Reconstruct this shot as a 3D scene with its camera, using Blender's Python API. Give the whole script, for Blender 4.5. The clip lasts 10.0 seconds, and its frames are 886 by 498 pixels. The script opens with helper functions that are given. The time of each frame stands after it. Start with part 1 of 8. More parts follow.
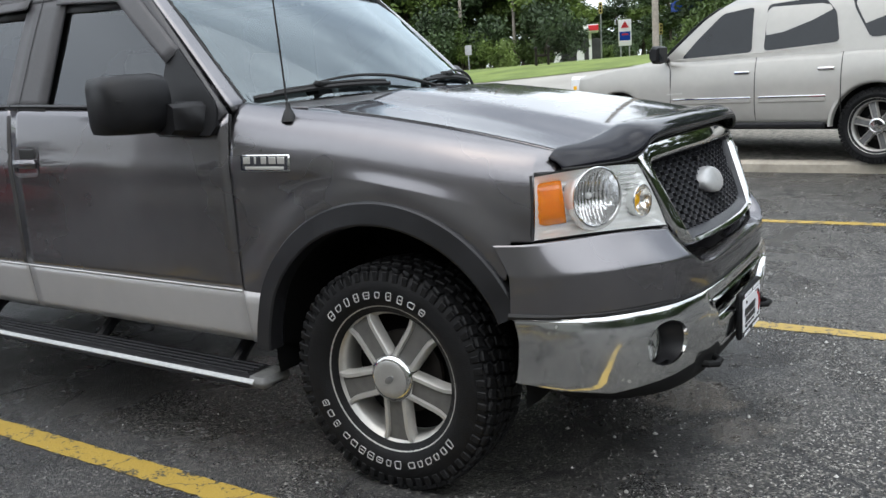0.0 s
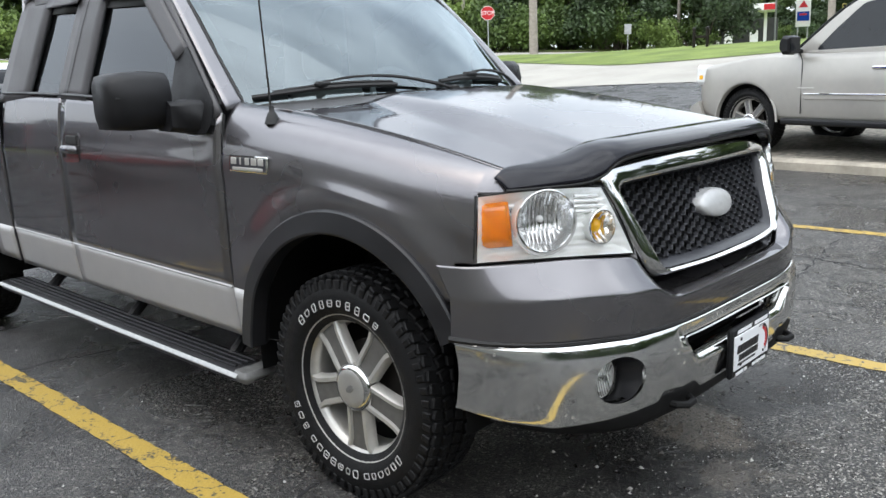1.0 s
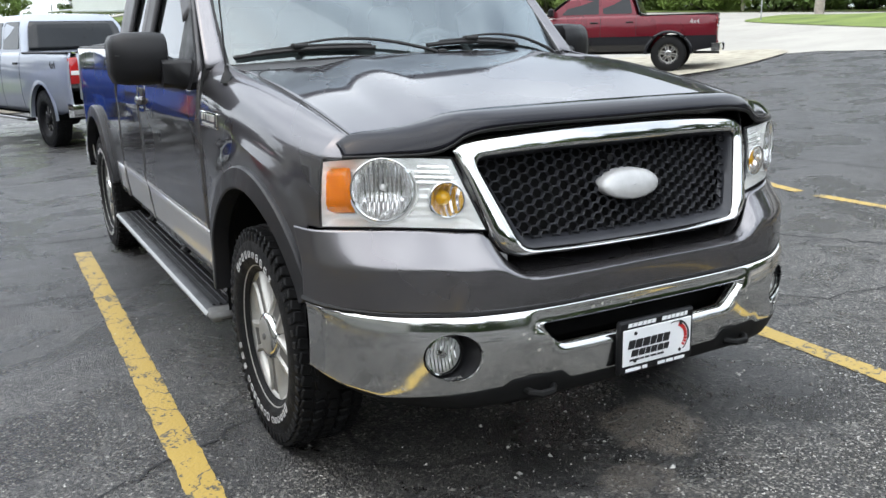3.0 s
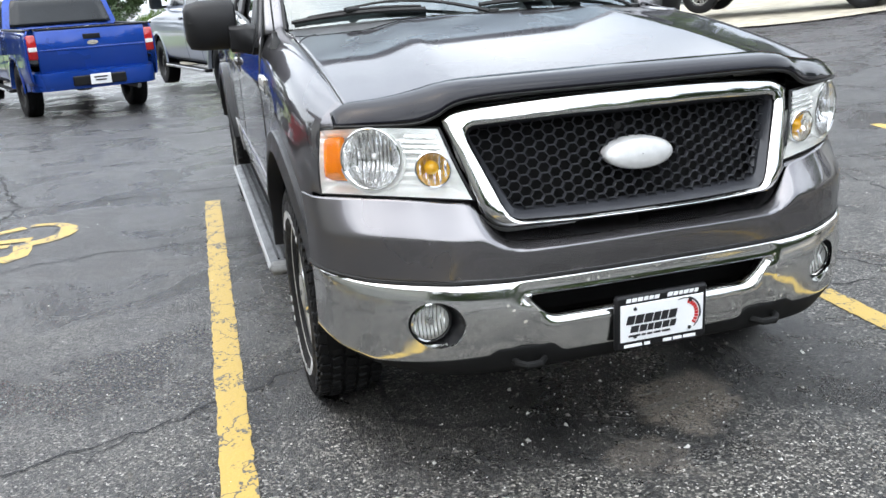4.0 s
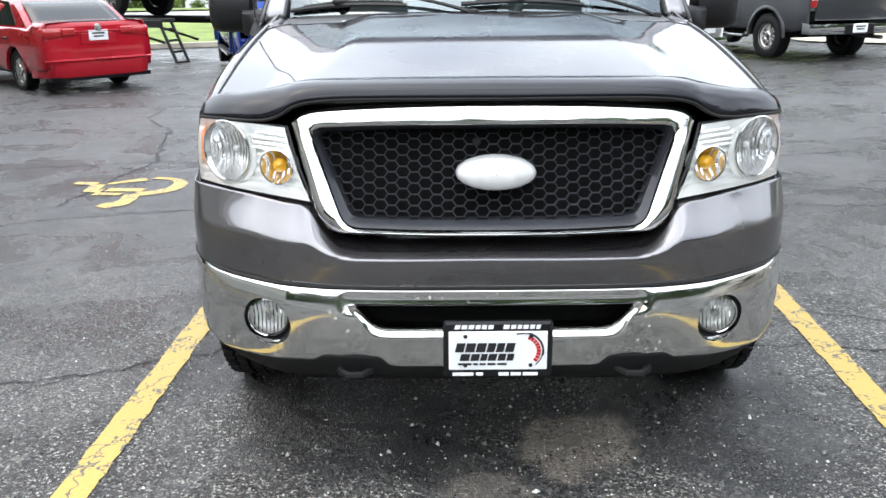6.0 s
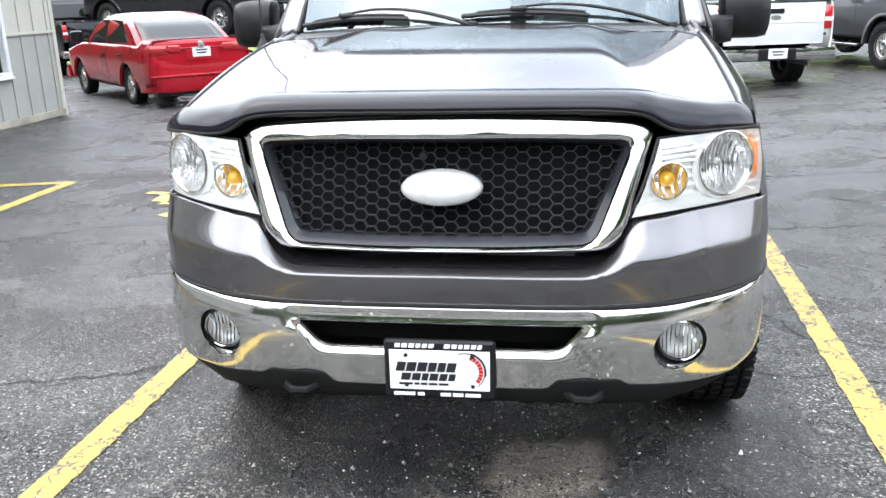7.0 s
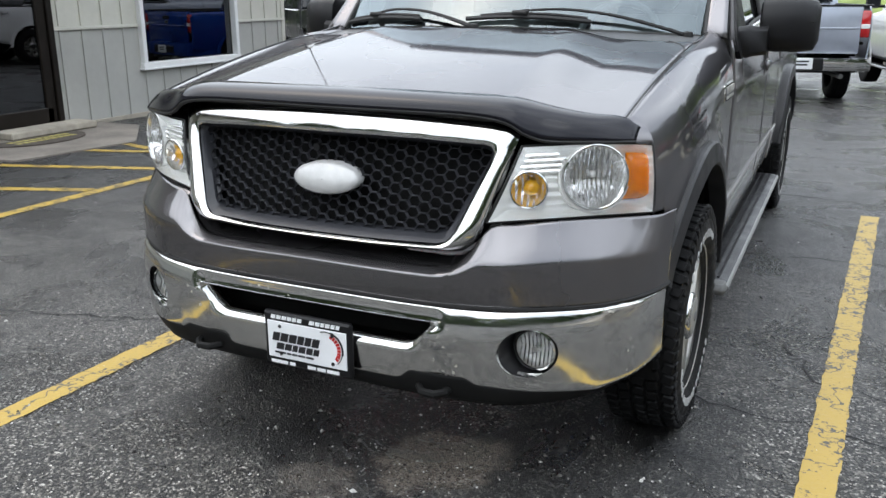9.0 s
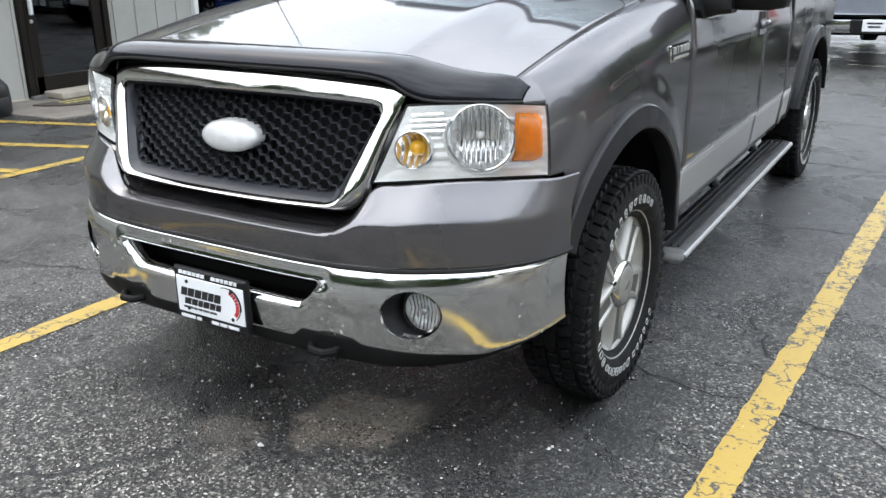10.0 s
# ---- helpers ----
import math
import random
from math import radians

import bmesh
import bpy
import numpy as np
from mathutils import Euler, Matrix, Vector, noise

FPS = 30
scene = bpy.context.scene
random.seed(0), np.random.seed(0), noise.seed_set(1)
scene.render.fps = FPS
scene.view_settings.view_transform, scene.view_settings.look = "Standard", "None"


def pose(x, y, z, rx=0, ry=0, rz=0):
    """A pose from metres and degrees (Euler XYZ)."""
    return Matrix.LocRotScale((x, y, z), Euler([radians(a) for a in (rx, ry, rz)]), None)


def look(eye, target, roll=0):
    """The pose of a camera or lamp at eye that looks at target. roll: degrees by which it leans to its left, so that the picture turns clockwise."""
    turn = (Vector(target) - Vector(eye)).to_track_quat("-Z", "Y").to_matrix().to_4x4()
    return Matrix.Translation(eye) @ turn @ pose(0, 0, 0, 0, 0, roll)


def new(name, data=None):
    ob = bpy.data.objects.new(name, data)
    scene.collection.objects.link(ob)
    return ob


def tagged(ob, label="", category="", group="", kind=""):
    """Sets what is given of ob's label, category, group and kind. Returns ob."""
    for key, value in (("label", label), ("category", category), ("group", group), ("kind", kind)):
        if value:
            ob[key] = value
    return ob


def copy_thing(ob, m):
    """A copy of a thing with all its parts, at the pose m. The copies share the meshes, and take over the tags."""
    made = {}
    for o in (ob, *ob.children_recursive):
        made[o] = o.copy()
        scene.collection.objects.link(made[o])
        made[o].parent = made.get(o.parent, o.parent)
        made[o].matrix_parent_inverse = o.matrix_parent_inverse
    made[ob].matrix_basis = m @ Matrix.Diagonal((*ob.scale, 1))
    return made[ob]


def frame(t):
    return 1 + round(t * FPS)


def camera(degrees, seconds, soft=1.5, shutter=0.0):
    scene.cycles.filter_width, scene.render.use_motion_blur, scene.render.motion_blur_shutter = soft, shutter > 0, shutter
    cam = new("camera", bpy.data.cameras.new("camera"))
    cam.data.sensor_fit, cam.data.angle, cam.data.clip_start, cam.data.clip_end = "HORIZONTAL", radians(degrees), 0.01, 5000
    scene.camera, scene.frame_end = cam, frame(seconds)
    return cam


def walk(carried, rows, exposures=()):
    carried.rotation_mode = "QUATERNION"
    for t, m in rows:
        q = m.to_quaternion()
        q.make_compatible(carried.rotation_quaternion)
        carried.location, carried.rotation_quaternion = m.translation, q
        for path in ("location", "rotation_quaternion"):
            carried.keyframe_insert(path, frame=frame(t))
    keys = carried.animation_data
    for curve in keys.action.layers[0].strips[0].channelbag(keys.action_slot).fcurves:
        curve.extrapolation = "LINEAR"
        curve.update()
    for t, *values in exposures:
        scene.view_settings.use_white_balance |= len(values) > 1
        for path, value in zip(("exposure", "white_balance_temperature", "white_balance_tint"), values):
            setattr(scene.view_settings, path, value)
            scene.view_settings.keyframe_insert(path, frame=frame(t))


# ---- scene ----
cam = camera(54.8, 10.0)
PATH = [
    (0, (1.676, -3.317, 1.425), (0.633, -1.653, 1.046), -3.5),
    (0.5, (1.892, -3.066, 1.446), (0.747, -1.471, 1.063), -3.3),
    (1, (2.14, -2.844, 1.503), (0.814, -1.405, 1.088), -2.1),
    (1.5, (2.354, -2.558, 1.486), (0.912, -1.231, 1.084), -1.0),
    (2, (2.621, -2.328, 1.485), (1.092, -1.099, 1.095), -1.0),
    (2.5, (2.844, -2.131, 1.5), (1.244, -1.002, 1.09), -1.2),
    (3, (2.936, -1.859, 1.487), (1.238, -0.921, 1.001), -1.4),
    (3.2, (2.972, -1.77, 1.497), (1.244, -0.916, 0.966), -1.8),
    (4.3, (3.228, -1.145, 1.545), (1.361, -0.732, 0.961), -2.4),
    (4.5, (3.242, -1.038, 1.519), (1.36, -0.693, 0.938), -1.2),
    (5, (3.228, -0.743, 1.544), (1.337, -0.508, 0.934), -1.1),
    (5.5, (3.283, -0.416, 1.546), (1.377, -0.31, 0.948), 0.0),
    (5.7, (3.295, -0.305, 1.549), (1.388, -0.248, 0.951), -0.1),
    (6.8, (3.207, 0.254, 1.56), (1.308, 0.054, 0.965), -1.5),
    (7, (3.197, 0.351, 1.539), (1.301, 0.075, 0.966), -1.6),
    (7.5, (3.208, 0.655, 1.554), (1.344, 0.217, 0.974), -0.9),
    (8, (3.112, 0.898, 1.527), (1.283, 0.334, 0.948), -0.2),
    (8.5, (3.021, 1.133, 1.542), (1.233, 0.438, 0.978), 0.1),
    (9, (3.012, 1.444, 1.548), (1.282, 0.62, 0.975), -0.1),
    (9.5, (2.94, 1.683, 1.543), (1.303, 0.688, 0.967), -1.7),
    (10, (2.731, 1.934, 1.528), (1.116, 0.951, 0.878), -0.5),
]
EXPOSURES = [(0.0, 0.17), (0.5, 0.51), (1.0, 0.42), (1.5, -0.08), (2.0, 0.23), (2.5, 0.30), (3.0, 0.47), (4.5, 0.96), (5.0, 0.99), (5.5, 0.87), (7.0, 1.29), (7.5, 1.20), (8.0, 0.99), (8.5, 0.45), (9.0, 0.40), (9.5, 0.49), (10.0, 0.73)]
walk(cam, [(t, look(eye, target, roll)) for t, eye, target, roll in PATH], EXPOSURES)

# ---- light ----
SUN_EL, SUN_AZ = 58.0, 200.0
world = bpy.data.worlds.new("overcast_sky")
scene.world = world
world.use_nodes = True
wn, wl = world.node_tree.nodes, world.node_tree.links
wn.clear()
w_out = wn.new("ShaderNodeOutputWorld")
w_bg = wn.new("ShaderNodeBackground")
w_sky = wn.new("ShaderNodeTexSky")
w_sky.sky_type, w_sky.sun_disc = "NISHITA", False
w_sky.sun_elevation, w_sky.sun_rotation = radians(SUN_EL), radians(SUN_AZ)
w_sky.dust_density, w_sky.air_density = 3.0, 1.0
w_co = wn.new("ShaderNodeTexCoord")
w_map = wn.new("ShaderNodeMapping")
w_map.inputs["Scale"].default_value = (1.6, 1.6, 2.2)
w_noise = wn.new("ShaderNodeTexNoise")
w_noise.inputs["Scale"].default_value, w_noise.inputs["Detail"].default_value = 1.5, 2.5
w_ramp = wn.new("ShaderNodeValToRGB")
w_ramp.color_ramp.elements[0].position, w_ramp.color_ramp.elements[0].color = 0.34, (0.42, 0.42, 0.42, 1)
w_ramp.color_ramp.elements[1].position, w_ramp.color_ramp.elements[1].color = 0.68, (1, 1, 1, 1)
w_mix = wn.new("ShaderNodeMix")
w_mix.data_type = "RGBA"
w_mix.inputs["B"].default_value = (14.5, 15.6, 16.8, 1)
wl.new(w_co.outputs["Generated"], w_map.inputs["Vector"])
wl.new(w_map.outputs["Vector"], w_noise.inputs["Vector"])
wl.new(w_noise.outputs["Fac"], w_ramp.inputs["Fac"])
wl.new(w_ramp.outputs["Color"], w_mix.inputs["Factor"])
wl.new(w_sky.outputs["Color"], w_mix.inputs["A"])
w_xyz = wn.new("ShaderNodeSeparateXYZ")
w_grade = wn.new("ShaderNodeMapRange")
w_grade.inputs["From Min"].default_value, w_grade.inputs["From Max"].default_value = 0.0, 1.0
w_grade.inputs["To Min"].default_value, w_grade.inputs["To Max"].default_value = 0.74, 1.30
w_scale = wn.new("ShaderNodeVectorMath")
w_scale.operation = "SCALE"
wl.new(w_co.outputs["Generated"], w_xyz.inputs[0])
wl.new(w_xyz.outputs["Z"], w_grade.inputs["Value"])
wl.new(w_mix.outputs["Result"], w_scale.inputs[0])
wl.new(w_grade.outputs["Result"], w_scale.inputs["Scale"])
wl.new(w_scale.outputs["Vector"], w_bg.inputs["Color"])
w_bg.inputs["Strength"].default_value = 0.13
wl.new(w_bg.outputs["Background"], w_out.inputs["Surface"])

sun = new("sun", bpy.data.lights.new("sun", "SUN"))
sun.data.energy, sun.data.angle, sun.data.color = 0.8, radians(90), (1.0, 0.97, 0.92)
sun.matrix_world = look((6, -5, 12), (0, 0, 0))
scene.view_settings.exposure = 0.0


# ---- materials ----
def nodes_of(name):
    m = bpy.data.materials.new(name)
    m.use_nodes = True
    return m, m.node_tree.nodes, m.node_tree.links, m.node_tree.nodes["Principled BSDF"]


def mat(name, colour, rough=0.5, metal=0.0, vary=0.12, scale=6.0, bump=0.0, bump_scale=60.0, coat=0.0, spec=0.5, rough_vary=0.0, coords="Object", tint=None, edge=None, coat_ior=1.5, coat_rough=0.04):
    """A surface with colour and roughness that vary at two scales, and a fine relief."""
    m, n, l, p = nodes_of(name)
    co = n.new("ShaderNodeTexCoord")
    big, fine = n.new("ShaderNodeTexNoise"), n.new("ShaderNodeTexNoise")
    big.inputs["Scale"].default_value, big.inputs["Detail"].default_value = scale, 4.0
    fine.inputs["Scale"].default_value, fine.inputs["Detail"].default_value = scale * 9.0, 3.0
    for t in (big, fine):
        l.new(co.outputs[coords], t.inputs["Vector"])
    add = n.new("ShaderNodeMath")
    add.operation = "MULTIPLY_ADD"
    add.inputs[1].default_value = 0.35
    l.new(fine.outputs["Fac"], add.inputs[0])
    l.new(big.outputs["Fac"], add.inputs[2])
    rng = n.new("ShaderNodeMapRange")
    rng.inputs["From Min"].default_value, rng.inputs["From Max"].default_value = 0.4, 0.95
    l.new(add.outputs[0], rng.inputs["Value"])
    mix = n.new("ShaderNodeMix")
    mix.data_type = "RGBA"
    dark = [c * (1 - vary) for c in colour]
    light = list(tint) if tint else [min(1, c * (1 + vary)) for c in colour]
    mix.inputs["A"].default_value, mix.inputs["B"].default_value = (*dark, 1), (*light, 1)
    l.new(rng.outputs["Result"], mix.inputs["Factor"])
    l.new(mix.outputs["Result"], p.inputs["Base Color"])
    p.inputs["Metallic"].default_value = metal
    p.inputs["Specular IOR Level"].default_value = spec
    p.inputs["Coat Weight"].default_value, p.inputs["Coat Roughness"].default_value = coat, coat_rough
    p.inputs["Coat IOR"].default_value = coat_ior
    p.inputs["Roughness"].default_value = rough
    if edge is not None:
        p.inputs["Specular Tint"].default_value = (edge, edge, edge * 1.05, 1)
    if rough_vary:
        rr = n.new("ShaderNodeMapRange")
        rr.inputs["From Min"].default_value, rr.inputs["From Max"].default_value = 0.35, 0.65
        rr.inputs["To Min"].default_value, rr.inputs["To Max"].default_value = max(0.02, rough - rough_vary), min(1, rough + rough_vary)
        l.new(big.outputs["Fac"], rr.inputs["Value"])
        l.new(rr.outputs["Result"], p.inputs["Roughness"])
    if bump:
        grain = n.new("ShaderNodeTexNoise")
        grain.inputs["Scale"].default_value, grain.inputs["Detail"].default_value = bump_scale, 3.0
        l.new(co.outputs[coords], grain.inputs["Vector"])
        b = n.new("ShaderNodeBump")
        b.inputs["Strength"].default_value, b.inputs["Distance"].default_value = bump, 0.01
        l.new(grain.outputs["Fac"], b.inputs["Height"])
        l.new(b.outputs["Normal"], p.inputs["Normal"])
    return m


def glass(name, tint, clear=0.8, ior=1.5, rough=0.0, gloss=(0.95, 0.97, 1.0)):
    """A thin pane: what lies behind shows through, tinted, under a Fresnel gloss."""
    m, n, l, p = nodes_of(name)
    n.remove(p)
    out = n["Material Output"]
    tr, gl, mx, fr = (n.new("ShaderNode" + k) for k in ("BsdfTransparent", "BsdfGlossy", "MixShader", "Fresnel"))
    tr.inputs["Color"].default_value = (*[c * clear for c in tint], 1)
    gl.inputs["Roughness"].default_value = rough
    gl.inputs["Color"].default_value = (*gloss, 1)
    fr.inputs["IOR"].default_value = ior
    l.new(fr.outputs["Fac"], mx.inputs["Fac"])
    l.new(tr.outputs["BSDF"], mx.inputs[1])
    l.new(gl.outputs["BSDF"], mx.inputs[2])
    l.new(mx.outputs["Shader"], out.inputs["Surface"])
    return m


def paint(name, colour, metal=0.45, rough=0.32, coat_ior=1.45):
    return mat(name, colour, rough, metal, vary=0.10, scale=1.3, coat=1.0, spec=0.4, edge=0.25, coat_ior=coat_ior, coat_rough=0.05, rough_vary=0.05, bump=0.02, bump_scale=900)



def dirty_chrome(name):
    """Chrome with clusters of small pale stone chips and road film."""
    m = mat(name, (0.70, 0.70, 0.69), 0.10, 1.0, vary=0.08, scale=7, rough_vary=0.05)
    n, l = m.node_tree.nodes, m.node_tree.links
    p, out = n["Principled BSDF"], n["Material Output"]
    co = n.new("ShaderNodeTexCoord")
    v, k = n.new("ShaderNodeTexVoronoi"), n.new("ShaderNodeTexNoise")
    v.inputs["Scale"].default_value, k.inputs["Scale"].default_value = 115, 5.5
    ra, rb = n.new("ShaderNodeValToRGB"), n.new("ShaderNodeValToRGB")
    ra.color_ramp.elements[0].position, ra.color_ramp.elements[1].position = 0.86, 0.92
    rb.color_ramp.elements[0].position, rb.color_ramp.elements[1].position = 0.55, 0.66
    mul, mx, chip = n.new("ShaderNodeMath"), n.new("ShaderNodeMixShader"), n.new("ShaderNodeBsdfDiffuse")
    mul.operation = "MULTIPLY"
    chip.inputs["Color"].default_value = (0.52, 0.50, 0.44, 1)
    for t in (v, k):
        l.new(co.outputs["Object"], t.inputs["Vector"])
    l.new(v.outputs["Color"], ra.inputs["Fac"])
    l.new(k.outputs["Fac"], rb.inputs["Fac"])
    l.new(ra.outputs["Color"], mul.inputs[0])
    l.new(rb.outputs["Color"], mul.inputs[1])
    l.new(mul.outputs[0], mx.inputs["Fac"])
    l.new(p.outputs["BSDF"], mx.inputs[1])
    l.new(chip.outputs["BSDF"], mx.inputs[2])
    l.new(mx.outputs["Shader"], out.inputs["Surface"])
    return m


M = {}
M["paint"] = paint("grey_metallic_paint", (0.172, 0.165, 0.172), 0.90, 0.28, 1.56)
M["frame_satin"] = mat("satin_charcoal_frame", (0.075, 0.073, 0.076), 0.46, spec=0.35, vary=0.15, scale=6, bump=0.03, bump_scale=700, rough_vary=0.06)
M["paint_silver"] = paint("silver_two_tone_paint", (0.42, 0.41, 0.40), 0.35, 0.42)
M["chrome"] = mat("chrome_plate", (0.67, 0.67, 0.66), 0.07, 1.0, vary=0.06, scale=9, rough_vary=0.03)
M["alloy"] = mat("cast_alloy", (0.47, 0.46, 0.43), 0.36, 0.45, vary=0.12, scale=18, rough_vary=0.08)
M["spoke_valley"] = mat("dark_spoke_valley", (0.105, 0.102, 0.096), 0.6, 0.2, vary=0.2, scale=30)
M["cap_face"] = mat("satin_cap_face", (0.36, 0.355, 0.335), 0.42, 0.5, vary=0.12, scale=20)
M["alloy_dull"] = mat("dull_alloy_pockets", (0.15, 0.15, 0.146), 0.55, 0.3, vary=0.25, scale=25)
M["plastic"] = mat("black_grained_plastic", (0.007, 0.007, 0.008), 0.46, spec=0.30, vary=0.3, scale=14, bump=0.10, bump_scale=700, rough_vary=0.08)
M["flare"] = mat("dark_grey_flare_plastic", (0.014, 0.014, 0.0155), 0.38, spec=0.38, vary=0.2, scale=10, bump=0.06, bump_scale=600, rough_vary=0.08)
M["gloss_black"] = mat("smoked_acrylic", (0.009, 0.009, 0.013), 0.11, spec=0.30, vary=0.2, scale=5, rough_vary=0.05)
# near-black holds the shade of arches, underbody and openings in its colour
M["deep"] = mat("shade_near_black", (0.0025, 0.0025, 0.0025), 0.8, spec=0.2, vary=0.3, scale=8)
M["cowl"] = mat("dark_grey_cowl_plastic", (0.085, 0.086, 0.088), 0.34, spec=0.5, vary=0.15, scale=10, bump=0.04, bump_scale=500, rough_vary=0.06)
M["rubber"] = mat("tyre_rubber", (0.0065, 0.0065, 0.007), 0.56, spec=0.22, vary=0.35, scale=22, bump=0.25, bump_scale=180, rough_vary=0.12)
M["white_letter"] = mat("raised_white_rubber", (0.46, 0.46, 0.45), 0.6, vary=0.2, scale=30)
M["seal"] = mat("black_rubber_seal", (0.008, 0.008, 0.008), 0.6, vary=0.2)
M["windshield"] = glass("windshield_glass", (0.72, 0.86, 0.88), 0.56, 2.2, gloss=(0.82, 0.93, 0.98))
M["tinted"] = glass("tinted_window_glass", (0.55, 0.62, 0.62), 0.45, 1.7)
M["dark_glass"] = glass("dark_privacy_glass", (0.3, 0.32, 0.34), 0.25, 1.6)
M["lens"] = glass("clear_lamp_lens", (1, 1, 1), 0.98, 1.36)
M["reflector"] = mat("lamp_reflector", (0.98, 0.98, 0.97), 0.13, 0.75, vary=0.06, scale=40)
M["lamp_base"] = mat("lamp_bezel_silver", (0.97, 0.985, 0.945), 0.15, 0.22, vary=0.1, scale=20, bump=0.05, bump_scale=60)
M["amber"] = mat("amber_plastic", (1.0, 0.25, 0.0015), 0.16, vary=0.22, scale=45, coat=1.0, bump=0.2, bump_scale=160)
M["amber_bulb"] = mat("amber_bulb_glass", (1.0, 0.46, 0.008), 0.12, vary=0.2, scale=60, coat=1.0, bump=0.3, bump_scale=120)
M["grille"] = mat("grey_grille_plastic", (0.026, 0.027, 0.032), 0.36, spec=0.42, vary=0.2, scale=12, bump=0.05, bump_scale=500)
M["mesh"] = mat("grille_mesh_plastic", (0.038, 0.039, 0.044), 0.30, spec=0.5, vary=0.2, scale=12)
M["red_lens"] = mat("red_tail_lens", (0.42, 0.010, 0.012), 0.15, vary=0.2, scale=30, coat=1.0)
M["white_plastic"] = mat("white_lens_plastic", (0.75, 0.75, 0.74), 0.25, vary=0.08, scale=20)
M["badge_white"] = mat("faded_white_oval", (0.46, 0.46, 0.455), 0.34, 0.25, vary=0.1, scale=35, bump=0.05, bump_scale=80)
M["plate_white"] = mat("white_plate_card", (0.80, 0.81, 0.82), 0.4, vary=0.04, scale=12)
M["ink"] = mat("black_ink", (0.012, 0.012, 0.014), 0.45, vary=0.1)
M["red_ink"] = mat("red_ink", (0.48, 0.02, 0.02), 0.45, vary=0.1)
M["interior"] = mat("grey_cabin_trim", (0.24, 0.245, 0.25), 0.7, vary=0.2, scale=9, bump=0.1, bump_scale=300)
M["seat"] = mat("grey_seat_cloth", (0.32, 0.315, 0.31), 0.85, vary=0.18, scale=12, bump=0.15, bump_scale=400)
M["mirror_bowl"] = mat("bright_mirror_bowl", (0.96, 0.96, 0.94), 0.18, 0.65, vary=0.04, scale=30)
M["turn_mirror"] = mat("turn_lamp_mirror", (0.95, 0.93, 0.88), 0.12, 0.9, vary=0.04, scale=30)
M["bumper_chrome"] = dirty_chrome("chipped_bumper_chrome")
M["board_trim"] = mat("dull_aluminium_edge", (0.36, 0.36, 0.35), 0.38, 0.8, vary=0.25, scale=40, rough_vary=0.10)
M["valance"] = mat("dull_black_plastic", (0.006, 0.006, 0.006), 0.6, spec=0.2, vary=0.3, scale=10)
M["brake"] = mat("rusty_dark_iron", (0.030, 0.026, 0.023), 0.6, 0.4, vary=0.3, scale=20)

# ---- mesh tools ----
def smooth01(t):
    t = min(1.0, max(0.0, t))
    return t * t * (3 - 2 * t)


def lerp(a, b, t):
    return a + (b - a) * t


def knots(table, x):
    """Smooth value through (x, value) pairs, held flat beyond the ends."""
    if x <= table[0][0]:
        return table[0][1]
    if x >= table[-1][0]:
        return table[-1][1]
    for i in range(len(table) - 1):
        (x0, v0), (x1, v1) = table[i], table[i + 1]
        if x0 <= x <= x1:
            vm = table[i - 1] if i else (2 * x0 - x1, 2 * v0 - v1)
            vp = table[i + 2] if i + 2 < len(table) else (2 * x1 - x0, 2 * v1 - v0)
            m0 = (v1 - vm[1]) / (x1 - vm[0]) * (x1 - x0)
            m1 = (vp[1] - v0) / (vp[0] - x0) * (x1 - x0)
            t = (x - x0) / (x1 - x0)
            return (2 * t**3 - 3 * t**2 + 1) * v0 + (t**3 - 2 * t**2 + t) * m0 + (-2 * t**3 + 3 * t**2) * v1 + (t**3 - t**2) * m1


def mesh(name, verts, faces, material, sharp=32.0):
    me = bpy.data.meshes.new(name)
    me.from_pydata([tuple(v) for v in verts], [], [tuple(f) for f in faces])
    me.materials.append(material)
    me.shade_smooth()
    me.set_sharp_from_angle(angle=radians(sharp))
    return me


def add(name, geo, material, parent=None, label="", sharp=32.0, thick=0.0, m=None):
    """One mesh object from (verts, faces), under its parent."""
    verts, faces = geo
    if m is not None:
        verts = [m @ Vector(v) for v in verts]
    ob = new(name, mesh(name, verts, faces, material, sharp))
    if parent is not None:
        ob.parent = parent
    if label:
        ob["label"] = label
    if thick:
        mod = ob.modifiers.new("thickness", "SOLIDIFY")
        mod.thickness, mod.offset = thick, 0.0
    return ob


def thing(name, label, category, m=None, group="", kind=""):
    ob = tagged(new(name), label, category, group, kind)
    ob.empty_display_size = 0.1
    if m is not None:
        ob.matrix_basis = m
    return ob


def join(*geos):
    verts, faces = [], []
    for v, f in geos:
        k = len(verts)
        verts += list(v)
        faces += [tuple(i + k for i in q) for q in f]
    return verts, faces


def moved(geo, m):
    return [tuple(m @ Vector(v)) for v in geo[0]], geo[1]


def flip_y(geo):
    return [(v[0], -v[1], v[2]) for v in geo[0]], [tuple(reversed(f)) for f in geo[1]]


def sheet(fn, nu, nv):
    """A grid of fn(u, v), u and v from 0 to 1."""
    verts = [fn(i / nu, j / nv) for i in range(nu + 1) for j in range(nv + 1)]
    faces = [(i * (nv + 1) + j, (i + 1) * (nv + 1) + j, (i + 1) * (nv + 1) + j + 1, i * (nv + 1) + j + 1) for i in range(nu) for j in range(nv)]
    return verts, faces


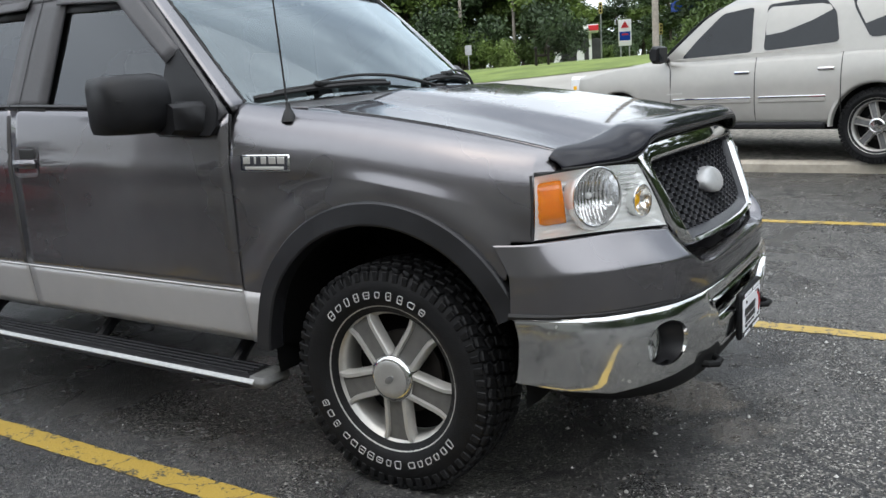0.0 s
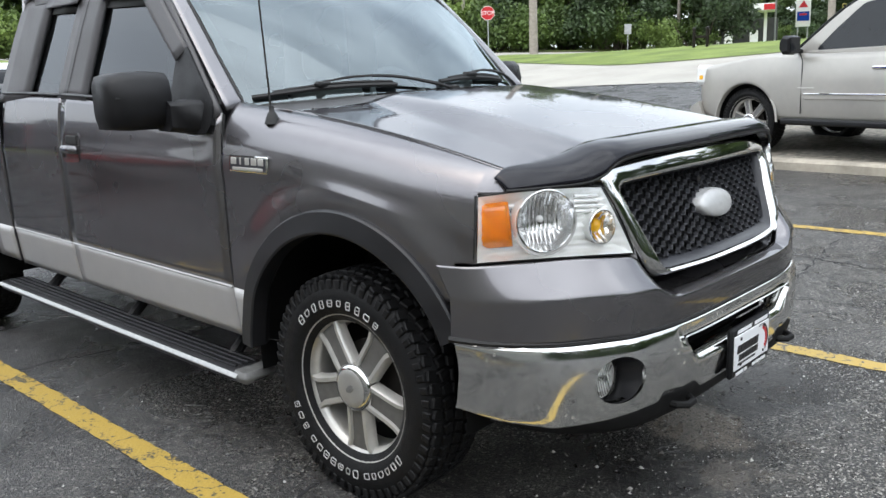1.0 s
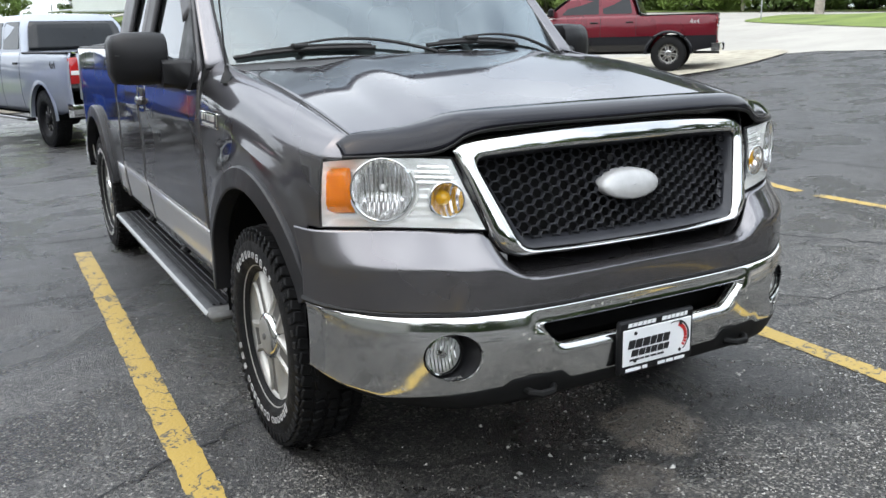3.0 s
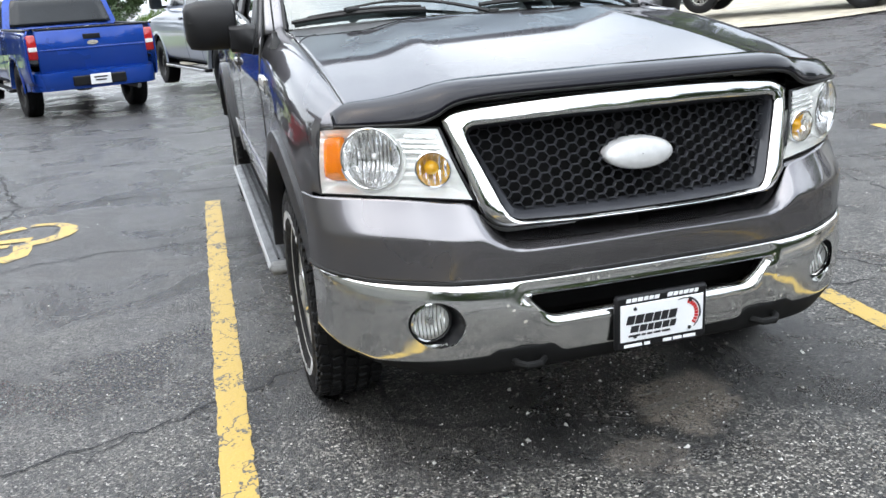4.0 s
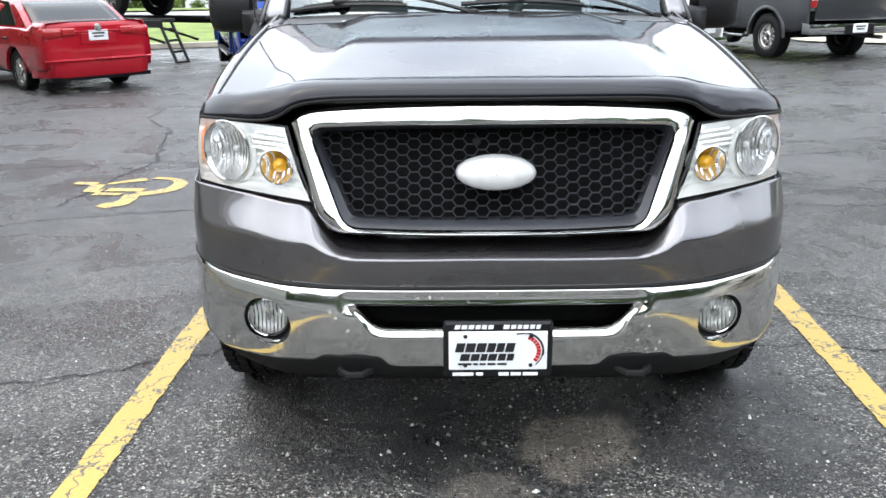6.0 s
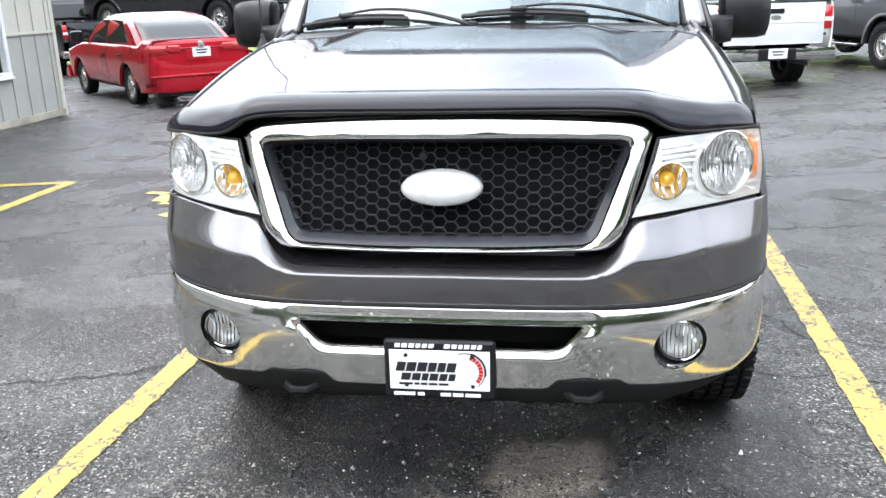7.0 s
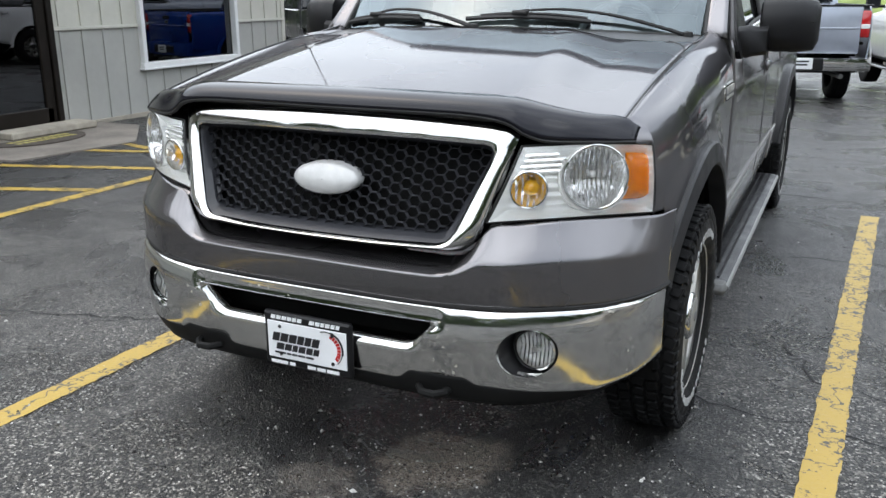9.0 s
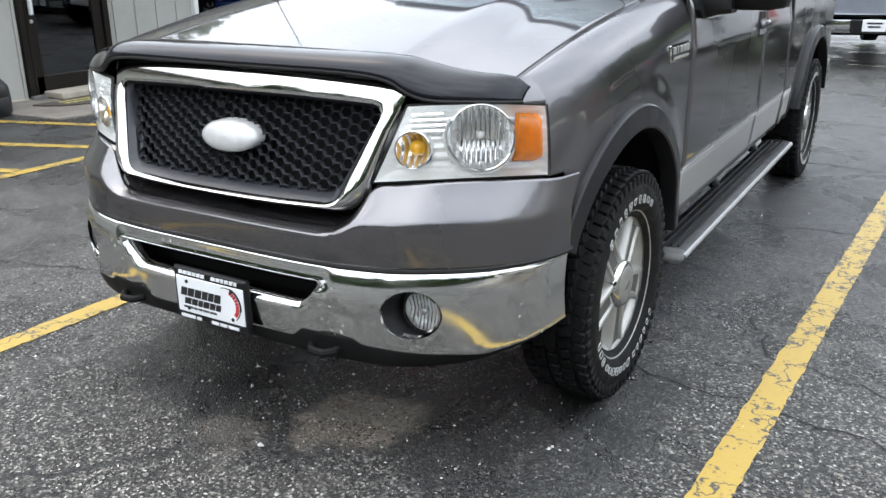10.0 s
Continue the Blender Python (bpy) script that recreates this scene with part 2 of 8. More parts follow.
def loft(loops, closed=True, caps=False):
    """A skin over loops of equal length."""
    n, verts, faces = len(loops[0]), [p for lp in loops for p in lp], []
    last = n if closed else n - 1
    for k in range(len(loops) - 1):
        for i in range(last):
            j = (i + 1) % n
            faces.append((k * n + i, k * n + j, (k + 1) * n + j, (k + 1) * n + i))
    if caps:
        faces.append(tuple(reversed(range(n))))
        faces.append(tuple(range((len(loops) - 1) * n, len(loops) * n)))
    return verts, faces


def box(cx, cy, cz, sx, sy, sz, r=0.0):
    """A box with chamfered edges."""
    hx, hy, hz = sx / 2, sy / 2, sz / 2
    r = min(r, hx * 0.95, hy * 0.95, hz * 0.95)
    if r <= 0:
        v = [(cx + a * hx, cy + b * hy, cz + c * hz) for a in (-1, 1) for b in (-1, 1) for c in (-1, 1)]
        return v, [(0, 1, 3, 2), (4, 6, 7, 5), (0, 4, 5, 1), (2, 3, 7, 6), (0, 2, 6, 4), (1, 5, 7, 3)]

    def ring(z, k):
        ax, ay = hx - k, hy - k
        return [(cx + x, cy + y, cz + z) for x, y in ((ax - r + k, -ay), (ax, -ay + r - k), (ax, ay - r + k), (ax - r + k, ay), (-ax + r - k, ay), (-ax, ay - r + k), (-ax, -ay + r - k), (-ax + r - k, -ay))]

    return loft([ring(-hz, r * 0.7), ring(-hz + r, 0), ring(hz - r, 0), ring(hz, r * 0.7)], True, True)


def lathe(profile, n=48, axis="y"):
    """(radius, height) pairs turned round an axis."""
    loops = []
    for r, h in profile:
        lp = []
        for i in range(n):
            a = 2 * math.pi * i / n
            c, s = r * math.cos(a), r * math.sin(a)
            lp.append((c, h, s) if axis == "y" else (c, s, h) if axis == "z" else (h, c, s))
        loops.append(lp)
    return loft(loops, True)


def tube(points, radius, n=8, caps=True):
    """A round bar along points; radius may be a list."""
    pts = [Vector(p) for p in points]
    rr = radius if isinstance(radius, (list, tuple)) else [radius] * len(pts)
    loops, side = [], None
    for i, p in enumerate(pts):
        d = (pts[min(i + 1, len(pts) - 1)] - pts[max(i - 1, 0)]).normalized()
        if side is None:
            side = d.cross(Vector((0, 0, 1)) if abs(d.z) < 0.9 else Vector((1, 0, 0))).normalized()
        side = (side - d * side.dot(d)).normalized()
        up = d.cross(side)
        loops.append([tuple(p + rr[i] * (side * math.cos(2 * math.pi * k / n) + up * math.sin(2 * math.pi * k / n))) for k in range(n)])
    return loft(loops, True, caps)


def prism(outline, fn0, fn1):
    """A closed slab: the outline through two placing functions."""
    return loft([[fn0(*p) for p in outline], [fn1(*p) for p in outline]], True, True)


def rounded(points, radius, n=5):
    """A closed polygon with rounded corners."""
    out, k = [], len(points)
    for i in range(k):
        p, a, b = Vector(points[i]), Vector(points[i - 1]), Vector(points[(i + 1) % k])
        r = radius[i] if isinstance(radius, (list, tuple)) else radius
        r = min(r, (a - p).length * 0.48, (b - p).length * 0.48)
        s, e = p + (a - p).normalized() * r, p + (b - p).normalized() * r
        for j in range(n + 1):
            t = j / n
            q = s * (1 - t) ** 2 + p * 2 * t * (1 - t) + e * t**2
            out.append((q.x, q.y))
    return out


def resample(points, n):
    """n points at even steps round a closed polygon."""
    pts = [Vector(p) for p in points] + [Vector(points[0])]
    lens = [0.0]
    for a, b in zip(pts, pts[1:]):
        lens.append(lens[-1] + (b - a).length)
    out, k = [], 0
    for i in range(n):
        d = lens[-1] * i / n
        while lens[k + 1] < d:
            k += 1
        q = pts[k].lerp(pts[k + 1], (d - lens[k]) / max(1e-9, lens[k + 1] - lens[k]))
        out.append((q.x, q.y))
    return out


def cut(ob, cutters):
    """Takes the cutters' volumes out of ob and removes them."""
    for c in cutters:
        mod = ob.modifiers.new("cut", "BOOLEAN")
        mod.operation, mod.solver, mod.object = "DIFFERENCE", "EXACT", c
    bpy.context.view_layer.update()
    me = bpy.data.meshes.new_from_object(ob.evaluated_get(bpy.context.evaluated_depsgraph_get()))
    ob.modifiers.clear()
    ob.data = me
    me.shade_smooth()
    me.set_sharp_from_angle(angle=radians(32))
    for c in cutters:
        bpy.data.objects.remove(c)
    return ob

# ---- wheels ----
TYRE_R, TYRE_W, HUB_Z = 0.416, 0.248, 0.408


def wheel(parent, x, y, side, rim="five", letters=True, spin=0.0, tyre_r=TYRE_R, width=TYRE_W, rim_r=0.25, hub_z=None):
    """Tyre, rim and cap under parent; side is 1 where the outer face looks to +y."""
    hub = HUB_Z if hub_z is None else hub_z
    h, r = width / 2, tyre_r
    prof = [(rim_r - 0.02, -h * 0.72), (rim_r + 0.010, -h * 0.88), (rim_r + 0.028, -h * 0.98), (rim_r + 0.05, -h * 1.01), (r - 0.075, -h * 1.02), (r - 0.028, -h * 0.93), (r - 0.012, -h * 0.78),
            (r - 0.010, 0), (r - 0.012, h * 0.78), (r - 0.028, h * 0.93), (r - 0.075, h * 1.02), (rim_r + 0.05, h * 1.01), (rim_r + 0.028, h * 0.98), (rim_r + 0.010, h * 0.88), (rim_r - 0.02, h * 0.72)]
    w = tyre = add("wheel", lathe(prof, 72), M["rubber"], parent, "black all-terrain tyre on alloy rim", 40)
    w.matrix_basis = pose(x, y, hub, 0, 0, 0 if side > 0 else 180) @ pose(0, 0, 0, 0, spin, 0)
    tread, n = [], 58
    rnd = random.Random(5)
    for row, (yc, wd, off, rr) in enumerate(((-0.80, 0.30, 0.0, 0.006), (-0.40, 0.30, 0.5, 0.0), (0.0, 0.30, 0.0, 0.0), (0.40, 0.30, 0.5, 0.0), (0.80, 0.30, 0.0, 0.006))):
        for i in range(n):
            a = 360 * (i + off + rnd.uniform(-0.08, 0.08)) / n
            ln = 2 * math.pi * r / n * 0.80
            b = box(0, yc * h, 0, ln, wd * width * 0.5, 0.016, 0.004)
            tread.append(moved(b, pose(0, 0, 0, 0, a, 0) @ pose(0, 0, r - 0.006 - rr, 0, 0, (12 if row % 2 else -14))))
        if abs(yc) > 0.7:
            for i in range(n):
                a = 360 * (i + off + 0.5) / n
                b = box(0, math.copysign(h * 0.945, yc), 0, 0.024, 0.012, 0.034, 0.003)
                tread.append(moved(b, pose(0, 0, 0, 0, a, 0) @ pose(0, 0, r - 0.036)))
    add("tread", join(*tread), M["rubber"], tyre, "chunky tread blocks", 30)
    if letters:
        # white outlined shapes in four groups round the sidewall
        rl, marks = random.Random(9), []
        for start, count, size in ((-46, 10, 8.7), (128, 6, 7.4), (176, 7, 7.4), (231, 3, 8.0)):
            for i in range(count):
                a = -(start + i * size)
                tall, wide, st = 0.031 if i == 0 else rl.choice((0.023, 0.025, 0.030)), rl.choice((0.022, 0.028, 0.028)), 0.0026
                k = rl.uniform(0.2, 0.48)
                o = [(-wide * k, -tall / 2), (wide * 0.4, -tall / 2), (wide / 2, -tall * 0.2), (wide / 2, tall * 0.3), (wide * 0.3, tall / 2), (-wide / 2, tall / 2), (-wide / 2, 0.0)]
                q = [(px * (1 - 2 * st / wide), pz * (1 - 2 * st / tall)) for px, pz in o]
                loops = [[(px, e, pz) for px, pz in lp] for lp, e in ((o, 0.0), (o, 0.003), (q, 0.003), (q, 0.0))]
                marks.append(moved(loft(loops), pose(0, 0, 0, 0, a, 0) @ pose(0, h * 1.012, r - 0.103, 0, 0 if start < 100 else 180, 0)))
                if rl.random() < 0.5:
                    marks.append(moved(box(0, 0.0015, 0, wide * 0.5, 0.003, st * 0.8), pose(0, 0, 0, 0, a, 0) @ pose(0, h * 1.012, r - 0.103)))
        add("sidewall_marking", join(*marks), M["white_letter"], tyre, "white raised outlined sidewall marks", 20)["kind"] = "stuff"
    # rim
    rim_ob = add("rim", lathe([(rim_r - 0.018, -h * 0.7), (rim_r - 0.03, -h * 0.2), (rim_r - 0.036, h * 0.36), (rim_r - 0.032, h * 0.54), (rim_r - 0.022, h * 0.62), (rim_r - 0.008, h * 0.70), (rim_r - 0.002, h * 0.80), (rim_r + 0.005, h * 0.86), (rim_r + 0.010, h * 0.87), (rim_r + 0.004, h * 0.70)], 64), M["alloy"] if rim != "black" else M["plastic"], w, "machined alloy rim" if rim != "black" else "black alloy rim", 40)
    add("brake_disc", lathe([(0.0, h * 0.05), (0.155, h * 0.05), (0.155, h * -0.1), (0.0, h * -0.1)], 40), M["brake"], w)
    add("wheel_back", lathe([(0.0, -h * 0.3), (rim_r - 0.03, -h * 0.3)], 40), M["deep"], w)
    count = 5 if rim == "five" else 8 if rim == "black" else 6
    face = M["alloy"] if rim != "black" else M["plastic"]
    for i in range(count):
        a = 360 * i / count + (180 if rim == "five" else 0)
        ends = (rim_r - 0.016)
        w0, w1 = (0.050, 0.056) if rim == "five" else (0.036, 0.040)
        rows, floor = [], []
        for k in range(7):
            t = k / 6
            pz = lerp(0.060, ends - 0.010, t)
            wd = lerp(w0, w1, t) + 0.012 * max(0, t - 0.8) / 0.2
            top = h * (0.74 - 0.06 * t) if rim == "five" else h * (0.62 - 0.10 * t)
            edge = 0.024 if rim == "five" else 0.014
            rows.append([(sx, yy, pz) for sx, yy in ((-wd - 0.004, top - 0.040), (-wd, top - 0.008), (-wd + 0.006, top), (-wd + edge - 0.005, top), (-wd + edge, top - 0.014), (wd - edge, top - 0.014), (wd - edge + 0.005, top), (wd - 0.006, top), (wd, top - 0.008), (wd + 0.004, top - 0.040))])
            floor.append([(sx, top - 0.0095, pz) for sx in (-wd + edge - 0.001, wd - edge + 0.001)])
        sp = add("spoke", loft(rows, True, True), face, w, "", 30, m=pose(0, 0, 0, 0, a, 0))
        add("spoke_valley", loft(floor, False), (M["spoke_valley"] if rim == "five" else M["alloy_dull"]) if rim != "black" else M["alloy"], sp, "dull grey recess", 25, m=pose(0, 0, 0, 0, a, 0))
    cap = add("centre_cap", lathe([(0.092, h * 0.40), (0.090, h * 0.70), (0.085, h * 0.80), (0.074, h * 0.86), (0.064, h * 0.87), (0.060, h * 0.84), (0.0, h * 0.86)], 40), M["chrome"] if rim != "black" else M["plastic"], w, "domed chrome centre cap", 40)
    if rim == "five":
        add("cap_face", lathe([(0.070, h * 0.862), (0.066, h * 0.885), (0.050, h * 0.895), (0.0, h * 0.90)], 40), M["cap_face"], w, "satin grey cap face", 40)
    add("cap_oval", lathe([(0.0, 0.004), (0.020, 0.003), (0.022, 0.0)], 24), M["alloy_dull"], w, "", 30, m=Matrix.Translation((0, h * 0.897, 0)) @ Matrix.Rotation(radians(35), 4, "Y") @ Matrix.Diagonal((1.0, 1.0, 0.55, 1)))
    return w

# ---- the grey pickup: faces +x, front axle over the origin ----
truck = thing("pickup_truck", "dark grey metallic pickup truck with silver lower sides and chrome bumper", "pickup truck")
FRONT_X, REAR_X = -0.042, -3.80


def side_y(x, z):
    """Half the body's width at a place on its side."""
    w = 0.993
    if x > 0.0:
        w -= 0.046 * (x / 0.53) ** 2.4
    if z < 0.78:
        w -= 0.030 * ((0.78 - z) / 0.3) ** 1.5
    if z > 1.10:
        w -= 0.034 * ((z - 1.10) / 0.32) ** 2
    w += 0.006 * math.exp(-((z - 1.16) / 0.03) ** 2)
    return w


def sill_z(x):
    return 0.475 - 0.018 * x - 0.012


def silver_z(x):
    return 0.684 - 0.016 * (x + 0.7)


def seam_z(x):
    d = x + 0.414
    return 1.366 - 0.10 * d - 0.07 * d * abs(d)


def seam_y(x):
    return 0.875 - 0.012 * (x + 0.4)


def wall_panel(x0, x1, low, high, nx, nz, inset=0.0):
    """A piece of the right body side between two heights."""
    def fn(u, v):
        x = lerp(x0, x1, u)
        z = lerp(low(x), high(x), v)
        return (x, -(side_y(x, z) - inset), z)
    return sheet(fn, nx, nz)


def arch_z(x, cx, r, cz=0.45):
    d = r * r - (x - cx) ** 2
    return cz + math.sqrt(d) if d > 0 else 0.0


def outward(ob, axis):
    """Turns the faces of a pane so that they look along axis."""
    total = sum((f.normal * f.area for f in ob.data.polygons), Vector((0, 0, 0)))
    if total.dot(Vector(axis)) < 0:
        ob.data.flip_normals()
    return ob


def both(name, geo, material, parent, label="", sharp=32.0, thick=0.0):
    return [add(name, g, material, parent, label, sharp, thick) for g in (geo, flip_y(geo))]


def fender_geo():
    xs = [-0.70 + 1.226 * i / 70 for i in range(71)] + [0.5265, 0.54, 0.56, 0.585, 0.605]
    nose_y = lambda x: 0.936 - 0.85 * (x - 0.522)
    verts, faces, n = [], [], 26
    for x in xs:
        zlow = max(sill_z(x), arch_z(x, FRONT_X, 0.565))
        if x > 0.34:
            zlow = max(zlow, 0.80 if x < 0.45 else 0.922)
        if x > 0.5262:
            zlow = 1.134
        zs, ys = seam_z(x), seam_y(x)
        z0 = max(zs - 0.20, zlow + 0.004)
        nose = x > 0.5262
        yo = nose_y(x) if nose else side_y(x, z0)
        for j in range(n + 1):
            t = j / n
            if t < 0.6:
                z = lerp(zlow, z0, t / 0.6)
                swell = 0.013 * smooth01((0.74 - math.hypot(x - FRONT_X, z - 0.45)) / 0.12) * smooth01((z - 0.60) / 0.2)
                verts.append((x, -nose_y(x) if nose else -side_y(x, z) - swell, z))
            else:
                k = (t - 0.6) / 0.4
                yc, zc = yo - 0.012, zs - 0.035
                verts.append((x, -(yo * (1 - k) ** 2 + yc * 2 * k * (1 - k) + ys * k * k), z0 * (1 - k) ** 2 + zc * 2 * k * (1 - k) + zs * k * k))
    for i in range(len(xs) - 1):
        for j in range(n):
            a = i * (n + 1) + j
            faces.append((a, a + n + 1, a + n + 2, a + 1))
    return verts, faces


fender_r, fender_l = both("front_fender", fender_geo(), M["paint"], truck, "grey painted front fender", 40, 0.006)
for sgn, fd in ((-1, fender_r), (1, fender_l)):
    # silver strip of the fender behind the wheel
    g = wall_panel(-0.698, -0.605, lambda x: sill_z(x) - 0.002, silver_z, 6, 4, -0.006)
    add("silver_panel", g if sgn < 0 else flip_y(g), M["paint_silver"], fd, "silver lower paint", 40, 0.006)
    # badge with plain bars in place of lettering
    bx = -0.518
    bb = add("fender_badge", moved(box(0, 0, 0, 0.240, 0.012, 0.062, 0.004), pose(bx, sgn * 1.000, 1.180, sgn * 3)), M["chrome"], truck, "chrome-edged dark badge plate with silver bars", 30)
    add("badge_field", moved(box(0, 0, 0, 0.226, 0.015, 0.050, 0.004), pose(bx, sgn * 1.000, 1.180, sgn * 3)), M["grille"], bb)
    for k, wd in enumerate((0.034, 0.010, 0.026, 0.034, 0.034)):
        add("badge_bar", moved(box((-0.085 + k * 0.042) * (-sgn), 0, 0.010, wd, 0.020, 0.026, 0.002), pose(bx, sgn * 1.000, 1.180, sgn * 3)), M["alloy"], bb)
    add("badge_bar", moved(box(0, 0, -0.018, 0.19, 0.018, 0.012, 0.002), pose(bx, sgn * 1.000, 1.180, sgn * 3)), M["alloy"], bb)


def flare_geo(cx, z_front, z_back, inner=0.515, outer=0.600, cz=0.45):
    """Moulded lip round a wheel arch."""
    loops = []
    a0 = math.asin(min(0.99, max(-0.9, (z_front - cz) / outer)))
    a1 = math.pi - math.asin((z_back - cz) / outer)
    for i in range(49):
        a = lerp(a0, a1, i / 48)
        c, s = math.cos(a), math.sin(a)
        squash = 1.0 - 0.05 * max(0, c) ** 2
        lp = []
        for rr, dy in ((outer + 0.002, -0.004), (outer, 0.028), (outer - 0.006, 0.035), (outer - 0.030, 0.038), (inner + 0.012, 0.045), (inner + 0.004, 0.041), (inner, -0.02), (inner + 0.02, -0.05)):
            x, z = cx + rr * c * squash, cz + rr * s
            xo = cx + outer * c * squash
            base = side_y(xo if cx > -1 else -1.0, min(1.1, max(0.62, cz + outer * s)))
            if cx > -1 and xo > 0.25:
                base = lerp(base, max(base, 0.958), smooth01((xo - 0.25) / 0.2))
            lp.append((x, -(base + dy), z))
        loops.append(lp)
    return loft(loops, True, True)


both("fender_flare", flare_geo(FRONT_X, 0.692, 0.47), M["flare"], truck, "dark grey moulded wheel arch flare", 35)
both("rear_fender_flare", flare_geo(REAR_X, 0.56, 0.60), M["flare"], truck, "dark grey moulded wheel arch flare", 35)


def liner_geo(cx):
    return sheet(lambda u, v: (cx + 0.535 * math.cos(math.pi * u * 1.1 - 0.15), -lerp(0.975, 0.45, v), 0.45 + 0.53 * math.sin(math.pi * u * 1.1 - 0.15)), 28, 3)


# arch insides near-black, with their shade put into the colour
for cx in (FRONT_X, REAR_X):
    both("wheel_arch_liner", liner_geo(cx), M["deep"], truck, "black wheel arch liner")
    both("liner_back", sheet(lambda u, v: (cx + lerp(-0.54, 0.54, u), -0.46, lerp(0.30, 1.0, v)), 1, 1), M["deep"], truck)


# hood
def hood_zc(x):
    d = x + 0.30
    return 1.416 - 0.120 * d - 0.0525 * d * abs(d)


def hood_z(x, y):
    a = abs(y)
    yb = lerp(0.50, 0.63, (x + 0.4) / 1.1)
    ye = seam_y(x)
    top = hood_zc(x) - 0.010 * (a / yb) ** 2
    out = lerp(hood_zc(x) - 0.040, seam_z(x), smooth01((a - yb) / (ye - yb)) * 0.6 + 0.4 * max(0, (a - yb) / (ye - yb)))
    return lerp(top, out, smooth01((a - yb + 0.10) / 0.20)) if a > yb - 0.10 else top


HOOD_FRONT = ((0, 0.79), (0.3, 0.782), (0.5, 0.765), (0.62, 0.735), (0.75, 0.672), (0.86, 0.590), (0.88, 0.565))
HOOD_BACK = ((0, -0.27), (0.4, -0.30), (0.7, -0.36), (0.88, -0.42))


def hood_pt(u, v):
    y = lerp(-0.868, 0.868, v)
    x = lerp(knots(HOOD_BACK, abs(y)), knots(HOOD_FRONT, abs(y)), u)
    return (x, y, hood_z(x, y))


hood = add("hood", sheet(hood_pt, 40, 80), M["paint"], truck, "grey painted hood with raised centre", 40, 0.006)
# gap round the hood
GAP = [(0.60 - 0.045 * i, -seam_y(0.60 - 0.045 * i) + 0.003) for i in range(19)] + [(-0.255, -0.866), (-0.300, -0.853), (-0.340, -0.834), (-0.372, -0.808), (-0.395, -0.780)]
both("hood_gap", tube([(x, y, max(seam_z(x), hood_z(x, y)) + 0.0026) for x, y in GAP], 0.0036, 6), M["seal"], truck)
add("hood_gap", tube([(knots(HOOD_BACK, abs(y)) - 0.004, y, hood_z(knots(HOOD_BACK, abs(y)), y) - 0.006) for y in [-0.86 + 1.72 * i / 24 for i in range(25)]], 0.007, 6), M["seal"], truck)
add("engine_bay_floor", sheet(lambda u, v: (lerp(-0.5, 0.46, u), lerp(-0.86, 0.86, v), lerp(1.20, 1.06, u)), 2, 2), M["deep"], truck)
add("washer_vent", prism(rounded([(-0.20, 0.765), (0.0, 0.775), (-0.02, 0.850), (-0.215, 0.848)], 0.025), lambda x, y: (x, y, hood_z(x, y) - 0.004), lambda x, y: (x, y, hood_z(x, y) + 0.0035)), M["paint"], hood)

# hood deflector
DEF_LX = ((0, 0.806), (0.3, 0.802), (0.5, 0.793), (0.60, 0.780), (0.67, 0.755), (0.75, 0.722), (0.85, 0.660), (0.905, 0.612))
DEF_LZ = ((0, 1.222), (0.40, 1.222), (0.52, 1.216), (0.585, 1.202), (0.63, 1.174), (0.68, 1.158), (0.80, 1.154), (0.905, 1.150))
DEF_UX = ((0, 0.684), (0.5, 0.674), (0.58, 0.662), (0.64, 0.648), (0.70, 0.636), (0.78, 0.612), (0.86, 0.574), (0.905, 0.566))
DEF_UZ = ((0, 1.268), (0.50, 1.264), (0.58, 1.257), (0.64, 1.242), (0.70, 1.229), (0.78, 1.216), (0.86, 1.206), (0.905, 1.180))


def deflector_pt(u, v):
    y = lerp(-0.905, 0.905, u)
    a = abs(y)
    lx, lz, ux, uz = (knots(t, a) for t in (DEF_LX, DEF_LZ, DEF_UX, DEF_UZ))
    k = 1 + 0.8 * (1 - (a / 0.905) ** 6)
    return (lerp(lx, ux, v ** k), y, lerp(lz, uz, 1 - (1 - v) ** k) + 0.004 * math.sin(math.pi * v))


deflector = add("hood_deflector", sheet(deflector_pt, 110, 12), M["gloss_black"], truck, "smoked black acrylic hood deflector", 45, 0.005)
add("deflector_lip", tube([(knots(DEF_LX, abs(y)) - 0.004, y, knots(DEF_LZ, abs(y)) - 0.004) for y in [-0.903 + 1.806 * i / 70 for i in range(71)]], 0.007, 6), M["seal"], deflector)
add("nose_filler", sheet(lambda u, v: (lerp(knots(DEF_LX, abs(lerp(-0.895, 0.895, u))) - 0.072, 0.52, v), lerp(-0.895, 0.895, u), lerp(knots(DEF_LZ, abs(lerp(-0.895, 0.895, u))) - 0.006, 1.16, v)), 60, 1), M["seal"], truck)


# grille
def grille_x(y, z):
    return 0.842 - 0.37 * (z - 1.0) - 0.15 * y * y


def trapezoid(top_w, bot_w, top_z, bot_z, r, arch=0.012, n=120):
    pts = [(-bot_w, bot_z), (-bot_w * 0.5, bot_z - 0.004), (bot_w * 0.5, bot_z - 0.004), (bot_w, bot_z), (top_w, top_z), (top_w * 0.5, top_z + arch), (-top_w * 0.5, top_z + arch), (-top_w, top_z)]
    return resample(rounded(pts, [r, 0.05, 0.05, r, r, 0.1, 0.1, r], 6), n)


def ring_of(outline, push, under=0.0, top=0.0):
    """A ring on the grille's plane; under sets its lower edge back, top its upper edge forward."""
    return [(grille_x(y, z) + push - under * smooth01((0.90 - z) / 0.05) + top * smooth01((z - 1.09) / 0.04), y, z) for y, z in outline]


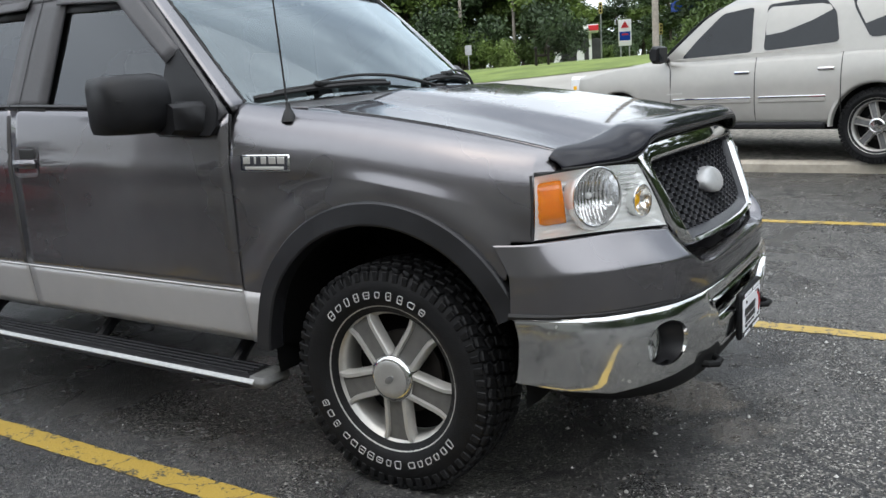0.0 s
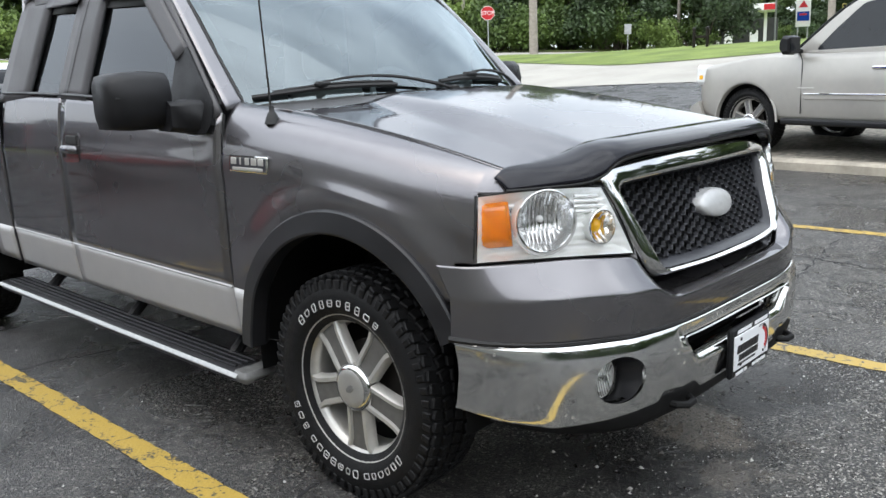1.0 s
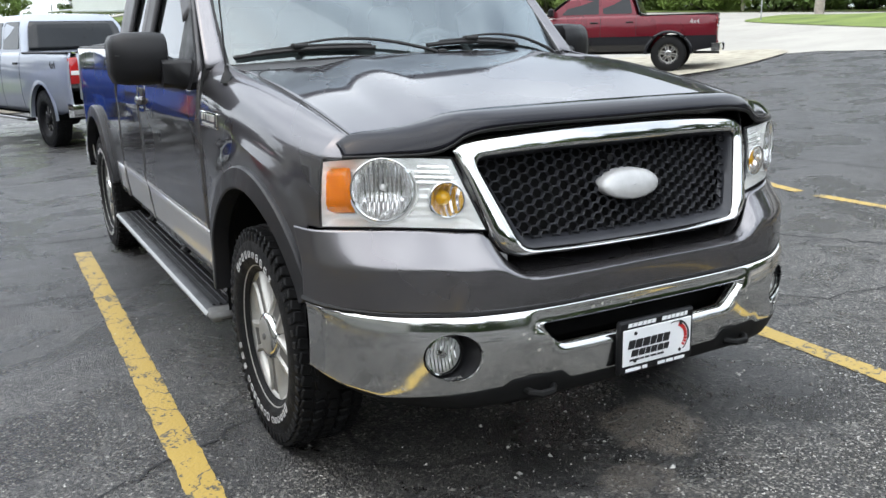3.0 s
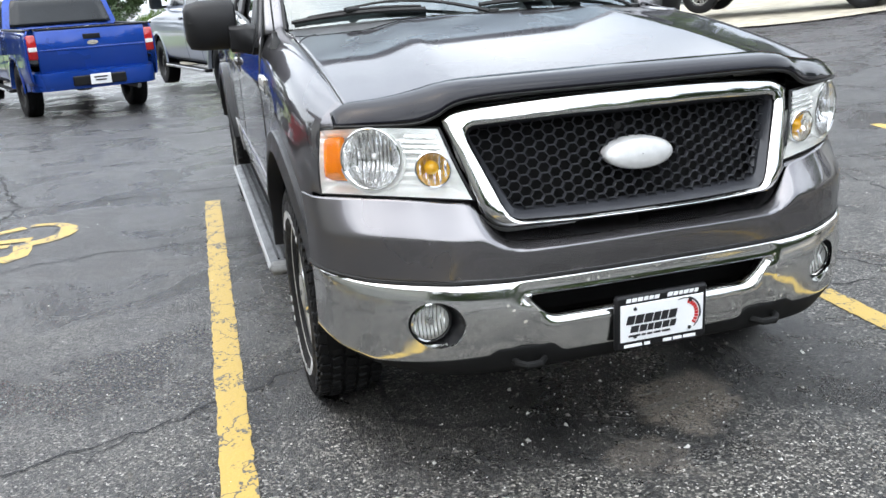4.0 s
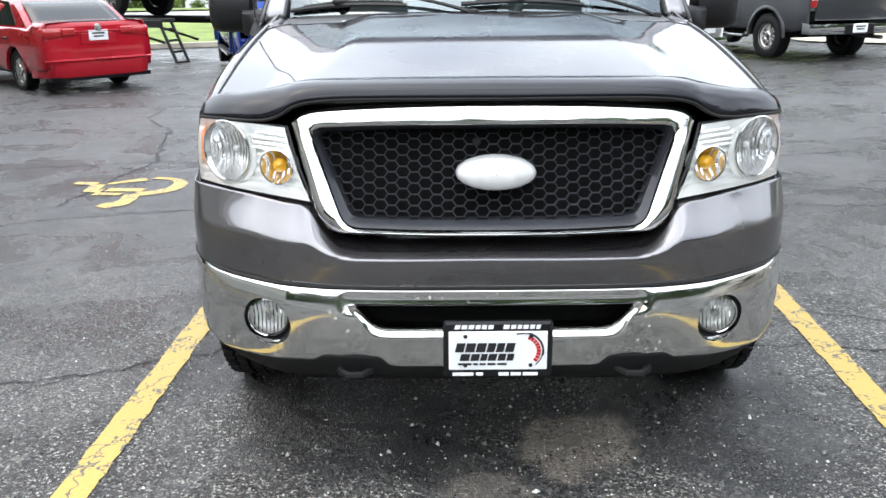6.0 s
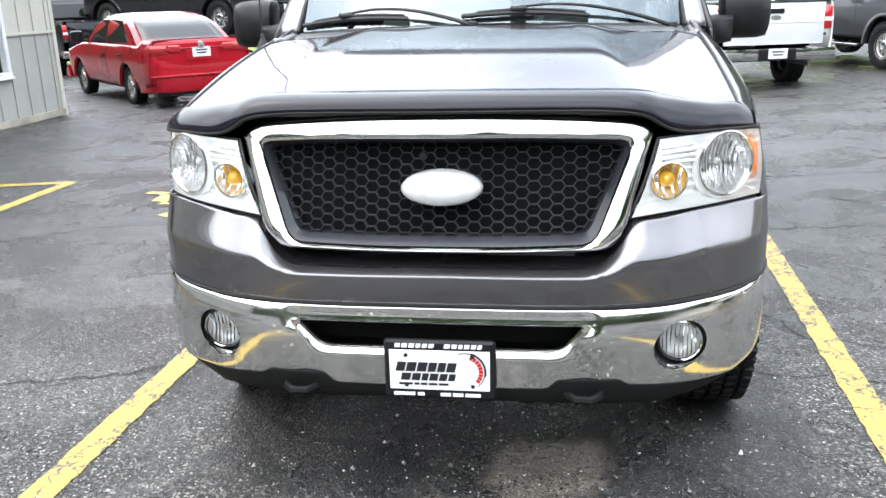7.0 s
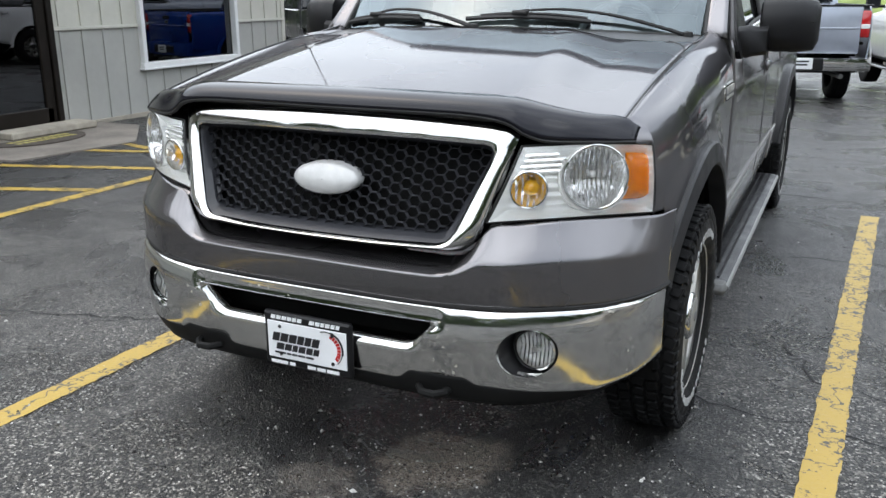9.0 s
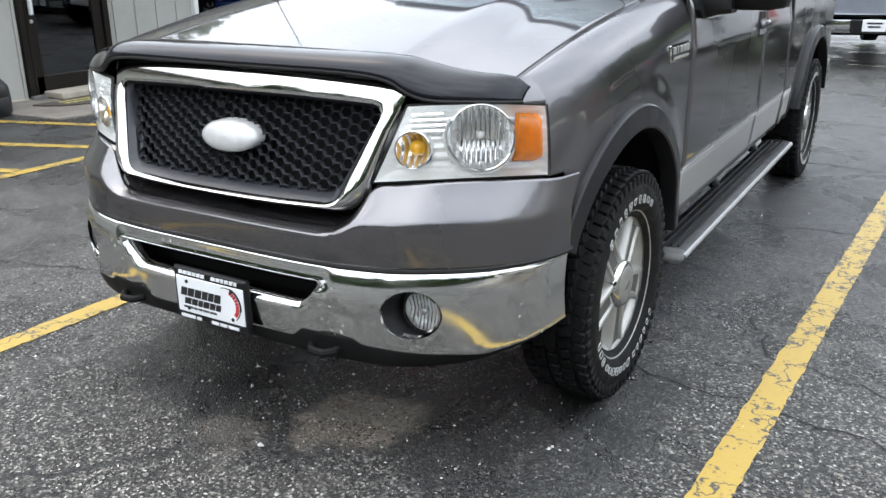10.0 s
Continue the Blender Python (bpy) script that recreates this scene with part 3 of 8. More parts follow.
o1, o2 = trapezoid(0.621, 0.506, 1.213, 0.832, 0.058), trapezoid(0.616, 0.500, 1.208, 0.836, 0.054)
i1, i2 = trapezoid(0.553, 0.443, 1.136, 0.852, 0.040), trapezoid(0.548, 0.439, 1.132, 0.855, 0.038)
m1, m2 = trapezoid(0.596, 0.480, 1.191, 0.839, 0.048), trapezoid(0.566, 0.454, 1.144, 0.847, 0.042)
add("grille_surround", loft([ring_of(o1, -0.05), ring_of(o1, 0.008, 0.022), ring_of(o2, 0.014, 0.020, -0.004), ring_of(m1, 0.025, 0.016, -0.005), ring_of(m2, 0.022, 0.004, 0.001), ring_of(i1, 0.011, 0, 0.009), ring_of(i2, 0.004, 0, 0.012), ring_of(i2, -0.02)]), M["chrome"], truck, "chrome grille surround", 50)
b1, b2 = trapezoid(0.532, 0.422, 1.118, 0.874, 0.03), trapezoid(0.523, 0.414, 1.110, 0.881, 0.028)
add("grille_bezel", loft([ring_of(i2, 0.000), ring_of(b1, -0.020), ring_of(b1, -0.034), ring_of(b2, -0.044)]), M["grille"], truck, "dark grey plastic grille bezel", 40)


def honeycomb():
    verts, faces, a, hh = [], [], 0.0224, 0.0156
    for col in range(-20, 21):
        for row in range(-9, 10):
            cy, cz = col * a * 1.5, 1.003 + row * hh * 2 + (hh if col % 2 else 0)
            t = (cz - 0.884) / 0.222
            if not -0.09 < t < 1.09 or abs(cy) > lerp(0.418, 0.528, t):
                continue
            k = len(verts)
            hexa = [(-a, 0), (-a / 2, -hh), (a / 2, -hh), (a, 0), (a / 2, hh), (-a / 2, hh)]
            for scale, push in ((1.0, -0.028), (0.94, -0.026), (0.925, -0.040)):
                for py, pz in hexa:
                    y, z = cy + py * scale, cz + pz * scale
                    verts.append((grille_x(y, z) + push, y, z))
            for ring in (0, 6):
                for i in range(6):
                    j = (i + 1) % 6
                    faces.append((k + ring + i, k + ring + j, k + ring + 6 + j, k + ring + 6 + i))
    return verts, faces


add("grille_mesh", honeycomb(), M["mesh"], truck, "black honeycomb grille mesh", 30)
# near-black sheet paints the shade behind the mesh
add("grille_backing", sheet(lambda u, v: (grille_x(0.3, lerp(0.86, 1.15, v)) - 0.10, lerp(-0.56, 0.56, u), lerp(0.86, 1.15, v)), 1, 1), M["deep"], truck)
oval = [(0.118 * math.cos(2 * math.pi * i / 48), 0.048 * math.sin(2 * math.pi * i / 48)) for i in range(48)]
badge = add("grille_oval", loft([[(grille_x(y * k, 1.005 + z * k) + p, 0.006 + y * k, 1.005 + z * k) for y, z in oval] for k, p in ((1.0, -0.04), (1.0, -0.010), (0.95, 0.000), (0.80, 0.007), (0.45, 0.012), (0.02, 0.014))]), M["badge_white"], truck, "plain faded silver-white oval emblem", 60)
add("grille_sensor", lathe([(0, 0.0), (0.012, 0.0), (0.012, -0.02)], 16, "x"), M["plastic"], truck, m=Matrix.Translation((grille_x(-0.05, 1.09) - 0.015, -0.05, 1.09)))

# headlights
HL = {"ib": Vector((0.822, -0.538, 0.918)), "ob": Vector((0.523, -0.950, 0.926)), "ot": Vector((0.522, -0.934, 1.126)), "it": Vector((0.752, -0.616, 1.132))}


def lamp_pt(u, v, back=0.0):
    """u from the grille outwards, v upwards, back: metres behind the lens."""
    lo, hi = HL["ib"].lerp(HL["ob"], u), HL["it"].lerp(HL["ot"], u)
    p = lo.lerp(hi, v)
    n = Vector((0.72, -0.62, 0.25)).normalized()
    bulge = 0.060 * math.sin(math.pi * u) ** 0.9 + 0.010 * math.sin(math.pi * v)
    return tuple(p + n * (bulge - back))


def lamp_set(sgn):
    fx = (lambda g: g) if sgn < 0 else flip_y
    def frame_of(u, v):
        c, e1, e2 = Vector(lamp_pt(u, v, 0.012)), (Vector(lamp_pt(u + 0.05, v)) - Vector(lamp_pt(u - 0.05, v))).normalized(), Vector((0, 0, 1))
        e1 = (e1 * 0.75 + Vector((0, -1, 0)) * 0.25).normalized()
        nn = e2.cross(e1).normalized()
        return c, e1, e2, nn if nn.x > 0 else -nn

    hv, hf = sheet(lambda u, v: lamp_pt(lerp(0.01, 0.99, u), lerp(0.01, 0.99, v), (0.034 + 0.0045 * math.cos(2 * math.pi * v * 8)) * min(1, 10 * u, 10 * (1 - u), 6 * v, 6 * (1 - v))), 110, 90)
    for uv, rad in (((0.545, 0.55), 0.0915), ((0.155, 0.42), 0.0515)):
        c, e1, e2, nn = frame_of(*uv)
        hf = [f for f in hf if math.hypot(*((sum((Vector(hv[i]) for i in f), Vector((0, 0, 0))) / 4 - c).dot(e) for e in (e1, e2))) > rad]
    lamp = add("headlight", fx((hv, hf)), M["lamp_base"], truck, "clear headlight with silver housing and amber corner reflector", 60)
    outward(add("clear_lens", fx(sheet(lambda u, v: lamp_pt(u, v), 28, 12)), M["lens"], lamp, "clear plastic lens", 60), (0.7, 0.7 * sgn, 0.2)).visible_shadow = False
    edge = [lamp_pt(i / 24, 0) for i in range(25)] + [lamp_pt(1, i / 10) for i in range(1, 11)] + [lamp_pt(1 - i / 24, 1) for i in range(1, 25)] + [lamp_pt(0, 1 - i / 10) for i in range(1, 11)]
    add("lamp_seal", fx(tube([(p[0] - 0.006, p[1] + 0.002, p[2]) for p in edge], 0.0048, 6)), M["seal"], lamp)

    def bowl(u, v, r, depth, name, material, n=36, flute=0.0, sunk=0.0):
        c, e1, e2, nn = frame_of(u, v)
        c = c - nn * sunk
        loops = []
        for k in range(13):
            t = k / 12
            rr, d, lp = r * (1 - t * 0.95), depth * (1 - (1 - t) ** 2), []
            for i in range(n):
                p = rr * math.cos(2 * math.pi * i / n)
                ridge = flute * math.cos(2 * math.pi * p / 0.017) * min(1, 4 * t)
                lp.append(tuple(c + e1 * p + e2 * rr * math.sin(2 * math.pi * i / n) - nn * (d - ridge)))
            loops.append(lp)
        add("bowl_collar", fx(loft([[tuple(c + r * (e1 * math.cos(2 * math.pi * i / 40) + e2 * math.sin(2 * math.pi * i / 40)) + nn * q) for i in range(40)] for q in (0.002, -0.05)])), M["lamp_base"], lamp)
        b = add(name, fx(loft(loops)), material, lamp, "", 60)
        rim_l = [tuple(c + r * (e1 * math.cos(2 * math.pi * i / n) + e2 * math.sin(2 * math.pi * i / n)) + nn * 0.004) for i in range(n + 1)]
        add("bowl_rim", fx(tube(rim_l, 0.0030, 6, False)), M["chrome"], lamp)
        return c, e1, e2, nn, b

    c, e1, e2, nn, b = bowl(0.545, 0.55, 0.092, 0.060, "main_reflector", M["reflector"], 96, 0.006)
    for k in range(-6, 7):
        # upright flutes of the reflector
        z = math.sqrt(0.088 ** 2 - (k * 0.0135) ** 2)
        add("flute", fx(tube([tuple(c + e1 * k * 0.0135 + e2 * q * z - nn * (0.016 + 0.030 * (1 - q * q) * (1 - (k / 7) ** 2))) for q in (-1, -0.6, -0.2, 0.2, 0.6, 1)], 0.0028, 5)), M["chrome"], lamp)
    add("bulb_shield", fx(moved(lathe([(0.0, 0.012), (0.008, 0.009), (0.011, 0.0), (0.008, -0.009), (0.0, -0.012)], 20, "x"), Matrix.Translation(c - nn * 0.040))), M["lamp_base"], lamp, "", 60)
    c, e1, e2, nn, b = bowl(0.155, 0.42, 0.052, 0.045, "turn_reflector", M["turn_mirror"], 96, 0.0042)
    add("turn_bulb", fx(moved(lathe([(0.0, 0.022), (0.012, 0.019), (0.020, 0.012), (0.024, 0.0), (0.020, -0.012), (0.012, -0.022)], 20, "x"), Matrix.Translation(c - nn * 0.028 + e1 * 0.004))), M["amber_bulb"], lamp, "amber bulb", 60)
    for k in range(4):
        add("lamp_rib", fx(tube([lamp_pt(lerp(0.045, 0.33 - 0.02 * k, i / 6), 0.66 + k * 0.075, 0.022) for i in range(7)], 0.0055, 6)), M["mirror_bowl"], lamp)
    add("side_reflector", fx(sheet(lambda u, v: lamp_pt(lerp(0.770, 0.985, u), lerp(0.22, 0.90, v), 0.006 + 0.02 * (1 - min(1, 9 * u, 9 * (1 - u), 9 * v, 9 * (1 - v)))), 12, 12)), M["amber"], lamp, "orange corner reflector", 60)
    # bright tray along the foot and a crescent ledge under the main bowl
    add("lower_tray", fx(sheet(lambda u, v: lamp_pt(lerp(0.03, 0.97, u), lerp(0.035, 0.17 - 0.05 * u, v), lerp(0.006, 0.033, v ** 0.8)), 24, 5)), M["lamp_base"], lamp, "bright tray", 50)
    c, e1, e2, nn = frame_of(0.545, 0.55)
    led = [[tuple(c + (e1 * math.cos(a) + e2 * math.sin(a)) * r + nn * q) for r, q in ((0.095, 0.000), (0.097, 0.004), (0.099 + 0.006 * math.sin((a - 2.6) / 3.4 * math.pi), 0.004), (0.102 + 0.009 * math.sin((a - 2.6) / 3.4 * math.pi), -0.012))] for a in [2.6 + 3.4 * i / 28 for i in range(29)]]
    add("crescent_ledge", fx(loft(led, False)), M["mirror_bowl"], lamp, "bright crescent ledge", 50)
    # painted ledge that closes the joint between lamp and bumper cover
    def ledge(u, v):
        a = Vector(lamp_pt(lerp(0.03, 0.99, u), 0.0, 0.010))
        ya = abs(a.y)
        b = Vector((knots(COVER_TOP, ya) - 0.004, a.y, knots(COVER_Z, ya) - 0.003))
        return tuple(b.lerp(Vector((a.x, a.y, a.z - 0.006)), v))
    add("lamp_ledge", fx(sheet(ledge, 24, 2)), M["paint"], truck, "grey painted ledge under the headlight", 60)
    return lamp



# painted bumper cover
PLAN = ((0.0, 0.946), (0.30, 0.943), (0.456, 0.930), (0.62, 0.892), (0.72, 0.842), (0.85, 0.748), (0.93, 0.650), (0.975, 0.555), (0.995, 0.470))
COVER_TOP = ((0.0, 0.900), (0.30, 0.892), (0.47, 0.866), (0.56, 0.832), (0.62, 0.812), (0.72, 0.760), (0.85, 0.655), (0.93, 0.572), (0.975, 0.500), (0.995, 0.405))
COVER_Z = ((0.0, 0.788), (0.36, 0.786), (0.45, 0.792), (0.50, 0.830), (0.545, 0.895), (0.575, 0.913), (0.62, 0.917), (0.70, 0.926), (0.78, 0.930), (0.86, 0.928), (0.95, 0.921), (0.995, 0.916))


def plan_y(s):
    """Spreads columns so that the corners get more of them."""
    a = abs(s)
    return math.copysign(0.995 * (1 - (1 - a) ** 1.55), s)


def cover_pt(u, v):
    y = plan_y(lerp(-1, 1, u))
    a = abs(y)
    z = lerp(0.692, knots(COVER_Z, a), v)
    # an upright face below a crisp crest, a sloping shelf above it
    crest = lerp(0.86, 0.56, smooth01((a - 0.44) / 0.14))
    g = 0.10 * v / crest if v < crest else 0.10 + 0.90 * (v - crest) / (1 - crest)
    x = lerp(knots(PLAN, a) - 0.012, knots(COVER_TOP, a), g) + 0.012 * math.sin(math.pi * min(1, v / (2 * crest))) * (1 - 0.5 * a) * (1 - smooth01((v - crest) / (1.001 - crest)))
    return (x, y, z)


add("bumper_cover", sheet(cover_pt, 150, 30), M["paint"], truck, "grey painted bumper cover", 40, 0.006)
add("cover_shelf", sheet(lambda u, v: (lerp(knots(COVER_TOP, abs(lerp(-0.56, 0.56, u))) - 0.012, 0.80, v), lerp(-0.56, 0.56, u), knots(COVER_Z, abs(lerp(-0.56, 0.56, u))) - 0.003 + 0.016 * v), 80, 3), M["paint"], truck, "", 60)
lamp_set(-1)
lamp_set(1)
add("cover_gap", tube([(knots(PLAN, abs(y)) - 0.020, y, 0.690) for y in [plan_y(-1 + 2 * i / 80) for i in range(81)]], 0.011, 6), M["seal"], truck)

# chrome bumper: a curved shell with a slot, two lamp holes and tow notches
BUMP_LOW = ((0.0, 0.438), (0.30, 0.440), (0.315, 0.444), (0.345, 0.470), (0.515, 0.468), (0.545, 0.450), (0.60, 0.446), (0.72, 0.432), (0.86, 0.424), (0.94, 0.440), (0.995, 0.470))


def straight(table, x):
    """Value through (x, value) pairs along straight lines."""
    for (x0, v0), (x1, v1) in zip(table, table[1:]):
        if x <= x1:
            return lerp(v0, v1, (x - x0) / (x1 - x0))
    return table[-1][1]


def bumper_loop(y, off):
    a = abs(y)
    px, lo = knots(PLAN, a) + 0.004, straight(BUMP_LOW, a)
    hi = 0.681
    mid = smooth01((0.47 - a) / 0.05)
    fl = 1 - 0.88 * smooth01((a - 0.86) / 0.11)
    sec = ((hi - 0.010, -0.050 * fl), (hi - 0.001, -0.024 * fl), (hi - 0.002, -0.010), (hi - 0.010, -0.002 - 0.006 * mid), (hi - 0.028, 0.004 - 0.012 * mid), (hi - 0.052, 0.009 - 0.010 * mid), (lerp(lo, hi, 0.62), 0.012), (lerp(lo, hi, 0.40), 0.009), (lerp(lo, hi, 0.20), 0.004), (lo + 0.012, -0.001), (lo, -0.010), (lo + 0.004, -0.055 * fl))
    back = 0.62 * (1 - 0.92 * smooth01((a - 0.86) / 0.12))
    zs = [(i, q[0]) for i, q in enumerate(sec)]
    ds = [(i, q[1]) for i, q in enumerate(sec)]
    return [(px + knots(ds, k / 3) - off * back, y, knots(zs, k / 3)) for k in range(3 * len(sec) - 2)]


ys = [plan_y(-1 + 2 * i / 220) for i in range(221)]
front, rear = [bumper_loop(y, 0) for y in ys], [bumper_loop(y, 0.055) for y in ys]
bumper = add("chrome_bumper", loft([f + r[::-1] for f, r in zip(front, rear)], True, True), M["bumper_chrome"], truck, "chrome front bumper with slot and lamp holes")
cutters = []


def slot_ring(under, side, over, push, n=140):
    """The slot's outline, widened by under, side and over, on the bumper's face."""
    o = resample(rounded([(-0.350 - side, 0.562 - under), (0.350 + side, 0.562 - under), (0.412 + side, 0.638 + over), (-0.412 - side, 0.638 + over)], [0.030, 0.030, 0.014, 0.014], 6), n)
    return [(knots(PLAN, abs(y)) + push, y, z) for y, z in o]


cutters.append(add("cutter", loft([[(x, y, z) for _, y, z in slot_ring(0.022, 0.016, 0.002, 0)] for x in (0.70, 1.2)], True, True), M["plastic"]))
for sgn in (-1, 1):
    c = loft([[(x, sgn * 0.690 + 0.079 * math.cos(2 * math.pi * i / 40), 0.558 + 0.075 * math.sin(2 * math.pi * i / 40)) for i in range(40)] for x in (0.60, 1.2)], True, True)
    cutters.append(add("cutter", c, M["plastic"]))
cut(bumper, cutters)
# slot lips, and a near-black sheet that paints the dark inside the slot
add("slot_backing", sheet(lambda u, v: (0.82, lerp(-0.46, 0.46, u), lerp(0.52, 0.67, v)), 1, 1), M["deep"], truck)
add("slot_lip", loft([slot_ring(0.036, 0.028, 0.004, 0.0125), slot_ring(0.026, 0.019, 0.003, 0.0150), slot_ring(0.010, 0.006, 0.001, 0.004), slot_ring(0.0, 0.0, 0.0, -0.014), slot_ring(0.0, 0.0, 0.0, -0.06)]), M["chrome"], bumper, "bright bevelled edge of the slot", 50)
for sgn in (-1, 1):
    c = Vector((0.775, sgn * 0.695, 0.552))
    ring32 = [(math.cos(2 * math.pi * i / 32), math.sin(2 * math.pi * i / 32)) for i in range(32)]
    place = lambda r, x: [(x, c.y + r * a, c.z + r * b) for a, b in ring32]
    mouth = [(knots(PLAN, abs(sgn * 0.690 + 0.0785 * a)) + 0.002, sgn * 0.690 + 0.0785 * a, 0.558 + 0.0745 * b) for a, b in ring32]
    fog = add("fog_lamp", loft([mouth, place(0.074, 0.800), place(0.062, 0.797), place(0.060, 0.755), place(0.001, 0.73)]), M["flare"], truck, "round fog lamp in dark recess", 50)
    add("fog_bowl", loft([place(0.059, 0.812), place(0.052, 0.800), place(0.034, 0.790), place(0.003, 0.786)]), M["lamp_base"], fog, "", 60)
    add("fog_ring", loft([place(0.064, 0.797), place(0.064, 0.820), place(0.058, 0.822)]), M["chrome"], fog, "", 40)
    outward(add("fog_lens", loft([place(0.060, 0.819), place(0.050, 0.828), place(0.030, 0.836), place(0.002, 0.840)]), M["lens"], fog, "clear fog lens", 60), (1, 0, 0)).visible_shadow = False
    for k in range(-4, 5):
        z = math.sqrt(0.057 ** 2 - (k * 0.012) ** 2)
        add("fog_flute", tube([(0.809 - 0.014 * (1 - abs(q)), c.y + k * 0.012, c.z + q * z) for q in (-1, -0.5, 0, 0.5, 1)], 0.0024, 5), M["chrome"], fog)
    add("fog_bulb", tube([(0.788, c.y, c.z), (0.816, c.y, c.z)], 0.011, 10), M["chrome"], fog)
    # tow hook
    hk = [(0.78, sgn * 0.372, 0.428), (0.88, sgn * 0.368, 0.424), (0.935, sgn * 0.374, 0.421), (0.961, sgn * 0.396, 0.419), (0.963, sgn * 0.438, 0.419), (0.938, sgn * 0.462, 0.421), (0.88, sgn * 0.470, 0.424), (0.78, sgn * 0.464, 0.428)]
    add("tow_hook", tube(hk, 0.0125, 8), M["valance"], truck, "black steel tow hook")
# black valance under the bumper
VAL_LOW = ((0.0, 0.392), (0.30, 0.390), (0.60, 0.384), (0.78, 0.390), (0.88, 0.412), (0.95, 0.440))


def valance_pt(u, v):
    y = plan_y(lerp(-0.86, 0.86, u))
    a = abs(y)
    return (knots(PLAN, a) - 0.004 - 0.022 * v * v - 0.03 * smooth01((a - 0.6) / 0.4) * v, y, lerp(straight(BUMP_LOW, a) + 0.006, knots(VAL_LOW, a), v))


add("front_valance", sheet(valance_pt, 200, 6), M["valance"], truck, "black plastic valance", 40, 0.008)
add("skid_pan", sheet(lambda u, v: (lerp(0.74, -0.4, u), lerp(-0.60, 0.60, v), lerp(0.41, 0.36, u)), 2, 2), M["deep"], truck)

# licence plate with dealer card
plate = add("licence_plate", box(0.968, 0.008, 0.507, 0.022, 0.322, 0.178, 0.008), M["plastic"], truck, "black plate frame with white dealer card")
PX = 0.9800
add("plate_card", box(PX, 0.008, 0.506, 0.005, 0.290, 0.122, 0.002), M["plate_white"], plate, "white card")


def bars(y0, z, widths, gap, tall, material, slant=0.0, x=PX + 0.0035):
    y = y0
    for wd in widths:
        o = [(y, z - tall / 2), (y + wd, z - tall / 2), (y + wd + slant, z + tall / 2), (y + slant, z + tall / 2)]
        add("print_bar", prism(o, lambda a, b: (x - 0.001, a, b), lambda a, b: (x + 0.0012, a, b)), material, plate)
        y += wd + gap


bars(-0.119, 0.517, (0.025, 0.027, 0.027, 0.023, 0.022, 0.025), 0.0045, 0.028, M["ink"], 0.007)
bars(-0.105, 0.486, (0.027, 0.024, 0.018, 0.024, 0.022, 0.019), 0.0045, 0.021, M["ink"], 0.005)
bars(-0.110, 0.464, (0.040, 0.014, 0.018, 0.024, 0.028), 0.005, 0.006, M["ink"], 0.0)
bars(-0.120, 0.582, (0.015, 0.016, 0.016, 0.014, 0.014, 0.015), 0.0045, 0.012, M["plate_white"], 0.003)
bars(0.022, 0.582, (0.017, 0.015, 0.012, 0.015, 0.014, 0.012), 0.0045, 0.012, M["plate_white"], 0.003)
bars(-0.126, 0.432, (0.062, 0.020), 0.008, 0.010, M["plate_white"], 0.0)
bars(0.010, 0.432, (0.030, 0.030, 0.044), 0.006, 0.010, M["plate_white"], 0.0)
for k in range(9):
    # gauge arc in red blocks with a dark outer line
    a0, a1 = math.radians(72 - k * 13), math.radians(72 - k * 13 - 10)
    cy, cz, ra, rb = 0.082, 0.505, 0.040, 0.052
    o = [(cy + ra * math.cos(a0), cz + ra * math.sin(a0)), (cy + rb * math.cos(a0), cz + rb * math.sin(a0)), (cy + rb * math.cos(a1), cz + rb * math.sin(a1)), (cy + ra * math.cos(a1), cz + ra * math.sin(a1))]
    add("print_bar", prism(o, lambda a, b: (PX + 0.0025, a, b), lambda a, b: (PX + 0.0047, a, b)), M["red_ink"], plate)
arc = [(0.082 + r * math.cos(math.radians(t)), 0.505 + r * math.sin(math.radians(t))) for r, t in [(0.056, 110 - 8 * i) for i in range(21)] + [(0.0615 if 4 < i < 16 else 0.058, -50 + 8 * i) for i in range(21)]]
add("print_bar", prism(arc, lambda a, b: (PX + 0.0025, a, b), lambda a, b: (PX + 0.0047, a, b)), M["ink"], plate)
for yy, zz in ((-0.088, 0.552), (0.104, 0.552), (-0.088, 0.460), (0.104, 0.460)):
    add("plate_screw", moved(lathe([(0.0, 0.003), (0.006, 0.002), (0.006, -0.002)], 12, "x"), Matrix.Translation((PX + 0.003, yy, zz))), M["seal"], plate)

# ---- cab ----
def pillar_y(z):
    return 0.962 - 0.24 * (z - 1.40) - 0.10 * max(0, z - 1.72) ** 1.5


def belt_z(x):
    return knots(((-3.0, 1.452), (-2.3, 1.442), (-1.7, 1.422), (-1.30, 1.395), (-1.06, 1.330), (-0.85, 1.306), (-0.70, 1.37)), x)


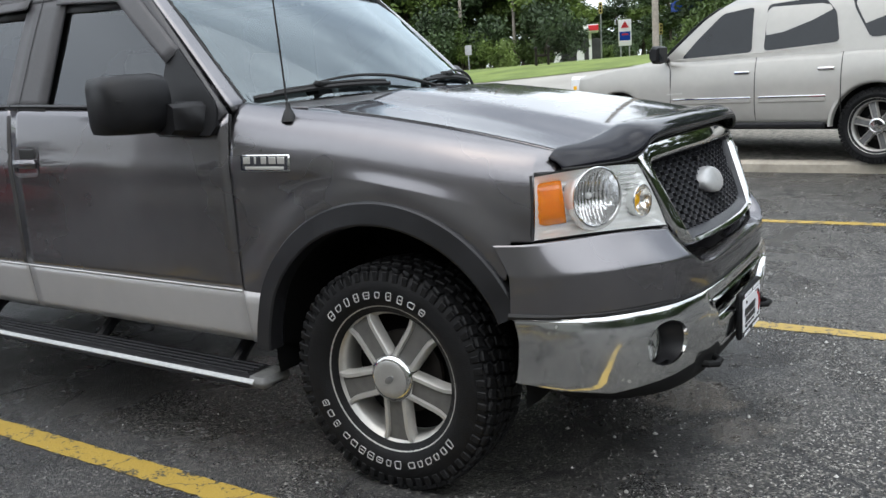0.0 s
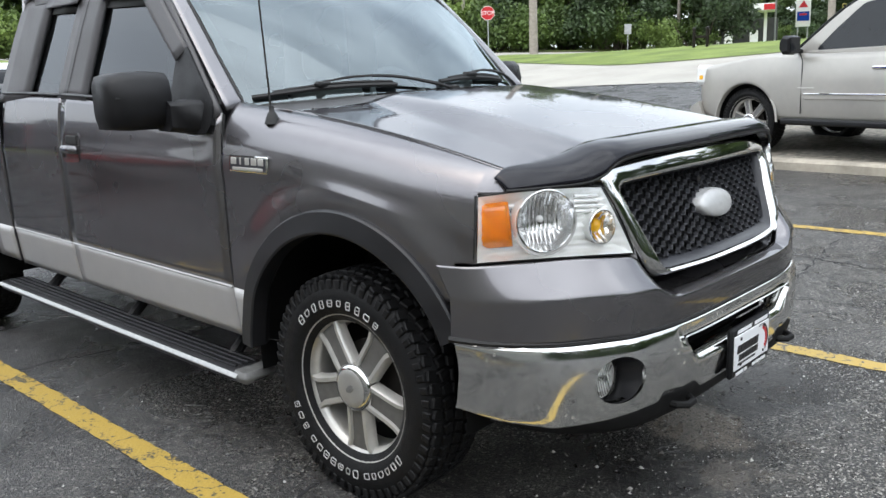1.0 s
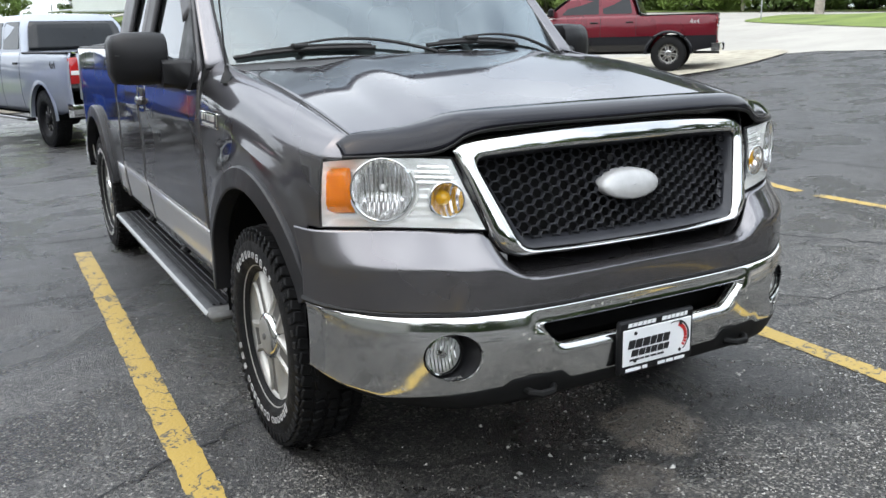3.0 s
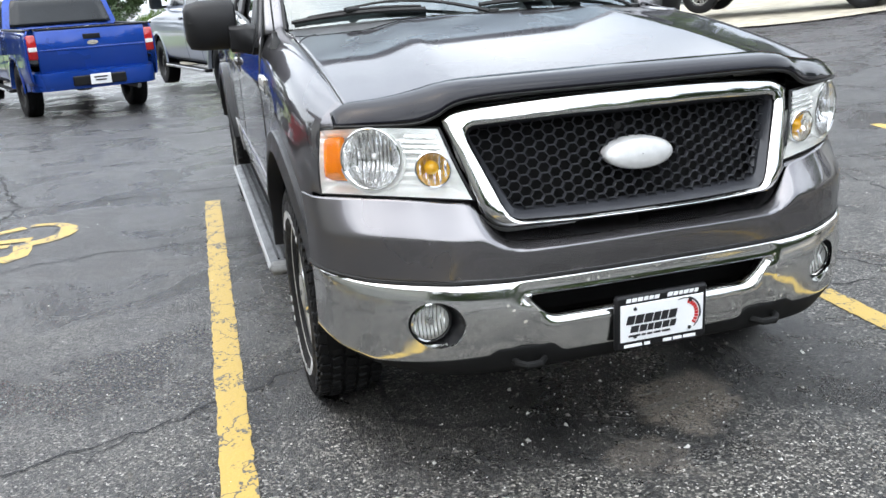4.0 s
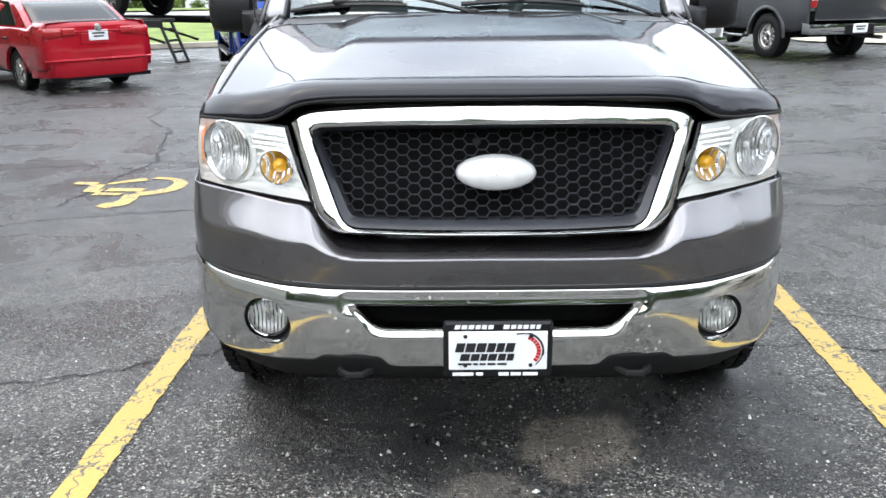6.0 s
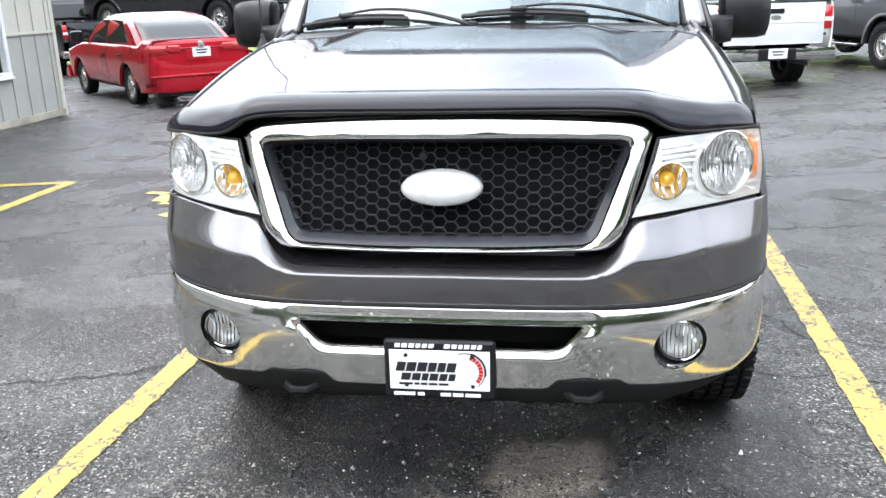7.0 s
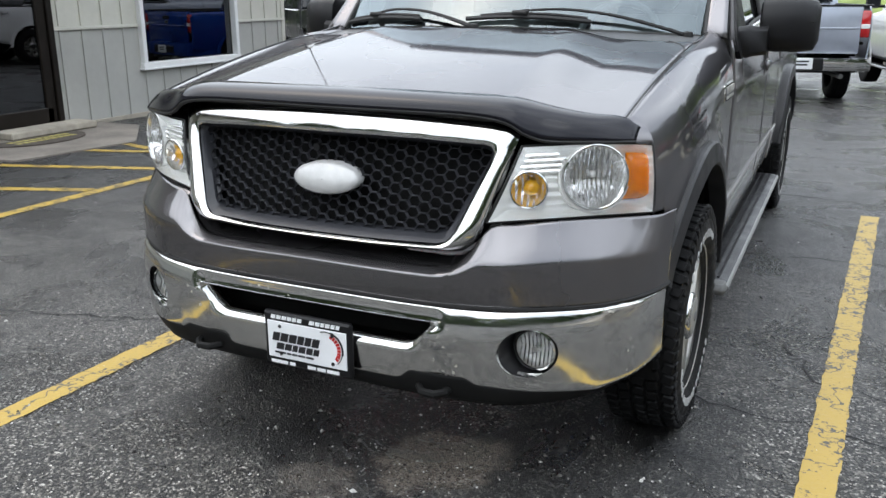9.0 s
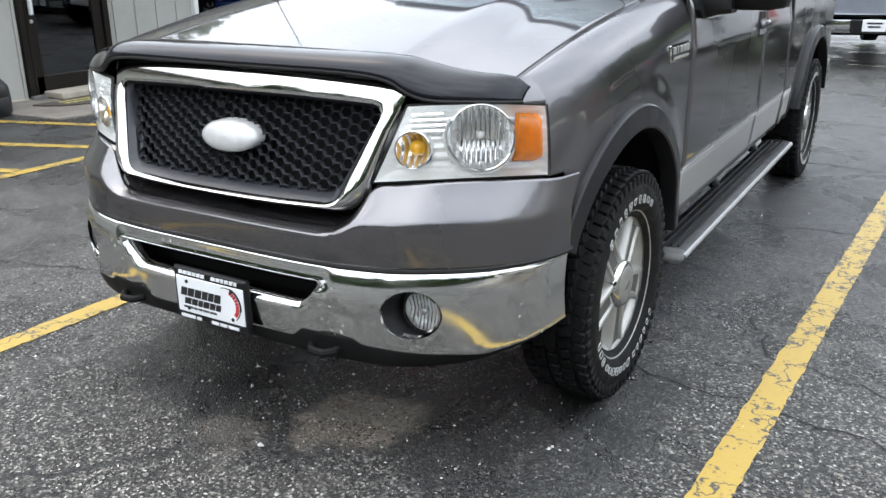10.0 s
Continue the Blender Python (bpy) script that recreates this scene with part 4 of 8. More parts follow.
def door(x0, x1, name, label):
    out = []
    for sgn in (-1, 1):
        fx = (lambda g: g) if sgn < 0 else flip_y
        d = add(name, fx(wall_panel(x0, x1, silver_z, lambda x: belt_z(x) - 0.004, 24, 20)), M["paint"], truck, label, 40, 0.008)
        add("silver_panel", fx(wall_panel(x0, x1, sill_z, silver_z, 24, 6, 0.001)), M["paint_silver"], d, "silver lower paint", 40, 0.008)
        add("moulding", fx(tube([(lerp(x0, x1, i / 12), -side_y(-1, 0.69) - 0.004, silver_z(lerp(x0, x1, i / 12))) for i in range(13)], 0.006, 6)), M["paint_silver"], d, "bright silver moulding edge")
        add("belt_strip", fx(tube([(x, -pillar_y(belt_z(x)) - 0.006, belt_z(x) + 0.004) for x in [lerp(x0, min(x1, -1.06), i / 16) for i in range(17)]], 0.009, 6)), M["flare"], d)
        out.append(d)
    return out


doors = door(-2.088, -0.706, "front_door", "grey front door with silver lower edge")
rear_doors = door(-2.80, -2.096, "rear_door", "grey rear half door with silver lower edge")
for x in (-0.700, -2.092, -2.804):
    both("door_gap", tube([(x + 0.02 * (z - 1.0) * (x < -1), -side_y(x, z) + 0.004, z) for z in [0.50 + (0.86 if x > -1 else 0.92) * i / 14 for i in range(15)]], 0.005, 6), M["seal"], truck)
both("rocker", sheet(lambda u, v: (lerp(-2.95, -0.55, u), -lerp(0.95, 0.80, v), lerp(sill_z(lerp(-2.95, -0.55, u)) + 0.01, 0.43, v)), 8, 2), M["paint_silver"], truck, "silver rocker panel")


def strip(points_a, points_b, inset=0.0):
    """A pillar face between two lines of (x, z) on the leaning cab side."""
    n = len(points_a)
    verts = []
    for (xa, za), (xb, zb) in zip(points_a, points_b):
        for k in range(5):
            x, z = lerp(xa, xb, k / 4), lerp(za, zb, k / 4)
            verts.append((x, -(pillar_y(z) - inset), z))
    return verts, [(i * 5 + k, (i + 1) * 5 + k, (i + 1) * 5 + k + 1, i * 5 + k + 1) for i in range(n - 1) for k in range(4)]


def line(a, b, n=10):
    return [(lerp(a[0], b[0], i / n), lerp(a[1], b[1], i / n)) for i in range(n + 1)]


SIDE_ROOF = 1.905
for sgn, d, rd in ((-1, doors[0], rear_doors[0]), (1, doors[1], rear_doors[1])):
    fx = (lambda g: g) if sgn < 0 else flip_y
    # door frame along the screen pillar, over the windows, between and behind them
    front_edge = line((-0.712, 1.366), (-0.975, 1.630), 6) + line((-0.975, 1.630), (-1.285, SIDE_ROOF + 0.03), 6)[1:]
    inner_edge = line((-0.80, 1.31), (-1.055, 1.600), 6) + line((-1.055, 1.600), (-1.37, SIDE_ROOF - 0.025), 6)[1:]
    add("window_frame", fx(strip(front_edge, inner_edge)), M["frame_satin"], d, "", 40, 0.016)
    add("top_frame", fx(strip(line((-1.28, SIDE_ROOF + 0.03), (-2.56, SIDE_ROOF + 0.035)), line((-1.33, SIDE_ROOF - 0.02), (-2.52, SIDE_ROOF - 0.015)))), M["frame_satin"], d, "", 40, 0.016)
    add("centre_pillar", fx(strip(line((-1.835, 1.41), (-1.735, SIDE_ROOF)), line((-2.135, 1.425), (-2.01, SIDE_ROOF)))), M["frame_satin"], rd, "", 40, 0.014)
    add("rear_pillar", fx(strip(line((-2.47, 1.43), (-2.32, SIDE_ROOF)), line((-2.86, 1.40), (-2.66, SIDE_ROOF + 0.03)))), M["frame_satin"], truck, "grey rear cab pillar", 40, 0.016)
    add("centre_gap", fx(strip(line((-2.030, 1.42), (-1.900, SIDE_ROOF), 6), line((-2.039, 1.42), (-1.909, SIDE_ROOF), 6), -0.0085)), M["seal"], rd)
    glass_f = [(-1.85, 1.405), (-1.30, 1.385), (-1.06, 1.318), (-0.82, 1.30), (-1.02, 1.61), (-1.35, SIDE_ROOF - 0.01), (-1.75, SIDE_ROOF - 0.01)]
    me_v = [(x, -(pillar_y(z) - 0.012), z) for x, z in glass_f]
    outward(add("side_window", fx((me_v, [tuple(range(len(me_v)))])), M["tinted"], d, "tinted side window", 60), (0, sgn, 0.2)).visible_shadow = False
    glass_r = [(-2.48, 1.43), (-2.12, 1.42), (-2.00, SIDE_ROOF), (-2.31, SIDE_ROOF)]
    outward(add("side_window", fx(([(x, -(pillar_y(z) - 0.012), z) for x, z in glass_r], [(0, 1, 2, 3)])), M["tinted"], rd, "tinted rear side window", 60), (0, sgn, 0.2)).visible_shadow = False
    # black strips paint the shade below both rain visors
    shade_f = [(-1.768, 1.828), (-1.36, 1.812), (-1.24, 1.765), (-1.36, SIDE_ROOF - 0.03), (-1.752, SIDE_ROOF - 0.02)]
    add("visor_shadow_strip", fx(([(x, -(pillar_y(z) - 0.006), z) for x, z in shade_f], [(0, 1, 2, 3, 4)])), M["seal"], d, "black strip painting the shade under the rain visor", 60, 0.003)
    shade_r = [(-2.33, 1.835), (-2.025, 1.828), (-2.005, SIDE_ROOF - 0.02), (-2.315, SIDE_ROOF - 0.02)]
    add("visor_shadow_strip", fx(([(x, -(pillar_y(z) - 0.006), z) for x, z in shade_r], [(0, 1, 2, 3)])), M["seal"], rd, "black strip painting the shade under the rain visor", 60, 0.003)
    # rain visors over both windows
    va = line((-0.985, 1.618), (-1.30, 1.888), 8) + line((-1.30, 1.888), (-1.78, 1.915), 8)[1:]
    vb = line((-1.040, 1.568), (-1.37, 1.838), 8) + line((-1.37, 1.838), (-1.78, 1.866), 8)[1:]
    verts = []
    for (xa, za), (xb, zb) in zip(va, vb):
        for k in range(5):
            t = k / 4
            z = lerp(za, zb, t)
            verts.append((lerp(xa, xb, t), -(pillar_y(z) + 0.010 + 0.016 * t ** 0.7), z))
    nn = len(va)
    add("rain_visor", fx((verts, [(i * 5 + k, (i + 1) * 5 + k, (i + 1) * 5 + k + 1, i * 5 + k + 1) for i in range(nn - 1) for k in range(4)])), M["frame_satin"], d, "grey rain visor over the window", 40, 0.005)
    va, vb = line((-1.99, 1.915), (-2.34, 1.915), 4), line((-2.00, 1.866), (-2.35, 1.866), 4)
    verts = []
    for (xa, za), (xb, zb) in zip(va, vb):
        for k in range(5):
            t = k / 4
            z = lerp(za, zb, t)
            verts.append((lerp(xa, xb, t), -(pillar_y(z) + 0.010 + 0.016 * t ** 0.7), z))
    add("rain_visor", fx((verts, [(i * 5 + k, (i + 1) * 5 + k, (i + 1) * 5 + k + 1, i * 5 + k + 1) for i in range(4) for k in range(4)])), M["frame_satin"], rd, "grey rain visor over the window", 40, 0.005)
    # sail panel and mirror
    sail = [(-0.770, 1.412), (-0.752, 1.375), (-0.750, 1.318), (-0.775, 1.286), (-1.06, 1.286), (-1.08, 1.34), (-1.050, 1.585), (-0.985, 1.622)]
    mirror = add("door_mirror", fx(prism(sail, lambda x, z: (x, -(pillar_y(z) - 0.02), z), lambda x, z: (x, -(pillar_y(z) + 0.018), z))), M["plastic"], truck, "black folding tow mirror")
    arm = loft([[(x0 + a * wx, y, z0 + b * wz) for a, b in ((-1, -0.8), (-0.6, -1), (0.6, -1), (1, -0.7), (1, 0.7), (0.6, 1), (-0.6, 1), (-1, 0.8))] for y, x0, z0, wx, wz in ((-0.96, -0.875, 1.35, 0.075, 0.062), (-1.02, -0.885, 1.352, 0.064, 0.066), (-1.035, -0.89, 1.352, 0.060, 0.060), (-1.09, -0.93, 1.356, 0.060, 0.058))], True, True)
    add("mirror_arm", fx(arm), M["plastic"], mirror, "", 45)
    loops = []
    for y, x0, wx, z0, wz in ((-1.050, -0.980, 0.055, 1.420, 0.085), (-1.060, -0.982, 0.077, 1.420, 0.104), (-1.11, -0.990, 0.092, 1.420, 0.112), (-1.215, -1.025, 0.092, 1.418, 0.110), (-1.262, -1.048, 0.080, 1.415, 0.100), (-1.278, -1.058, 0.052, 1.420, 0.070)):
        loops.append([(x0 + wx * c, y, z0 + wz * s) for c, s in ((-1, -0.8), (-0.85, -1), (0.45, -1), (0.80, -0.80), (0.98, -0.35), (1.0, 0.2), (0.85, 0.72), (0.50, 0.97), (-0.85, 1), (-1, 0.8))])
    add("mirror_head", fx(loft(loops, True, True)), M["plastic"], mirror, "black grained mirror housing", 50)
    add("mirror_glass", fx(moved(box(0, 0, 0, 0.006, 0.17, 0.165, 0.01), pose(-1.098, -1.160, 1.424, 0, 0, 15))), M["chrome"], mirror, "mirror glass")
    add("mirror_seam", fx(tube([(-0.899 - 0.012 * abs(t - 0.5) - 0.060 * t, lerp(-1.075, -1.262, t), 1.432) for t in (0, 0.25, 0.5, 0.75, 1)], 0.0035, 5)), M["seal"], mirror)
    # handle
    hs = lambda z: side_y(-1, z)
    add("door_handle", fx(prism(rounded([(-2.070, 1.118), (-1.890, 1.122), (-1.885, 1.262), (-2.062, 1.262)], 0.035), lambda x, z: (x, -(hs(z) + 0.0), z), lambda x, z: (x, -(hs(z) + 0.007), z))), M["paint"], d, "grey door handle with dark recess")
    add("handle_recess", fx(box(-1.968, -(hs(1.225) + 0.006), 1.226, 0.115, 0.010, 0.044, 0.010)), M["seal"], d)
    add("handle_grip", fx(box(-1.978, -(hs(1.19) + 0.016), 1.180, 0.165, 0.026, 0.040, 0.012)), M["paint"], d, "", 50)
    # screen pillar
    pa = [(-0.712, 0.862, 1.384), (-0.965, 0.838, 1.655), (-1.25, 0.787, 1.925)]
    pb = [(-0.706, 0.950, 1.372), (-0.968, 0.908, 1.650), (-1.285, 0.842, 1.935)]
    g = sheet(lambda u, v: tuple(lerp(pa[0][k] * (1 - u) ** 2 + pa[1][k] * 2 * u * (1 - u) + pa[2][k] * u * u, pb[0][k] * (1 - u) ** 2 + pb[1][k] * 2 * u * (1 - u) + pb[2][k] * u * u, v) * (sgn if k == 1 else 1) for k in range(3)), 14, 4)
    add("screen_pillar", g, M["paint"], truck, "grey windshield pillar", 40, 0.014)
    add("pillar_seal", tube([tuple((pa[0][k] * (1 - u) ** 2 + pa[1][k] * 2 * u * (1 - u) + pa[2][k] * u * u) * (sgn if k == 1 else 1) for k in range(3)) for u in [i / 10 for i in range(11)]], 0.010, 6), M["seal"], truck)


def screen_pt(u, v):
    y = lerp(-1, 1, u)
    b = Vector((-0.385 - 0.345 * abs(y) ** 2.2, y * 0.865, 1.418 - 0.035 * y * y))
    t = Vector((-1.20 - 0.05 * y * y, y * 0.787, 1.948 - 0.028 * y * y))
    p = b.lerp(t, v)
    return (p.x + 0.02 * math.sin(math.pi * v), p.y, p.z + 0.018 * math.sin(math.pi * v))


outward(add("windshield", sheet(screen_pt, 30, 14), M["windshield"], truck, "clear windshield reflecting the sky", 60), (0.5, 0, 1)).visible_shadow = False
add("windshield_border", join(sheet(lambda u, v: tuple(Vector(screen_pt(0.022 * v, u)) - Vector((0, 0, 0.004))), 14, 1), sheet(lambda u, v: tuple(Vector(screen_pt(1 - 0.022 * v, u)) - Vector((0, 0, 0.004))), 14, 1)), M["seal"], truck)
# cowl between hood and glass
add("cowl", sheet(lambda u, v: tuple(Vector((knots(HOOD_BACK, abs(lerp(-0.88, 0.88, u))), lerp(-0.88, 0.88, u), hood_z(-0.4, lerp(-0.88, 0.88, u)) - 0.012)).lerp(Vector((-0.41 - 0.345 * abs(lerp(-1, 1, u)) ** 2.2, lerp(-0.88, 0.88, u), 1.408 - 0.03 * lerp(-1, 1, u) ** 2)), v)), 30, 5), M["cowl"], truck, "dark grey plastic cowl", 40)
# fender end piece beside the cowl
both("cowl_corner", sheet(lambda u, v: (lerp(-0.71, -0.40, u), -lerp(0.84, seam_y(lerp(-0.71, -0.40, u)) + 0.004, v), lerp(1.385, 1.366, u) + 0.004 * v - 0.01 * (1 - v)), 6, 3), M["paint"], truck, "", 40, 0.004)


# wipers lie on the foot of the glass
def on_screen(y, v, lift=0.0):
    p = Vector(screen_pt((y / 0.865 + 1) / 2, v))
    return (p.x + lift * 0.5, p.y, p.z + lift)


for y_tip, y_in, y_pivot, rise in ((-0.83, -0.30, -0.02, 0.085), (-0.07, 0.45, 0.80, 0.085)):
    blade = [on_screen(lerp(y_tip, y_in, i / 12), 0.026 + 0.018 * math.sin(math.pi * i / 12), 0.013) for i in range(13)]
    w = add("wiper", tube(blade, 0.0105, 6), M["seal"], truck, "black windshield wiper")
    mid = lerp(y_tip, y_in, 0.45)
    add("wiper_yoke", tube([on_screen(lerp(y_tip, y_in, lerp(0.12, 0.97, i / 6)), 0.038 + 0.018 * math.sin(math.pi * i / 6), 0.020) for i in range(7)], 0.0062, 6), M["seal"], w)
    arm = [on_screen(mid, 0.062, 0.026), on_screen(lerp(mid, y_pivot, 0.25), 0.076, 0.028), on_screen(lerp(mid, y_pivot, 0.55), 0.056, 0.026), on_screen(lerp(mid, y_pivot, 0.85), 0.004, 0.018), on_screen(y_pivot, -0.03, 0.010)]
    fine = [tuple(knots([(k / 4, p[c]) for k, p in enumerate(arm)], i / 20) for c in range(3)) for i in range(21)]
    add("wiper_arm", tube(fine, [0.005 + 0.0045 * i / 20 for i in range(21)], 6), M["seal"], w, "black wiper arm")
    add("wiper_joint", box(*on_screen(mid, 0.056, 0.022), 0.04, 0.07, 0.020, 0.007), M["seal"], w)
    add("wiper_pivot", lathe([(0.0, 0.02), (0.022, 0.015), (0.026, -0.02)], 16, "z"), M["seal"], w, m=Matrix.Translation(arm[-1]))

# antenna
ant = add("antenna", tube([(-0.440, -0.938, 1.355), (-0.452, -0.940, 1.60), (-0.468, -0.942, 1.90), (-0.49, -0.945, 2.20)], [0.0040, 0.0034, 0.0028, 0.002], 8), M["seal"], truck, "black whip antenna")
add("antenna_base", lathe([(0.0, 0.060), (0.008, 0.055), (0.010, 0.035), (0.016, 0.028), (0.024, 0.008), (0.030, -0.01)], 20, "z"), M["seal"], ant, "", 40, m=Matrix.Translation((-0.440, -0.936, 1.335)))

# roof, cab back, interior
ROOF_V = ((0, 0.0), (0.1, 0.035), (0.5, 0.06), (0.9, 0.035), (1.0, 0.0))
add("roof", sheet(lambda u, v: (lerp(-1.20 - 0.05 * lerp(-1, 1, v) ** 2, -2.66, u), lerp(-0.845, 0.845, v), 1.950 + knots(ROOF_V, u) * 0.8 + 0.02 * (1 - lerp(-1, 1, v) ** 2) - 0.03 * abs(lerp(-1, 1, v)) ** 6), 24, 20), M["paint"], truck, "grey painted roof", 40, 0.02)
add("cab_back", sheet(lambda u, v: (lerp(-2.84, -2.66, v), lerp(-0.93, 0.93, u) * lerp(1.0, 0.91, v), lerp(0.55, 1.94, v)), 8, 8), M["paint"], truck, "grey cab rear wall", 40, 0.02)
add("rear_window", sheet(lambda u, v: (lerp(-2.742, -2.690, v), lerp(-0.66, 0.66, u), lerp(1.46, 1.84, v)), 1, 1), M["dark_glass"], truck, "dark rear window")
add("dashboard", sheet(lambda u, v: (lerp(-0.50, -1.02, v) - 0.18 * abs(lerp(-1, 1, u)) ** 2, lerp(-0.84, 0.84, u), 1.36 + 0.03 * math.sin(math.pi * v) - 0.16 * max(0, v - 0.75) / 0.25), 20, 10), M["interior"], truck, "grey dashboard", 50)
sw = add("steering_wheel", tube([(-1.10 - 0.10 * math.sin(a), 0.40 + 0.19 * math.cos(a), 1.34 + 0.165 * math.sin(a)) for a in [2 * math.pi * i / 32 for i in range(33)]], 0.017, 8, False), M["interior"], truck, "grey steering wheel")
add("wheel_hub", box(-1.10, 0.40, 1.34, 0.06, 0.20, 0.08, 0.02), M["interior"], sw)
for y in (-0.42, 0.42):
    st = add("front_seat", box(-1.72, y, 1.13, 0.18, 0.52, 0.62, 0.07), M["seat"], truck, "grey cloth seat", 50)
    add("head_restraint", box(-1.76, y, 1.56, 0.12, 0.28, 0.19, 0.05), M["seat"], st, "", 50)
add("rear_bench", box(-2.55, 0, 1.10, 0.20, 1.50, 0.62, 0.07), M["seat"], truck, "grey rear bench", 50)
add("cabin_floor", box(-1.65, 0, 0.72, 2.2, 1.78, 0.05, 0.01), M["interior"], truck)

# ---- bed ----
def bed_panel(sgn):
    xs, verts, faces, n = [-2.825 - 1.875 * i / 80 for i in range(81)], [], [], 16
    for x in xs:
        zl = max(sill_z(x) + 0.01, arch_z(x, REAR_X, 0.565))
        for j in range(n + 1):
            z = lerp(zl, 1.450, j / n)
            w = side_y(-1, min(z, 1.17)) - 0.05 * max(0, z - 1.17) + (0.0 if x > -4.5 else -0.03 * ((-4.5 - x) / 0.2) ** 2)
            verts.append((x, -w, z))
    for i in range(80):
        for j in range(n):
            a = i * (n + 1) + j
            faces.append((a, a + n + 1, a + n + 2, a + 1))
    g = (verts, faces)
    return g if sgn < 0 else flip_y(g)


for sgn in (-1, 1):
    fx = (lambda g: g) if sgn < 0 else flip_y
    bs = add("bed_side", bed_panel(sgn), M["paint"], truck, "grey pickup bed side", 40, 0.008)
    add("silver_panel", fx(wall_panel(-3.09, -2.83, lambda x: sill_z(x) + 0.01, silver_z, 4, 4, -0.006)), M["paint_silver"], bs, "silver lower paint", 40, 0.006)
    add("silver_panel", fx(wall_panel(-4.70, -4.24, lambda x: 0.60, lambda x: 0.745, 4, 4, -0.006)), M["paint_silver"], bs, "silver lower paint", 40, 0.006)
    add("bed_rail", fx(box(-3.76, -0.925, 1.453, 1.87, 0.07, 0.028, 0.01)), M["plastic"], bs, "black bed rail cap")
    tl = add("tail_lamp", fx(box(-4.675, -0.925, 1.13, 0.10, 0.075, 0.36, 0.02)), M["red_lens"], truck, "red tail lamp")
    add("lamp_clear", fx(box(-4.690, -0.925, 1.08, 0.08, 0.077, 0.07, 0.01)), M["white_plastic"], tl)
tg = add("tailgate", box(-4.705, 0, 1.085, 0.05, 1.78, 0.69, 0.02), M["paint"], truck, "grey tailgate")
add("tailgate_handle", box(-4.735, 0, 1.26, 0.02, 0.22, 0.08, 0.01), M["plastic"], tg)
add("bed_floor", box(-3.76, 0, 0.80, 1.86, 1.70, 0.04, 0.01), M["deep"], truck)
add("tonneau_cover", sheet(lambda u, v: (lerp(-2.86, -4.70, u), lerp(-0.86, 0.86, v), 1.468 + 0.030 * (1 - lerp(-1, 1, v) ** 4)), 6, 12), M["plastic"], truck, "black soft tonneau cover", 60, 0.012)
rb = add("rear_bumper", loft([[(x, y, z) for x, z in ((-4.70, 0.50), (-4.86, 0.50), (-4.88, 0.56), (-4.87, 0.66), (-4.70, 0.68))] for y in (-0.98, -0.93, -0.5, 0, 0.5, 0.93, 0.98)], True, True), M["chrome"], truck, "chrome rear bumper", 40)
for y in (-0.45, 0.45):
    add("frame_rail", box(-2.05, y, 0.50, 5.1, 0.09, 0.16, 0.02), M["deep"], truck)
add("underbody", box(-1.75, 0, 0.56, 2.4, 1.55, 0.06, 0.02), M["deep"], truck)
add("bed_underside", box(-3.75, 0, 0.70, 1.85, 1.0, 0.06, 0.02), M["deep"], truck)
for x in (FRONT_X, REAR_X):
    add("axle", tube([(x, -0.75, HUB_Z), (x, 0.75, HUB_Z)], 0.05, 12), M["deep"], truck)

# running boards
for sgn in (-1, 1):
    fx = (lambda g: g) if sgn < 0 else flip_y
    zb = lambda x: 0.335 - 0.018 * (x + 0.7)
    prof = ((-0.885, -0.012), (-0.885, 0.012), (-0.905, 0.018), (-1.035, 0.018), (-1.055, 0.008), (-1.058, -0.014), (-1.035, -0.030), (-0.92, -0.030))
    xs = [-0.59, -0.62, -0.70, -1.5, -2.2, -2.93, -3.00, -3.03]
    sc = [0.50, 0.85, 1.0, 1.0, 1.0, 1.0, 0.85, 0.5]
    board = add("running_board", fx(loft([[(x, -0.970 + (y + 0.970) * s, zb(x) + z * s) for y, z in prof] for x, s in zip(xs, sc)], True, True)), M["flare"], truck, "black running board with bright edge", 35)
    add("edge_trim", fx(loft([[(x, y, zb(x) + z) for y, z in ((-1.048, 0.0150), (-1.056, 0.009), (-1.061, 0.001), (-1.059, -0.003), (-1.050, -0.004), (-1.047, 0.006))] for x in (-0.64, -0.70, -1.8, -2.92, -2.98)], True, True)), M["board_trim"], board, "dull aluminium edge strip", 50)
    add("step_cap", fx(box(-0.635, -0.972, zb(-0.63) + 0.001, 0.10, 0.165, 0.046, 0.018)), M["alloy_dull"], board, "grey end cap", 45)
    for k in range(4):
        add("tread_rib", fx(box(-1.83, -0.915 - k * 0.030, zb(-1.83) + 0.020, 2.24, 0.012, 0.008, 0.003)), M["plastic"], board, m=None)
        board.children[-1].matrix_basis = pose(-1.83, 0, zb(-1.83)) @ pose(0, 0, 0, 0, math.degrees(math.atan(0.018)), 0) @ pose(1.83, 0, -zb(-1.83))
    for x in (-0.88, -1.75, -2.65):
        add("step_bracket", fx(tube([(x, -0.93, zb(x) - 0.02), (x, -0.84, zb(x) + 0.06), (x, -0.70, 0.50)], 0.028, 8)), M["plastic"], board)

for x in (FRONT_X, REAR_X):
    for sgn in (-1, 1):
        wheel(truck, x, sgn * 0.890 + 0.014, sgn, "five", True, spin=(0 if x == FRONT_X else 21) * sgn, rim_r=0.264)

